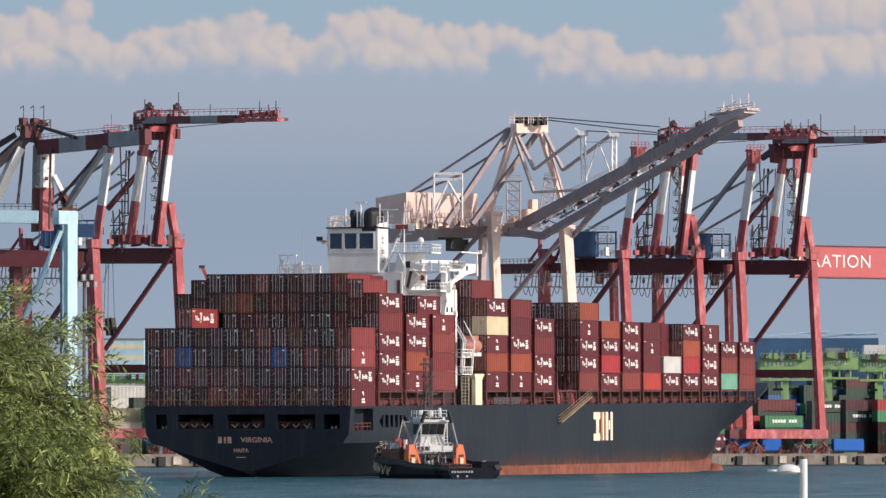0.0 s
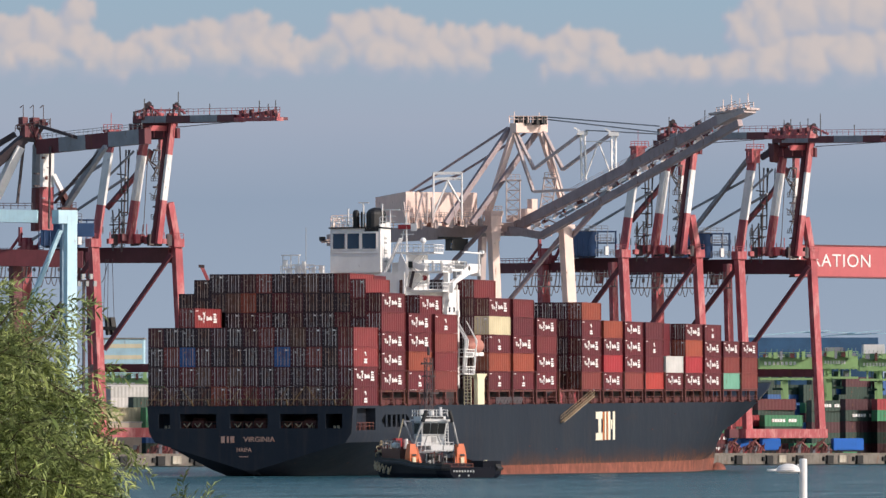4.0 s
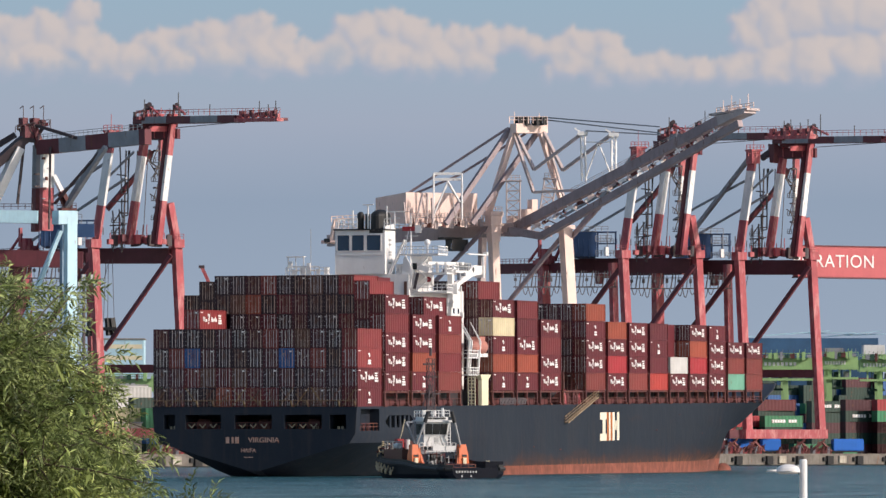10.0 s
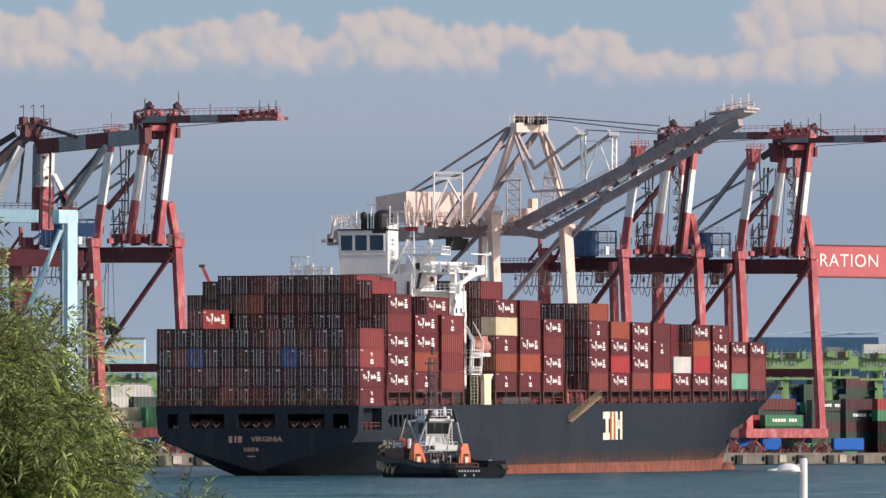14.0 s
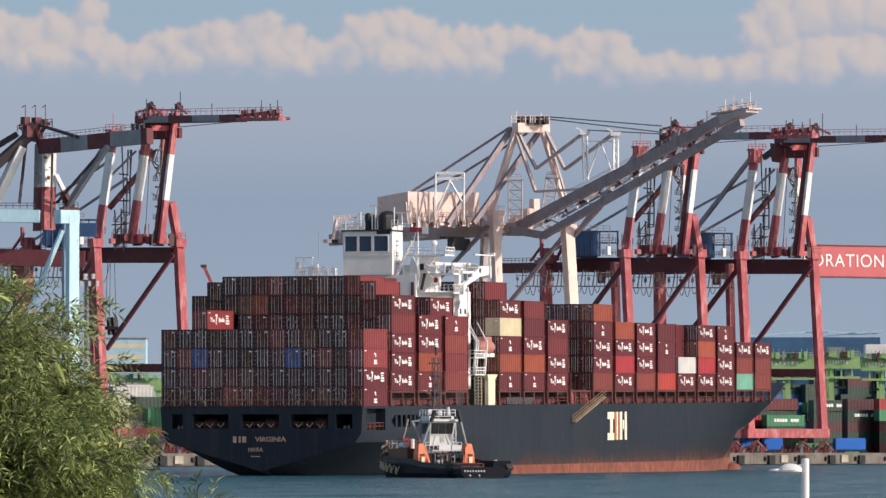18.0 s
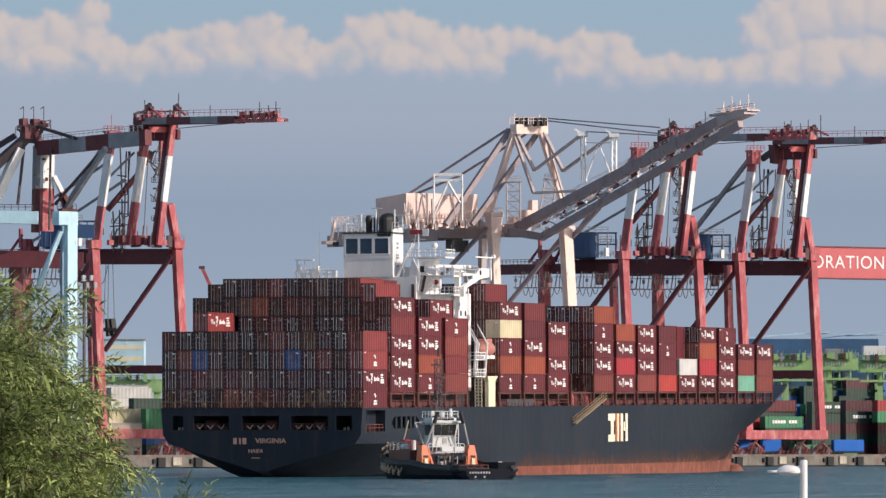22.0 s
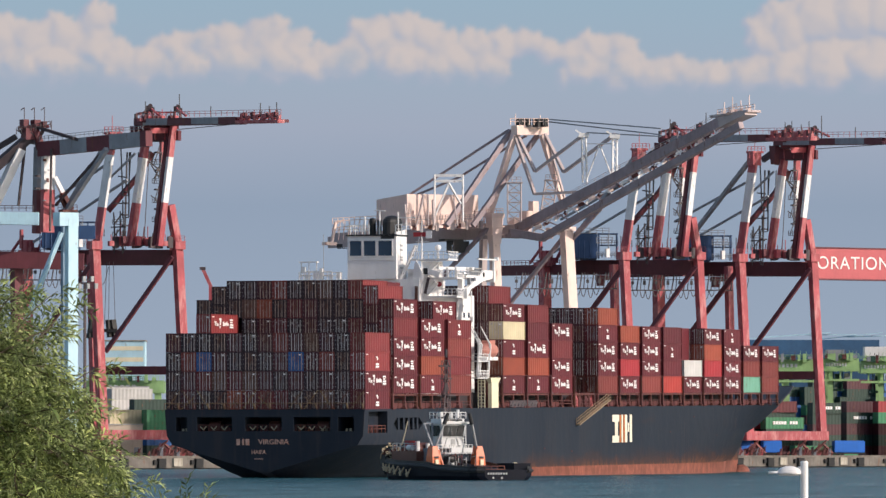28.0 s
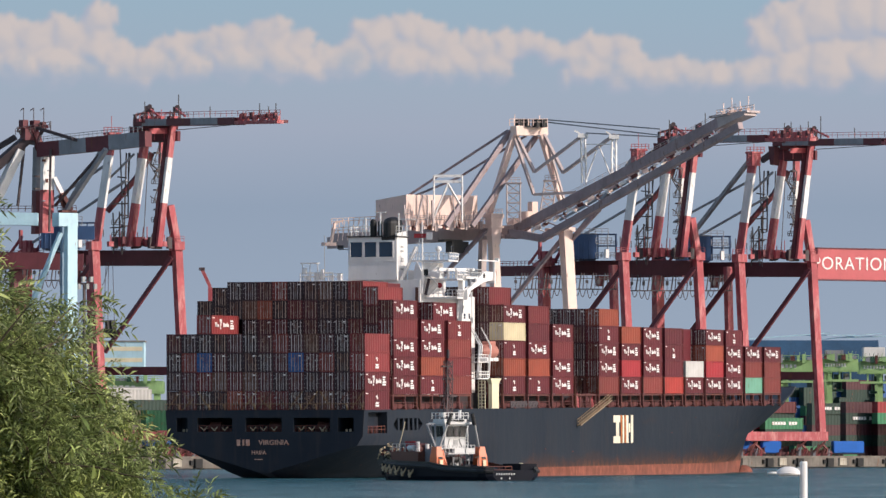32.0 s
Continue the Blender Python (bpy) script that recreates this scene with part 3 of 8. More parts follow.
# bays from the stern forward: start, base height
BAYS = [(0.0, 0.0)] + [(PITCH * k, BASE_Z) for k in (1, 2, 3)] + [(71.25 + PITCH * k, BASE_Z) for k in range(13)]
# starboard column of each bay from the bottom tier up: colour and mark
SIDE = ["maroon:s maroon:B light:s light", "maroon:B maroon:B maroon:B plain maroon:B", "maroon:s orange maroon:B maroon:B", "brown plain brown plain:s",
        "maroon:s orange maroon:s cream maroon:B", "maroon:s orange maroon:B wine plain", "maroon:B maroon:B plain maroon:B", "",
        "brown maroon:B maroon:B maroon:s orange", "maroon:B bright maroon:B orange", "brown maroon:B maroon:B maroon:B", "vermilion wine maroon:s wine",
        "maroon:B white", "maroon:B bright orange maroon:B", "maroon:B maroon:B maroon:B maroon:s", "teal brown maroon:B", "brown brown maroon:B"]
# other columns: tiers by column from starboard, 1 to 12
HIGH = [[4] * 9 + [5, 4, 4], [6] * 11 + [5], [4, 5] + [6] * 8 + [5, 5], [5] * 12, [6] * 11 + [5], [5] * 12, [4] * 12, [0] + [4] * 11,
        [5] * 12, [4] * 12, [4] * 12, [4] * 12, [4] * 12, [4] * 12, [4] * 12, [3] * 12, [3] * 12]
END = {(3, 1, 5): "maroon", (2, 3, 6): "plain", (2, 2, 5): "plain", (4, 1, 6): "plain", (0, 3, 4): "tan", (0, 2, 1): "tan", (0, 6, 1): "plain", (1, 4, 6): "tan", (1, 9, 5): "tan", (0, 11, 3): "brown", (0, 2, 3): "brown", (0, 10, 3): "blue", (0, 4, 3): "blue", (1, 7, 6): "brown", (1, 1, 6): "light", (1, 2, 6): "light", (0, 8, 1): "orange", (0, 5, 4): "brown", (1, 8, 5): "orange", (0, 10, 2): "plain", (0, 9, 2): "tan", (0, 7, 2): "tan"}


LOWER = {(1, 1): 0.85, (1, 11): 0.85, (2, 2): 0.85}  # stacks of standard-height boxes


def put_box(bay, col, tier, color, mark="", doors=True):
    u, z = BAYS[bay]
    p = Vector((u, col * COL, z + (tier - 1) * TIER - LOWER.get((bay, col), 0)))
    ob = part("container", BOXES[color], None, ship, "", Matrix.Translation(p))
    if doors:
        part("door_gear", BARS[(bay * 31 + col * 17 + tier * 23 + col * tier * 5) % 9], None, ob)
        if (bay * 7 + col * 5 + tier * 3 + col * tier) % 5 < 2:
            part("number_bar", TAG, None, ob)
    if mark:
        for me in LOGO[mark]:
            part("logo_mark", me, None, ob, "white block lettering shapes")
    return ob


def cargo():
    rng = random.Random(5)
    inner = []
    for bay in range(len(BAYS)):
        side = SIDE[bay].split()
        for t, spec in enumerate(side):
            c, _, mk = spec.partition(":")
            put_box(bay, 0, t + 1, c, mk, bay in (0, 1, 4, 8) or t + 1 > len(SIDE[bay - 1].split()))
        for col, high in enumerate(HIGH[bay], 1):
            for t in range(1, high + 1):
                # aft stacks drawn mostly dark: shade of the door ends put into their colour
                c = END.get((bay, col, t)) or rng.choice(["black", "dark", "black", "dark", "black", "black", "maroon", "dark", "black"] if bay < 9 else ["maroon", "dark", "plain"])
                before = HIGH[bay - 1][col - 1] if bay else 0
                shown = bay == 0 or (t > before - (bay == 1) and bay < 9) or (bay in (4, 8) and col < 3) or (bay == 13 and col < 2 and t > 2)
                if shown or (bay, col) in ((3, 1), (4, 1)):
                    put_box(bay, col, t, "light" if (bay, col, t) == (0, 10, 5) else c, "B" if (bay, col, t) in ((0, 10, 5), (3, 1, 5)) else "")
                elif t >= high - 1 or col < 2:
                    inner.append((bay, col, t, c))
    bm = bmesh.new()
    for bay, col, t, c in inner:
        u, z = BAYS[bay]
        z -= LOWER.get((bay, col), 0)
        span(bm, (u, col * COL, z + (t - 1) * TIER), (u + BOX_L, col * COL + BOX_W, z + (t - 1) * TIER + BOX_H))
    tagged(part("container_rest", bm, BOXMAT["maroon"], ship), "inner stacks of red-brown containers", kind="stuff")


cargo()


def deck_works():
    # rusty steel, its base colour darkened for the deep shade under the stacks
    SHADE_STEEL = paint("shade_steel", (0.030, 0.022, 0.026), 0.75, dirt=0.5, rust=0.15, rustcol=(0.09, 0.03, 0.025))
    # pedestals, lashing bridges and coaming under the stacks
    bm = bmesh.new()
    span(bm, (13, 2.2, -0.5), (56, 30, 0.9))
    span(bm, (71, 2.2, -0.5), (252, 30, 0.9))
    part("hatch_coaming", bm, DECKRED, ship, "rust-red hatch coamings along the deck")
    for bay, (u, z) in enumerate(BAYS):
        if bay == 0:
            continue
        for x in (0.25, 6.0, 11.95):
            made("pedestal", RUST, ship, "", (beam, (u + x, 0.32, -0.1), (u + x, 0.32, z - 0.02), 0.42), (box, (u + x, 0.32, 0.1), (0.8, 0.8, 0.25)))
        if bay < 15:
            made("hatch_cover", SHADE_STEEL, ship, "hatch cover under the stacks, coloured dark for the shade there", (span, (u - 0.2, 2.6, 0.9), (u + BOX_L + 0.2, 29.6, z - 0.06)))
        bm = bmesh.new()
        for x in (0.2, 4.1, 8.1, 12.0):
            beam(bm, (u + x, 31.9, -0.1), (u + x, 31.9, z - 0.02), 0.42)
        tagged(part("inner_pedestal", bm, RUST, ship), "rust-red inner container pedestals", kind="stuff")
        made("stack_rail", RUST, ship, "", (beam, (u, 0.3, z - 0.2), (u + BOX_L, 0.3, z - 0.2), 0.3, 0.3))
        bm = bmesh.new()
        rail(bm, (u, 0.12, 0), (u + BOX_L, 0.12, 0), 1.1, 2.4, 0.04)
        part("deck_rail", bm, RUST, ship, "rust-red deck rail")
        bm = bmesh.new()
        for k in range(14):
            beam(bm, (u - 0.85, k * COL - 0.02, -0.1), (u - 0.85, k * COL - 0.02, z + 3.0), 0.28)
        for zz in (z - 0.2, z + 2.9):
            beam(bm, (u - 0.85, 0, zz), (u - 0.85, 32.2, zz), 0.9, 0.2)
        for k in range(0, 13, 2):
            beam(bm, (u - 0.85, k * COL, 0), (u - 0.85, (k + 1) * COL, z + 2.8), 0.14)
        part("lashing_bridge", bm, RUST, ship, "rust-red steel lashing bridge")
    # added dark block: stands in for shade in front of the white deckhouse foot
    made("deck_store", SHADE_STEEL, ship, "dark block added for the shade beside the house", (span, (56.6, 3.3, -0.1), (70.4, 4.3, 2.55)))
    # winch and hatch gear on the open deck between the stacks
    u = BAYS[7][0]
    for k in range(9):
        x, h = u - 1.0 + k * 1.5, 0.8 + 0.35 * (k * 5 % 4)
        made("deck_winch", (DECKRED, RUST, CRED)[k % 3], ship, "", (tube, (x, 0.5, h), (x, 1.7, h), 0.5 + 0.1 * (k % 3), 0.5 + 0.1 * (k % 3), 12), (box, (x + 0.3, 1.0, h / 2), (0.9, 1.2, h)), (beam, (x - 0.4, 0.5, 0), (x + 0.5, 0.6, h + 1.1), 0.18))


deck_works()


def lashings():
    """Crossed lashing rods and turnbuckles over the door ends of the lowest stern tier."""
    col = [RUST, paint("lashing_tan", (0.22, 0.13, 0.07), 0.7, dirt=0.5), paint("lashing_yellow", (0.28, 0.17, 0.07), 0.7, dirt=0.4), DARK]
    for k in range(13):
        for n, (a, b) in enumerate(((0.15, 2.3), (2.3, 0.15))):
            made("lashing_rod", col[(k * 3 + n) % 4], ship, "", (beam, (-0.35, k * COL + a, 0.05), (-0.08, k * COL + b, 2.9 if (k + n) % 3 else 2.0), 0.07))
        made("turnbuckle", col[(k + 1) % 3], ship, "", (beam, (-0.3, k * COL + 0.25, 0.05), (-0.28, k * COL + 0.5, 0.9), 0.16))
    made("lashing_rail", col[1], ship, "tan steel lashing rail", (beam, (-0.45, 0.0, 0.95), (-0.45, 32.1, 0.95), 0.11))
    for k in range(27):
        made("rail_post", RUST, ship, "", (beam, (-0.45, k * COL / 2 + 0.03, 0.0), (-0.45, k * COL / 2 + 0.03, 1.0), 0.07))


lashings()


def hull_marks():
    # mooring deck fittings seen through the openings
    for y in (29.0, 26.2, 23.7, 22.0, 18.3, 16.3, 14.1, 10.8, 8.7, 6.5, 2.6):
        bm = bmesh.new()
        tube(bm, (0.7, y, -3.3), (0.7, y, -2.85), 0.2)
        tube(bm, (0.7, y + 0.6, -3.3), (0.7, y + 0.6, -2.9), 0.2)
        part("bollard", bm, (RUST, DECKRED, ROPE)[int(y * 10) % 3], ship)
    for y0, y1 in ((21.4, 26.9), (13.4, 19.1), (5.6, 11.3)):
        made("mooring_rail", RUST, ship, "rust-red mooring deck rail", (rail, (0.3, y0, -3.3), (0.3, y1, -3.3), 0.95, 0.8, 0.05))
        for k in range(3):
            y = y0 + 0.8 + k * 1.7
            made("rope_loop", ROPE, ship, "", (tube, (0.1, y, -2.5), (0.1, y + 0.5, -3.1), 0.07, 0.07, 6), (tube, (0.1, y + 0.5, -3.1), (0.1, y + 1.0, -2.6), 0.07, 0.07, 6))
    for y in (25.0, 15.3, 7.5):
        bm = bmesh.new()
        tube(bm, (2.8, y - 0.9, -2.5), (2.8, y + 0.9, -2.5), 0.75, n=14)
        box(bm, (3.1, y, -3.1), (1.6, 2.2, 0.4))
        part("mooring_winch", bm, RUST, ship)
    bm = bmesh.new()
    for x in (2.6, 4.6, 6.6, 8.6):
        tube(bm, (x, 1.2, -3.6), (x, 1.2, -2.6), 0.2)
    rail(bm, (1.7, 0.3, -3.6), (10.4, 0.3, -3.6), 1.1, 1.6, 0.05)
    part("mooring_rail", bm, RUST, ship, "red mooring deck rail")
    for x in (16.6, 19.2, 21.6, 23.9, 26.0):
        made("opening_post", HULL, ship, "", (span, (x - 0.45, 0.1, -3.22), (x + 0.45, 0.3, -1.33)))
    # stern name
    m = Matrix.Translation((-0.44, 14.6, -4.95)) @ pose(0, 0, 0, 90, 0, -90)
    NAME = paint("faded_name", (0.44, 0.28, 0.23), 0.7, dirt=0.5, rust=0.25, scale=1.5, rustcol=(0.45, 0.14, 0.06))
    lettering("ship_name", "VIRGINIA", 1.05, NAME, ship, m, 0.03, 1.12, "faded pale lettering on the stern")
    m = Matrix.Translation((-0.44, 17.0, -6.5)) @ pose(0, 0, 0, 90, 0, -90)
    lettering("home_port", "HAIFA", 0.85, NAME, ship, m, 0.03, 1.0, "faded pale lettering on the stern")
    for i, (y, w) in enumerate(((20.3, 0.55), (19.5, 0.3), (18.8, 0.6))):
        made("name_bar", NAME, ship, "", (box, (-0.42, y, -4.95), (0.06, w, 0.95)))
    made("draft_mark", NAME, ship, "", (box, (-0.42, 17.0, -7.5), (0.06, 1.4, 0.12)))
    # company mark on the side: plain blocks
    LOGOW = paint("mark_cream", (0.80, 0.73, 0.58), 0.6, dirt=0.3)
    LOGOO = paint("mark_orange", (0.55, 0.16, 0.03), 0.6, dirt=0.4)
    for x0, x1, z0, z1, mt in ((135.0, 139.2, -2.6, -1.4, LOGOW), (135.0, 139.2, -6.2, -5.0, LOGOW), (136.6, 138.4, -5.0, -2.6, LOGOW), (139.6, 140.3, -6.2, -1.4, LOGOO), (140.7, 141.6, -6.2, -1.4, LOGOW),
                               (142.0, 142.6, -6.2, -1.4, LOGOO), (142.9, 144.3, -6.2, -1.4, LOGOW), (144.7, 145.5, -4.4, -2.8, LOGOW), (145.9, 147.3, -6.2, -1.4, LOGOW)):
        made("mark_block", mt, ship, "", (span, (x0, -0.06, z0), (x1, 0.06, z1)))
    # gangway folded against the side
    g = bmesh.new()
    beam(g, (112.5, -0.5, -3.0), (131.5, -0.5, 1.2), 0.7, 0.18)
    for o in (0.5, 1.0):
        for y in (-0.8, -0.2):
            beam(g, (112.5, y, -3.0 + o), (131.5, y, 1.2 + o), 0.07)
    for i in range(16):
        x = 112.5 + 19 * i / 15
        z = -3.0 + 4.2 * i / 15
        for y in (-0.8, -0.2):
            beam(g, (x, y, z), (x, y, z + 1.05), 0.06)
    part("gangway", g, paint("gangway_tan", (0.30, 0.22, 0.14), 0.7, dirt=0.5), ship, "tan accommodation ladder stowed along the hull side")
    # bulbous bow
    bm = bmesh.new()
    bmesh.ops.create_uvsphere(bm, u_segments=20, v_segments=12, radius=1, matrix=Matrix.Translation((282.5, 16.08, -13.6)) @ Matrix.Diagonal((3.6, 1.5, 1.9, 1)))
    part("bow_bulb", bm, BOOT, ship, "red bulbous bow breaking the water")
    rim = ((251, 0.2, 0.45), (263.2, 1.4, 2.35), (275.6, 3.9, 3.55), (286.6, 7.7, 3.55), (298.4, 15.4, 3.45))
    made("bulwark_cap", DARK, ship, "", *[(beam, p, q, 0.3, 0.2) for p, q in zip(rim, rim[1:])])
    made("foremast", DECKRED, ship, "rust-red foremast", (tube, (262, 16, 1), (262, 16, 9), 0.5, 0.25), (beam, (262, 13.5, 7), (262, 18.5, 7), 0.25))
    bm = bmesh.new()
    rail(bm, (252, 3, 0), (256, 4, 0), 2.6, 1, 0.06)
    part("forecastle_rail", bm, DECKRED, ship)
    made("deck_frame", CDARK, ship, "dark framed cable tray", (span, (75, 0.0, 0.1), (90, 0.14, 1.2)))
    for x in range(8):
        made("tray_bar", CSERV, ship, "", (beam, (75.6 + x * 1.9, -0.05, 0.4), (76.8 + x * 1.9, -0.05, 0.9), 0.1, 0.25))
    for x, z in ((172, -4.6), (205, -5.4), (228, -3.2), (240, -4.4), (233, -6.6), (94, -6.8), (110, -7.4), (188, -2.0), (246, -5.6)):
        y = 16.085 - (16.1 if x < 200 else 16.1 - (x - 200) * 0.068) - 0.12
        made("hull_mark", RUST, ship, "", (box, (x, y, z), (0.7, 0.06, 0.16)))


hull_marks()


def prism(bm, foot, z0, z1):
    """An upright block over a footprint of corners."""
    lo = [bm.verts.new((x, y, z0)) for x, y in foot]
    hi = [bm.verts.new((x, y, z1)) for x, y in foot]
    bm.faces.new(lo[::-1])
    bm.faces.new(hi)
    for i in range(len(foot)):
        j = (i + 1) % len(foot)
        bm.faces.new((lo[i], lo[j], hi[j], hi[i]))
    bmesh.ops.recalc_face_normals(bm, faces=bm.faces)


def house():
    made("accommodation", WHITE, ship, "white accommodation block", (span, (56.6, 8.4, 0), (69, 28.4, 17.2)), (span, (56.4, 9.5, 17.2), (70, 23.2, 20.8)))
    made("side_house", WHITE, ship, "white deckhouse", (prism, ((57.2, 8.4), (60.6, 4.4), (69.5, 4.4), (69.5, 8.4)), 0, 18.2), (span, (59, 9.0, 20.8), (66, 12.4, 22.4)))
    made("rust_stain", BOXMAT["tan"], ship, "", (span, (56.36, 9.8, 17.3), (56.41, 10.3, 19.6)))
    made("wheelhouse", WHITE, ship, "white deckhouse block", (span, (56, 13.3, 20.8), (61.5, 21.55, 27.75)), (span, (55.9, 13.3, 23.85), (56.0, 21.55, 23.95)), (beam, (56.0, 13.4, 27.9), (61.4, 13.4, 28.4), 0.25, 0.9))
    for y0, y1 in ((19.15, 21.15), (16.75, 18.75), (14.0, 16.3)):
        w = made("window", WINDOW, ship, "blue-tinted window", (span, (55.93, y0, 24.55), (56.04, y1, 26.95)))
        made("window_frame", WHITE, w, "", (beam, (55.94, y0 - 0.06, 24.45), (55.94, y0 - 0.06, 27.05), 0.14), (beam, (55.94, y1 + 0.06, 24.45), (55.94, y1 + 0.06, 27.05), 0.14), (beam, (55.94, y0, 24.47), (55.94, y1, 24.47), 0.14), (beam, (55.94, y0, 27.03), (55.94, y1, 27.03), 0.14))
    made("funnel_deck", BLACK, ship, "sooty black deck edge under the funnels", (span, (55.7, 13.1, 27.75), (61.8, 21.75, 27.95)))
    made("soot_stain", DARK, ship, "", (span, (55.985, 13.6, 27.25), (55.995, 15.9, 27.74)))
    for i, z in enumerate((26.2, 25.5, 24.3, 23.9, 22.6)):
        made("marking_bar", GALV, ship, "", (box, (58.7, 13.28, z), (1.4, 0.05, 0.3)))
    for z in (3.0, 6.0, 9.0, 12.0, 15.0, 18.6):
        for x in (61.5, 64.0, 66.5):
            made("porthole", WINDOW, ship, "", (box, (x, 4.38 if z < 18 else 7.58, z), (0.7, 0.06, 0.8)))
    made("mast_pole", WHITE, ship, "", (tube, (58, 13.6, 28), (58, 13.6, 31.6), 0.12))
    # funnels
    bm = bmesh.new()
    tube(bm, (58.2, 18.0, 27.9), (58.2, 18.0, 30.2), 0.55, n=14)
    bmesh.ops.create_uvsphere(bm, u_segments=14, v_segments=8, radius=0.55, matrix=Matrix.Translation((58.2, 18.0, 30.2)))
    part("exhaust_pipe", bm, BLACK, ship, "sooty black exhaust pipe")
    bm = bmesh.new()
    tube(bm, (58.2, 16.85, 27.9), (58.2, 16.85, 30.4), 0.35, n=14)
    part("exhaust_pipe", bm, BLACK, ship, "sooty black exhaust pipe")
    bm = bmesh.new()
    bmesh.ops.create_cone(bm, cap_ends=True, segments=20, radius1=1, radius2=1, depth=2.1, matrix=Matrix.Translation((59.0, 14.9, 28.95)) @ Matrix.Diagonal((2.6, 1.45, 1, 1)))
    bmesh.ops.create_uvsphere(bm, u_segments=20, v_segments=10, radius=1, matrix=Matrix.Translation((59.0, 14.9, 30.0)) @ Matrix.Diagonal((2.6, 1.45, 1.1, 1)))
    part("funnel", bm, BLACK, ship, "sooty black rounded funnel")
    bm = bmesh.new()
    tube(bm, (57, 16.4, 28), (57, 16.4, 31.8), 0.14)
    beam(bm, (57, 15.5, 31.8), (57, 17.2, 31.8), 0.25, 0.16)
    part("radar_mast", bm, WHITE, ship)
    bm = bmesh.new()
    tube(bm, (59, 12.6, 28), (59, 12.6, 30.6), 0.12)
    beam(bm, (59, 11.0, 30.7), (59, 14.4, 30.7), 0.3, 0.14)
    for z in (28.9, 29.7):
        beam(bm, (59, 11.8, z), (59, 13.4, z), 0.1)
    part("signal_mast", bm, WHITE, ship)
    # roof rails and boxes
    for p, q in (((56.1, 17.9, 28), (56.1, 21.5, 28)), ((56.1, 21.5, 28), (61, 21.5, 28)), ((61, 21.5, 28), (61, 18, 28)), ((56.1, 12.4, 28), (56.1, 13.4, 28))):
        bm = bmesh.new()
        rail(bm, p, q, 1.5, 1.2, 0.05)
        part("roof_rail", bm, WHITE, ship)
    made("roof_post", WHITE, ship, "", (tube, (57, 18.9, 28), (57, 18.9, 30.9), 0.15))
    made("roof_post", WHITE, ship, "", (tube, (57, 21.4, 28), (57, 21.4, 29.6), 0.1))
    made("light_bracket", DARK, ship, "", (beam, (56.4, 21.6, 25.8), (56.4, 23.4, 25.8), 0.12), (box, (56.4, 23.0, 26.2), (0.5, 0.9, 0.6)))
    # port side clutter
    bm = bmesh.new()
    rail(bm, (54.3, 22, 20.7), (54.3, 29.2, 20.7), 1.2, 0.8, 0.06)
    rail(bm, (55.3, 24, 20.7), (55.3, 29.2, 20.7), 1.4, 0.8, 0.07)
    part("bridge_wing_rail", bm, WHITE, ship)
    made("bridge_wing", WHITE, ship, "", (span, (54.2, 21.6, 20.4), (62, 29.5, 20.7)))
    for y, z in ((28.0, 21.6), (26.4, 21.9), (25.6, 22.6), (24.0, 21.7), (22.6, 21.9)):
        made("deck_locker", WHITE, ship, "", (box, (54.9, y, (20.8 + z) / 2), (0.6, 0.5, z - 20.8)))
    made("awning_frame", WHITE, ship, "", (beam, (54.8, 26.2, 23.6), (54.8, 29.2, 23.6), 0.9, 0.18), (beam, (54.8, 26.4, 20.7), (54.8, 26.4, 23.6), 0.13), (beam, (54.8, 29.0, 20.7), (54.8, 29.0, 23.6), 0.13), (beam, (54.8, 27.7, 20.7), (54.8, 27.7, 23.6), 0.12), (box, (54.8, 28.6, 22.4), (0.5, 0.6, 0.9)))
    made("whip_antenna", GALV, ship, "", (tube, (54.8, 25.2, 20.7), (54.8, 25.2, 28.0), 0.05))
    # starboard stair tower, platforms, mast and dome
    made("stair_tower", WHITE, ship, "", (prism, ((57.0, 9.4), (58.8, 6.9), (60.6, 6.9), (60.6, 9.4)), 16.5, 23.6), (beam, (57, 12.9, 20.8), (57, 10.4, 26.2), 0.4, 0.25), (beam, (57.8, 12.9, 20.8), (57.8, 10.4, 26.2), 0.2, 0.25))
    for z, y0, y1, x1 in ((24.0, 4.8, 11.5, 62), (21.0, 3.4, 9.5, 64), (18.0, 3.4, 9.0, 64)):
        bm = bmesh.new()
        span(bm, (57, y0, z - 0.25), (x1, y1, z))
        for p, q in (((57, y0, z), (57, y1, z)), ((57, y0, z), (x1, y0, z))):
            rail(bm, p, q, 1.15, 0.8, 0.05)
        part("platform", bm, WHITE, ship, "white railed platform")
    bm = bmesh.new()
    tube(bm, (58, 9.6, 23), (58, 9.6, 30.2), 0.16, 0.08)
    beam(bm, (58, 8.4, 26.8), (58, 10.6, 26.8), 0.12)
    beam(bm, (58, 10.7, 24), (58, 9.6, 29.8), 0.12)
    part("signal_mast", bm, WHITE, ship)
    made("flag", BOXMAT["bright"], ship, "red and white ensign", (span, (57.9, 8.9, 27.6), (58.0, 11.0, 28.3)))
    made("flag", WHITE, ship, "", (span, (57.9, 7.9, 27.3), (58.0, 8.9, 28.5)))
    bm = bmesh.new()
    tube(bm, (59, 7.2, 24), (59, 7.2, 25.4), 0.2)
    bmesh.ops.create_uvsphere(bm, u_segments=16, v_segments=10, radius=0.5, matrix=Matrix.Translation((59, 7.2, 25.8)))
    part("radar_dome", bm, WHITE, ship, "white satellite dome on a post")
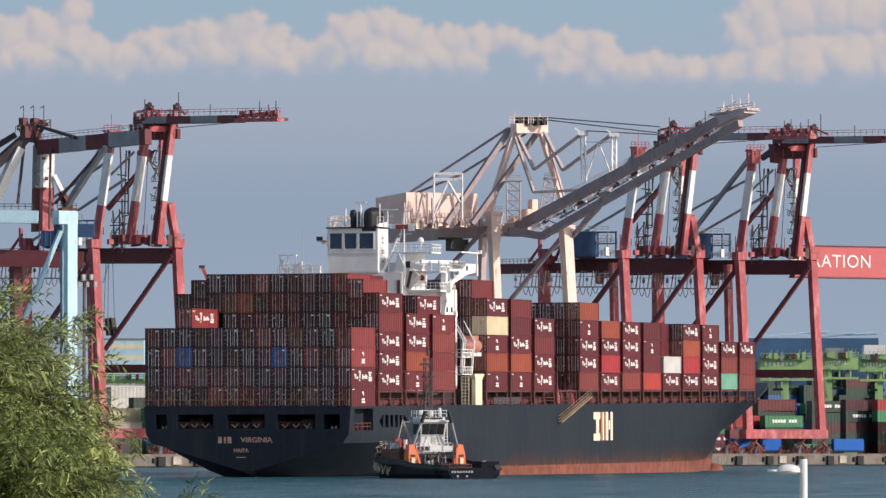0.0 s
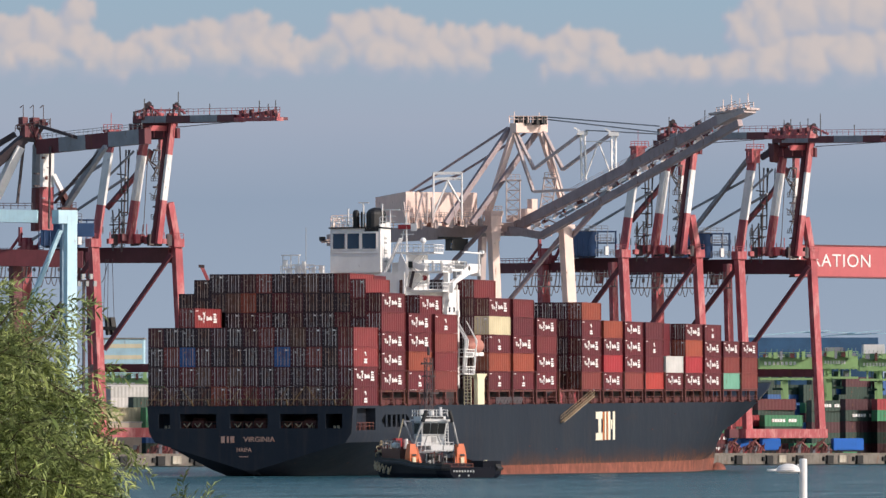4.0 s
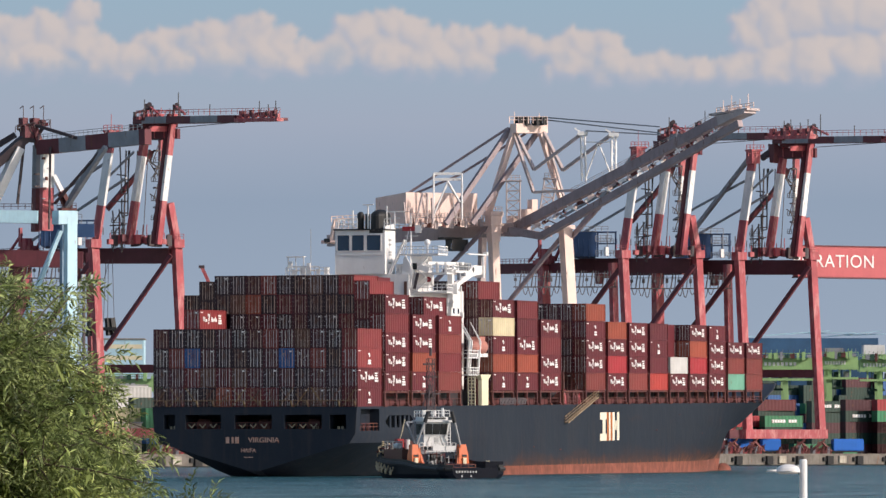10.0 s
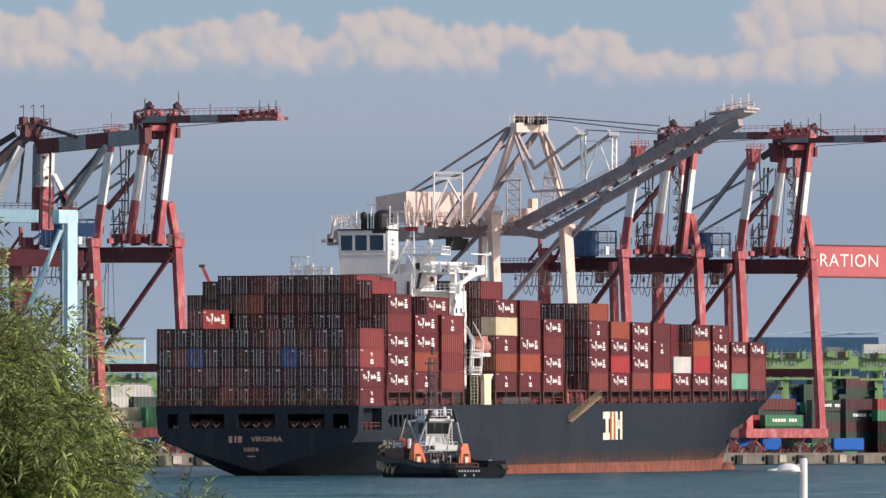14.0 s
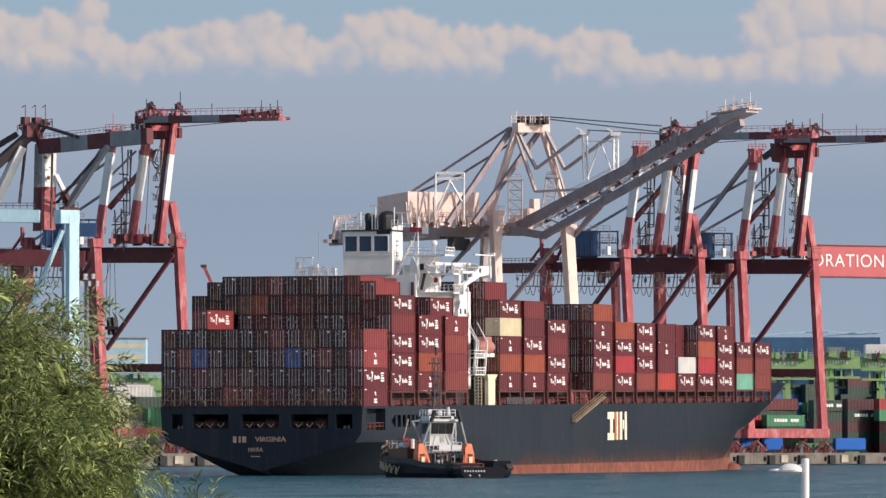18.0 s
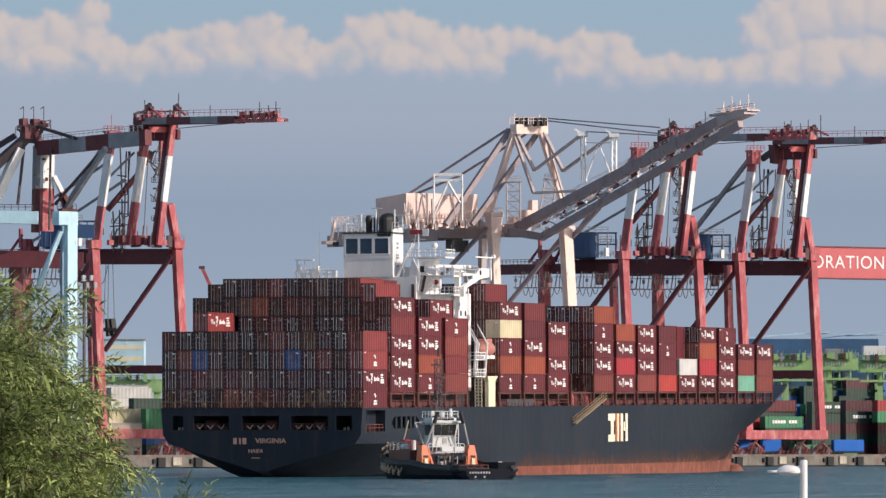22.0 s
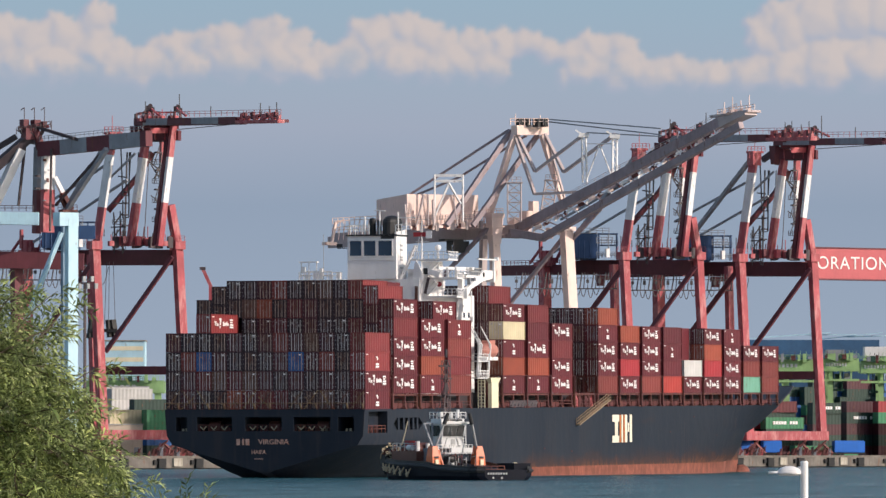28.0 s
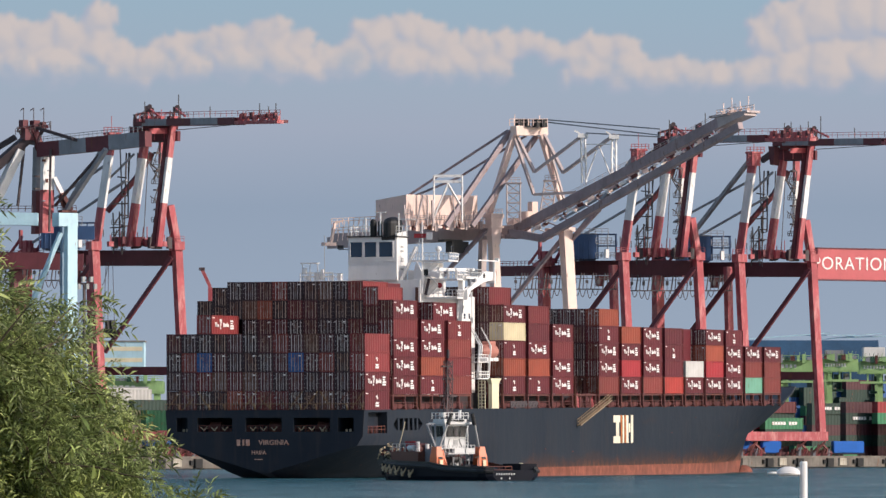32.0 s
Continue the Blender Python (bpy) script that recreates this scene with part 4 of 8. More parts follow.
    for y in (4.0, 5.4, 8.4):
        made("vent_pipe", WHITE, ship, "", (tube, (58.5, y, 21), (58.5, y, 22.6), 0.25))
    # provision crane: post, jib gusset, rails
    made("crane_post", WHITE, ship, "white provision crane post", (beam, (60.5, 3.95, 13.6), (60.5, 3.9, 15.5), 0.6, 0.6), (beam, (60.5, 3.8, 15.5), (60.5, 3.8, 17.6), 0.9, 0.9), (beam, (60.5, 3.8, 17.6), (60.5, 3.8, 21.6), 1.05, 0.8), (box, (60.5, 3.8, 19.0), (1.25, 1.35, 0.3)), (box, (60.5, 3.8, 21.7), (1.2, 1.4, 0.25)))
    bm = bmesh.new()
    for y in (3.5, 4.2):
        beam(bm, (60.5, y, 2.6), (60.5, y, 13.8), 0.2)
    for k in range(20):
        beam(bm, (60.5, 3.5, 2.9 + k * 0.55), (60.5, 4.2, 2.9 + k * 0.55), 0.1)
    part("post_ladder", bm, WHITE, ship, "white ladder frame below the crane post")
    made("post_foot", WHITE, ship, "", (beam, (59.8, 4.4, 14.6), (60.2, 4.15, 17.0), 0.3), (beam, (59.8, 3.3, 16.4), (60.2, 3.1, 16.4), 0.3, 0.5))
    bm = bmesh.new()
    shape = ((60.2, 17.6), (62.2, 19.1), (69.3, 20.6), (74.2, 21.0), (74.2, 22.35), (69.8, 22.35), (66.4, 21.2), (62.8, 20.0), (60.2, 19.2))
    ends = [[bm.verts.new((x, y, z)) for x, z in shape] for y in (2.7, 3.3)]
    bm.faces.new(ends[0])
    bm.faces.new(ends[1][::-1])
    for i in range(len(shape)):
        j = (i + 1) % len(shape)
        bm.faces.new((ends[0][i], ends[1][i], ends[1][j], ends[0][j]))
    bmesh.ops.recalc_face_normals(bm, faces=bm.faces)
    jib = part("crane_jib", bm, WHITE, ship, "white plate bracket of the provision crane")
    made("jib_end", WHITE, jib, "", (box, (74.5, 3.2, 21.4), (0.6, 1.5, 1.9)))
    made("top_beam", WHITE, jib, "", (beam, (60.5, 3.2, 21.2), (66.2, 3.0, 21.2), 0.5, 0.4))
    made("sheave", DARK, jib, "", (tube, (69.2, 2.6, 21.6), (69.2, 2.7, 21.6), 0.4, 0.4, 14), (tube, (69.2, 2.55, 21.6), (69.2, 2.6, 21.6), 0.16, 0.16, 10))
    made("hook_block", CGREY, jib, "", (beam, (62.3, 3.0, 19.9), (62.3, 3.0, 21.0), 0.5), (beam, (64.6, 3.0, 20.5), (64.6, 3.0, 21.1), 0.7))
    made("jib_rail", GALV, jib, "", (rail, (62.5, 2.9, 21.4), (68.5, 2.9, 21.4), 1.2, 0.9, 0.06), (rail, (62.5, 3.5, 21.4), (68.5, 3.5, 21.4), 1.2, 0.9, 0.06))
    made("jib_boom", WHITE, ship, "", (beam, (57.0, 6.6, 22.5), (64.2, 2.9, 22.5), 0.5, 0.42), (beam, (60.0, 6.0, 21.2), (60.0, 6.0, 22.3), 0.12), (beam, (60.5, 4.2, 21.8), (60.5, 4.2, 22.3), 0.16))
    made("rest_bar", WHITE, ship, "", (beam, (66.3, 2.8, 24.1), (76.0, 2.4, 24.1), 0.4, 0.2), (beam, (74.4, 2.6, 22.3), (74.4, 2.6, 24.0), 0.3), (box, (75.4, 2.4, 24.3), (0.8, 0.6, 0.5)))
    made("drain_pipe", WHITE, ship, "", (tube, (62.2, 2.6, 13.4), (62.2, 2.6, 18.9), 0.11), (box, (62.2, 2.5, 14.3), (0.7, 0.5, 0.9)))
    # slanted stair screen of the starboard tower, with its window and flights
    bm = bmesh.new()
    shape = ((10.1, 23.8), (9.45, 22.5), (8.75, 21.2), (9.1, 19.8), (9.25, 18.5), (10.5, 18.2), (10.75, 19.6), (10.6, 22.0), (10.4, 23.2))
    ends = [[bm.verts.new((x + 0.12 * abs(y - 9.7), y, z)) for y, z in shape] for x in (56.5, 56.8)]
    bm.faces.new(ends[0])
    bm.faces.new(ends[1][::-1])
    for i in range(len(shape)):
        j = (i + 1) % len(shape)
        bm.faces.new((ends[0][i], ends[1][i], ends[1][j], ends[0][j]))
    bmesh.ops.recalc_face_normals(bm, faces=bm.faces)
    part("stair_screen", bm, WHITE, ship, "bright white slanted stair screen")
    made("screen_window", TUGGLASS, ship, "", (span, (56.9, 8.3, 21.5), (57.0, 9.0, 22.5)))
    made("stair_opening", CDARK, ship, "dark opening of the stair tower", (beam, (56.95, 8.75, 18.4), (56.95, 8.15, 21.0), 0.12, 0.45))
    made("life_ring", BOXMAT["bright"], ship, "red life ring", (tube, (57.0, 6.4, 19.9), (57.1, 6.4, 19.9), 0.42, 0.42, 14))
    for k in range(3):
        made("stair_flight", WHITE, ship, "", (beam, (57.2, 8.3 - (k % 2) * 1.7, 18.2 + k * 1.7), (57.2, 6.6 + (k % 2) * 1.7, 19.9 + k * 1.7), 0.5, 0.14), (beam, (57.1, 8.3 - (k % 2) * 1.7, 19.2 + k * 1.7), (57.1, 6.6 + (k % 2) * 1.7, 20.9 + k * 1.7), 0.08))
    made("awning", WHITE, ship, "", (beam, (56.8, 7.9, 21.9), (56.8, 6.2, 21.4), 0.5, 0.9))
    made("rust_streak", RUST, ship, "brown rust streak on the house wall", (span, (56.95, 12.0, 16.6), (57.0, 12.5, 19.4)))
    # lifeboat station in the gap of the stacks
    bm = bmesh.new()
    beam(bm, (66.6, 0.3, -0.1), (66.6, 0.3, 4.0), 3.7, 0.6)
    beam(bm, (66.6, 0.3, 4.0), (66.6, 0.3, 4.9), 3.7, 0.6, 0, 5.8, 0.9)
    part("davit_pedestal", bm, CREAM, ship, "cream steel lifeboat davit pedestal")
    bm = bmesh.new()
    for y in (-0.1, 0.45, 1.0):
        beam(bm, (60.6, y, 0), (60.6, y, 4.6), 0.13)
    for k in range(9):
        beam(bm, (60.6, -0.1, 0.3 + k * 0.52), (60.6, 1.0, 0.3 + k * 0.52), 0.13)
    part("ladder", bm, CREAM, ship, "cream access ladder")
    for z in (4.9, 7.6):
        bm = bmesh.new()
        span(bm, (58, 0.2, z - 0.15), (63.6, 3.6, z))
        rail(bm, (58, 0.2, z), (63.6, 0.2, z), 1.1, 0.9, 0.05)
        rail(bm, (58, 0.2, z), (58, 3.4, z), 1.1, 0.9, 0.05)
        part("embarkation_deck", bm, WHITE, ship)
    for x in (60.0, 61.2, 66.0):
        made("davit_arm", WHITE, ship, "", (beam, (x, 1.0, 5), (x, 0.6, 10.2), 0.3), (beam, (x, 0.6, 10.2), (x + 0.6, 2.4, 13.2), 0.28, 0.28, 0, 0.1, 0.1))
    bm = bmesh.new()
    bmesh.ops.create_uvsphere(bm, u_segments=18, v_segments=12, radius=1, matrix=Matrix.Translation((68.2, 1.6, 9.3)) @ Matrix.Diagonal((3.6, 1.3, 1.3, 1)))
    box(bm, (68.2, 1.6, 10.6), (3.0, 1.4, 0.7))
    lb = part("lifeboat", bm, paint("faded_lifeboat", (0.46, 0.19, 0.15), 0.6, dirt=0.5), ship, "faded orange enclosed lifeboat")
    made("lifeboat_keel", WHITE, lb, "", (span, (65.0, 0.9, 7.7), (71.2, 2.3, 8.3)))


house()


def foam_material():
    """Broken pale foam over clear gaps."""
    m, nt, b = nodes_of("foam")
    b.inputs["Base Color"].default_value = (0.34, 0.40, 0.42, 1)
    b.inputs["Roughness"].default_value = 0.7
    n = tex_noise(nt, 0.9, 7, (1, 1, 1), 0.75)
    link(nt, ramp(nt, n.outputs["Fac"], [(0.5, 0.0), (0.62, 0.75)]).outputs["Color"], b.inputs["Alpha"])
    return m


FOAM = foam_material()
bm = bmesh.new()
for x, y, l, w in ((-12, 16, 9, 22), (-26, 14, 16, 12), (-48, 17, 24, 9)):
    bmesh.ops.create_grid(bm, x_segments=1, y_segments=1, size=0.5, matrix=Matrix.Translation((x, y, -10.34 + x * 0.0097)) @ Matrix.Diagonal((l, w, 1, 1)))
part("wake", bm, FOAM, ship, "thin broken foam of the wake")


# ---- ship-to-shore cranes on the quay ----
SECTION[0] = Vector((0.55, -0.83, 0))

TURN = Matrix.Rotation(radians(33.5), 4, "Z")


def rbox(bm, c, s):
    """A box turned square to the quay line."""
    bmesh.ops.create_cube(bm, size=1, matrix=Matrix.Translation(c) @ TURN @ Matrix.Diagonal((s[0], s[1], s[2], 1)))


def banded(parent, name, p, q, w, h, bands, label=""):
    """A leg painted in bands: list of (share from the foot up, material)."""
    p, q = Vector(p), Vector(q)
    a = 0.0
    for share, mt in bands:
        made(name, mt, parent, label, (beam, p.lerp(q, a), p.lerp(q, share), w, h))
        a = share


CHANG = paint("weathered_dark", (0.125, 0.11, 0.115), 0.7, dirt=0.4)
BOGIE = paint("dusty_red", (0.24, 0.085, 0.08), 0.75, dirt=0.6, rust=0.15)


def red_crane(m, label):
    """A red and white quay crane. Its space: x to the right along the view's width, y back from the water, z up from the quay."""
    c = root("quay_crane", m, label, "crane", "red quay cranes")
    RW = [(0.36, CRED), (0.74, CWHITE), (1.0, CRED)]
    SECTION[0] = Vector((0.715, -0.70, 0))
    # seaside legs up to the girder
    made("leg", CRED, c, "", (beam, (-8.48, -6, 5.37), (-10.63, -6, 50.41), 2.3, 1.5))
    made("leg", CRED, c, "", (beam, (10.83, 8, 5.41), (8.52, 8, 50.85), 2.3, 1.5), (beam, (8.66, 8, 49.84), (6.81, 6, 60.44), 1.9, 1.5))
    # landside legs
    made("leg", CRED, c, "", (beam, (-11.59, 16, 5.72), (-12.6, 16, 48.92), 1.9, 1.4))
    for o in (Vector((-10.63, -6, 50.41)), Vector((8.52, 8, 50.85))):
        made("leg_platform", CRED, c, "", (rbox, o, (2.8, 2.8, 2.0)))
        bm = bmesh.new()
        o = o + Vector((0, -1.9, 0))
        rail(bm, o + Vector((-1.8, 0, 1.0)), o + Vector((1.8, 0, 1.0)), 1.2, 1.2, 0.05)
        part("platform_rail", bm, CRED, c)
    # sill beams on bogies
    made("sill_beam", CRED, c, "", (beam, (-9.82, -7, 5.37), (11.9, 9, 5.41), 2.4, 2.3))
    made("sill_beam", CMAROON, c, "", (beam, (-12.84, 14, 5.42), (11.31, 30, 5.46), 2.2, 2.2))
    for x, d in ((-12.2, -9), (-6.6, -5), (5.6, 5), (11.2, 9), (-12, 15), (7, 28)):
        b = bmesh.new()
        box(b, (x, d, 1.45), (4.0, 1.0, 0.9))
        beam(b, (x - 2.4, d, 0.9), (x, d, 3.3), 0.5)
        beam(b, (x + 2.4, d, 0.9), (x, d, 3.3), 0.5)
        bog = part("bogie", b, BOGIE, c, "rust-red wheel bogie")
        for k in (-1.7, -0.6, 0.6, 1.7):
            made("wheel", DARK, bog, "", (tube, (x + k, d - 0.35, 0.52), (x + k, d + 0.35, 0.52), 0.5, 0.5, 14))
    for k in range(46):
        x = -15.5 + k * 0.64
        if -4.0 < x < 2.6 and not -1.4 < x < 0.4:
            continue
        y = 0.75 * x - 1.4
        hgt = 0.5 + 0.42 * (k * 7 % 5)
        made("bogie_gear", (BOGIE, RUST, CRED, BOGIE, CGREY, CDARK)[k * 5 % 6], c, "", (box, (x, y, hgt / 2 + 0.35), (0.55 + 0.12 * (k % 3), 0.5, hgt)), (beam, (x - 0.4, y - 0.4, 0.4), (x + 0.5, y - 0.4, 0.7 + hgt), 0.14))
    for x in (-13.5, -8.2, 4.4, 9.8):
        b = bmesh.new()
        y = 0.75 * x
        for k in range(10):
            beam(b, (x - 1.8 + k * 0.4, y, 0.8 + k * 0.3), (x - 1.5 + k * 0.4, y, 1.6 + k * 0.3), 0.2)
            beam(b, (x + 2.6 - k * 0.3, y, 0.6 + k * 0.2), (x + 3.0 - k * 0.3, y, 1.3 + k * 0.25), 0.16)
        for k in range(6):
            beam(b, (x - 2.6 + k * 0.95, y - 0.4, 0.3), (x - 2.2 + k * 0.95, y - 0.4, 1.5 + 0.4 * (k % 3)), 0.28)
            box(b, (x - 2.4 + k * 0.9, y - 0.5, 0.6), (0.55, 0.5, 0.8))
        beam(b, (x - 2, y, 0.8), (x + 1.6, y, 3.4), 0.25)
        part("access_stair", b, BOGIE, c, "dusty red slatted stair over the bogies")
    # portal beam and braces, their shade put into the darker red
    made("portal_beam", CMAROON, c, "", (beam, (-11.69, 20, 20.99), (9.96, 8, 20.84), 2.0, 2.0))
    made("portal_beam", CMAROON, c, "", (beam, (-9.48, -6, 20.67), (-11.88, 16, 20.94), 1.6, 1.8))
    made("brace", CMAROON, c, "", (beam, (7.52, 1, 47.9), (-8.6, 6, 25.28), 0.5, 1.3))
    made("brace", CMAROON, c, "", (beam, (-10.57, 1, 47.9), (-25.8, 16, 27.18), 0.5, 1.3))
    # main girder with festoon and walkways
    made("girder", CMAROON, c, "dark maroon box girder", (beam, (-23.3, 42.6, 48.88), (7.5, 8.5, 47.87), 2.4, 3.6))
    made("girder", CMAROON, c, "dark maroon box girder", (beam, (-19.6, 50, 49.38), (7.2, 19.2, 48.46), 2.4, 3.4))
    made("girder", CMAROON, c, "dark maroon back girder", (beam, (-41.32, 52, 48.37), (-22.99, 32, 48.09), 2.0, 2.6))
    made("girder_rail", CMAROON, c, "", (rail, (-41.35, 51, 49.68), (-25.11, 34, 49.46), 1.2, 1.4, 0.06))
    made("leg", CRED, c, "", (beam, (-29.8, 36.5, 48.88), (-29.5, 36.5, 5.79), 2.9, 1.8))
    made("leg_platform", CRED, c, "", (rbox, (-29.90, 36.5, 49.6), (4.6, 3.2, 1.0)))
    made("service_cabin", CRED, c, "", (rbox, (-29.30, 36.5, 51.6), (2.2, 2.4, 3.0)))
    made("winch_box", CRED, c, "", (rbox, (-27.90, 36.5, 50.6), (2.4, 2.0, 1.4)))
    made("strut", CRED, c, "", (beam, (-33.70, 38.5, 49.82), (-30.50, 36.5, 54.19), 0.5))
    made("strut", CRED, c, "", (beam, (-32.20, 38.5, 49.82), (-28.40, 36.5, 52.42), 0.4))
    made("mast", CRED, c, "", (beam, (-30.90, 36.5, 51.0), (-30.90, 36.5, 55.67), 0.7))
    made("strut", CRED, c, "", (beam, (-26.90, 36.5, 50.5), (-25.50, 36.5, 53.4), 0.6))
    made("sill_beam", CMAROON, c, "", (rbox, (-29.50, 36.5, 5.2), (9, 1.8, 2.0)), (rbox, (-30.70, 36.5, 2.3), (5, 1.2, 4.6)))
    bm = bmesh.new()
    for k in range(26):
        x = -37.5 + k * 1.0
        beam(bm, (x, 6, 42.5), (x + 0.3 * (k * 5 % 3), 6, 46.6), 0.10 + 0.07 * (k * 5 % 3))
        if k * 7 % 3 == 0:
            box(bm, (x, 6, 44.4 + 0.5 * (k % 3)), (0.7, 0.6, 0.8 + 0.3 * (k % 2)))
    beam(bm, (-38, 6, 42.5), (-12, 6, 42.5), 0.3)
    beam(bm, (-38, 6, 45.2), (-12, 6, 45.2), 0.16)
    part("walkway", bm, CHANG, c, "dark hanging walkway under the girder")
    for k in range(13):
        bm = bmesh.new()
        x = -37.5 + k * 1.62 + 0.2 * (k % 2)
        cable(bm, [(x + 1.4 * i / 8, 5, 42.5 - (6.5 + 1.4 * (k % 3)) * i / 8 * (1 - i / 8)) for i in range(9)], 0.1)
        part("festoon_cable", bm, CHANG, c)
    made("trolley", CMAROON, c, "dark trolley under the girder", (rbox, (-15.5, 16, 45.6), (3.0, 2.0, 1.2)), (rbox, (-16.0, 16, 44.3), (1.4, 1.4, 1.6)))
    bm = bmesh.new()
    cable(bm, [(-10.5 + 2.6 * i / 6, 5, 45.6 - 14 * i / 6 * (1 - i / 6) - 1.5 * (1 - i / 6)) for i in range(7)], 0.09)
    part("festoon_cable", bm, CHANG, c)
    hs = made("machinery_house", BLUEHOUSE, c, "dark blue machinery house on the girder", (span, (-24.98, 22, 50.71), (-16.6, 40, 57)))
    for k in range(6):
        made("panel_rib", BLUEHOUSE, hs, "", (beam, (-25.4 + k * 1.36, 21.95, 50.2), (-25.4 + k * 1.36, 21.95, 55.2), 0.18))
    made("roof_edge", CGREY, hs, "", (span, (-25.1, 21.8, 57.0), (-16.5, 40.1, 57.2)))
    # open frame deck beside the house
    for x, y in ((-16.2, 22), (-13.8, 22), (-11.6, 22), (-16.2, 28), (-11.6, 28)):
        made("frame_post", BLUEHOUSE, c, "", (beam, (x, y, 50.7), (x, y, 57.0), 0.22))
    made("frame_deck", BLUEHOUSE, c, "dark blue open frame deck", (span, (-16.4, 21.8, 56.9), (-11.4, 28.2, 57.1)), (span, (-16.4, 21.8, 54.0), (-11.4, 28.2, 54.15)))
    made("frame_rail", CSERV, c, "", (rail, (-16.4, 21.7, 54.1), (-11.4, 21.7, 54.1), 1.1, 0.9, 0.04), (rail, (-16.4, 21.7, 50.8), (-11.4, 21.7, 50.8), 1.1, 0.9, 0.04))
    bm = bmesh.new()
    for p, q in (((-25.31, 6, 56.4), (-14.08, 6, 56.4)), ((-17.29, 5, 50.32), (-11.1, 5, 50.32)), ((-17.25, 6, 54.1), (-13.21, 6, 54.1))):
        rail(bm, p, q, 1.4, 1.5, 0.07)
    beam(bm, (-17.25, 6, 54.1), (-13.21, 6, 54.1), 1.2, 0.2)
    beam(bm, (-14.22, 6, 56.4), (-14.22, 6, 50.35), 0.2)
    part("house_rail", bm, CGREY, c)
    made("winch_box", WHITE, c, "white electrical cabinet", (rbox, (-14.6, 4, 51.44), (1.0, 0.8, 2.2)))
    made("winch_box", CRED, c, "", (rbox, (1.77, 6, 51.65), (4.2, 3, 1.6)))
    for k in range(14):
        o = Vector((-7.17, 3, 51.12)) + Vector((k * 1.08, (k % 3) * 1.5, 0.3 * (k * 5 % 4)))
        made("deck_machine", (CRED, CMAROON, CSIGN, CDARK)[k * 3 % 4], c, "", (rbox, o, (1.3 - 0.2 * (k % 3), 1.0, 1.2 + 0.5 * (k * 7 % 4))), (beam, o, o + Vector((0.3 * (k % 2), 0, 2.2 + (k % 3))), 0.16))
    made("winch_box", CRED, c, "", (rbox, (-5.14, 6, 51.79), (3.2, 2.4, 2.2)))
    made("cable_drum", CDARK, c, "", (tube, (-1.07, 4, 51.16), (-0.8, 9, 51.31), 1.1, 1.1, 12), (rbox, (-0.25, 6, 51.51), (2.2, 2, 1.6)))
    made("cable_drum", CDARK, c, "", (tube, (2.95, 4, 51.44), (3.24, 9, 51.6), 1.5, 1.5, 12), (rbox, (3.93, 6, 51.22), (1.6, 2, 2.4)))
    # upper poles in bands
    SECTION[0] = Vector((0.715, -0.70, 0))
    banded(c, "mast_leg", (-10.33, 0, 51.32), (-6.6, 0, 77.44), 0.7, 2.5, [(0.32, CRED), (0.80, CWHITE), (1.0, CRED)], "red and white banded mast leg")
    banded(c, "mast_leg", (-2.66, 4, 50.58), (1.52, 4, 79.07), 1.75, 1.45, RW, "red and white banded mast leg")
    banded(c, "mast_leg", (4.59, 0, 50.45), (7.89, 0, 79.16), 1.6, 0.8, RW, "red and white banded mast leg")
    SECTION[0] = Vector((0.55, -0.83, 0))
    banded(c, "mast_leg", (4.71, 12, 58.93), (4.86, 12, 78.02), 1.5, 1.1, [(0.62, CWHITE), (1.0, CRED)], "red and white banded mast leg")
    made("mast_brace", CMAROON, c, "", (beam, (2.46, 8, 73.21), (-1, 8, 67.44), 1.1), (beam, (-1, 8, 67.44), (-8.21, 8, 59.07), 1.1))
    # dark strip along the third mast leg, painted as its shaded side
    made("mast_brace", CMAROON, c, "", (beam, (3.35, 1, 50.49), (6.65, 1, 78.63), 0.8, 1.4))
    for p, q, w in (((-7.75, 0, 75.43), (-25.25, 34, 52.25), 0.95), ((-8.7, 4, 69.86), (-25.69, 34, 61.05), 0.5), ((-3.16, 0, 66.24), (-27.75, 34, 52.54), 0.5), ((-1.51, 4, 72.74), (-7.45, 6, 67.07), 0.45)):
        made("stay", CGREY, c, "grey steel stay", (beam, p, q, w))
    for ps in (((-5.0, 5, 75.09), (-4.5, 5, 62.71), (-3.2, 5, 62.71), (-2.6, 5, 73.07)), ((-2.89, 5, 73.07), (-3.04, 5, 57.52), (-4.48, 5, 57.23), (-4.48, 5, 61.55)), ((1.54, 7, 71.43), (2.98, 7, 68.84), (4.13, 7, 67.11), (4.71, 7, 73.16)), ((2.12, 7, 62.78), (3.27, 7, 61.92), (4.42, 7, 59.03), (4.13, 7, 57.02), (4.57, 7, 65.95))):
        bm = bmesh.new()
        for p, q in zip(ps, ps[1:]):
            beam(bm, p, q, 0.24)
        part("cable_loop", bm, CSERV, c, "dark hanging cable guide")
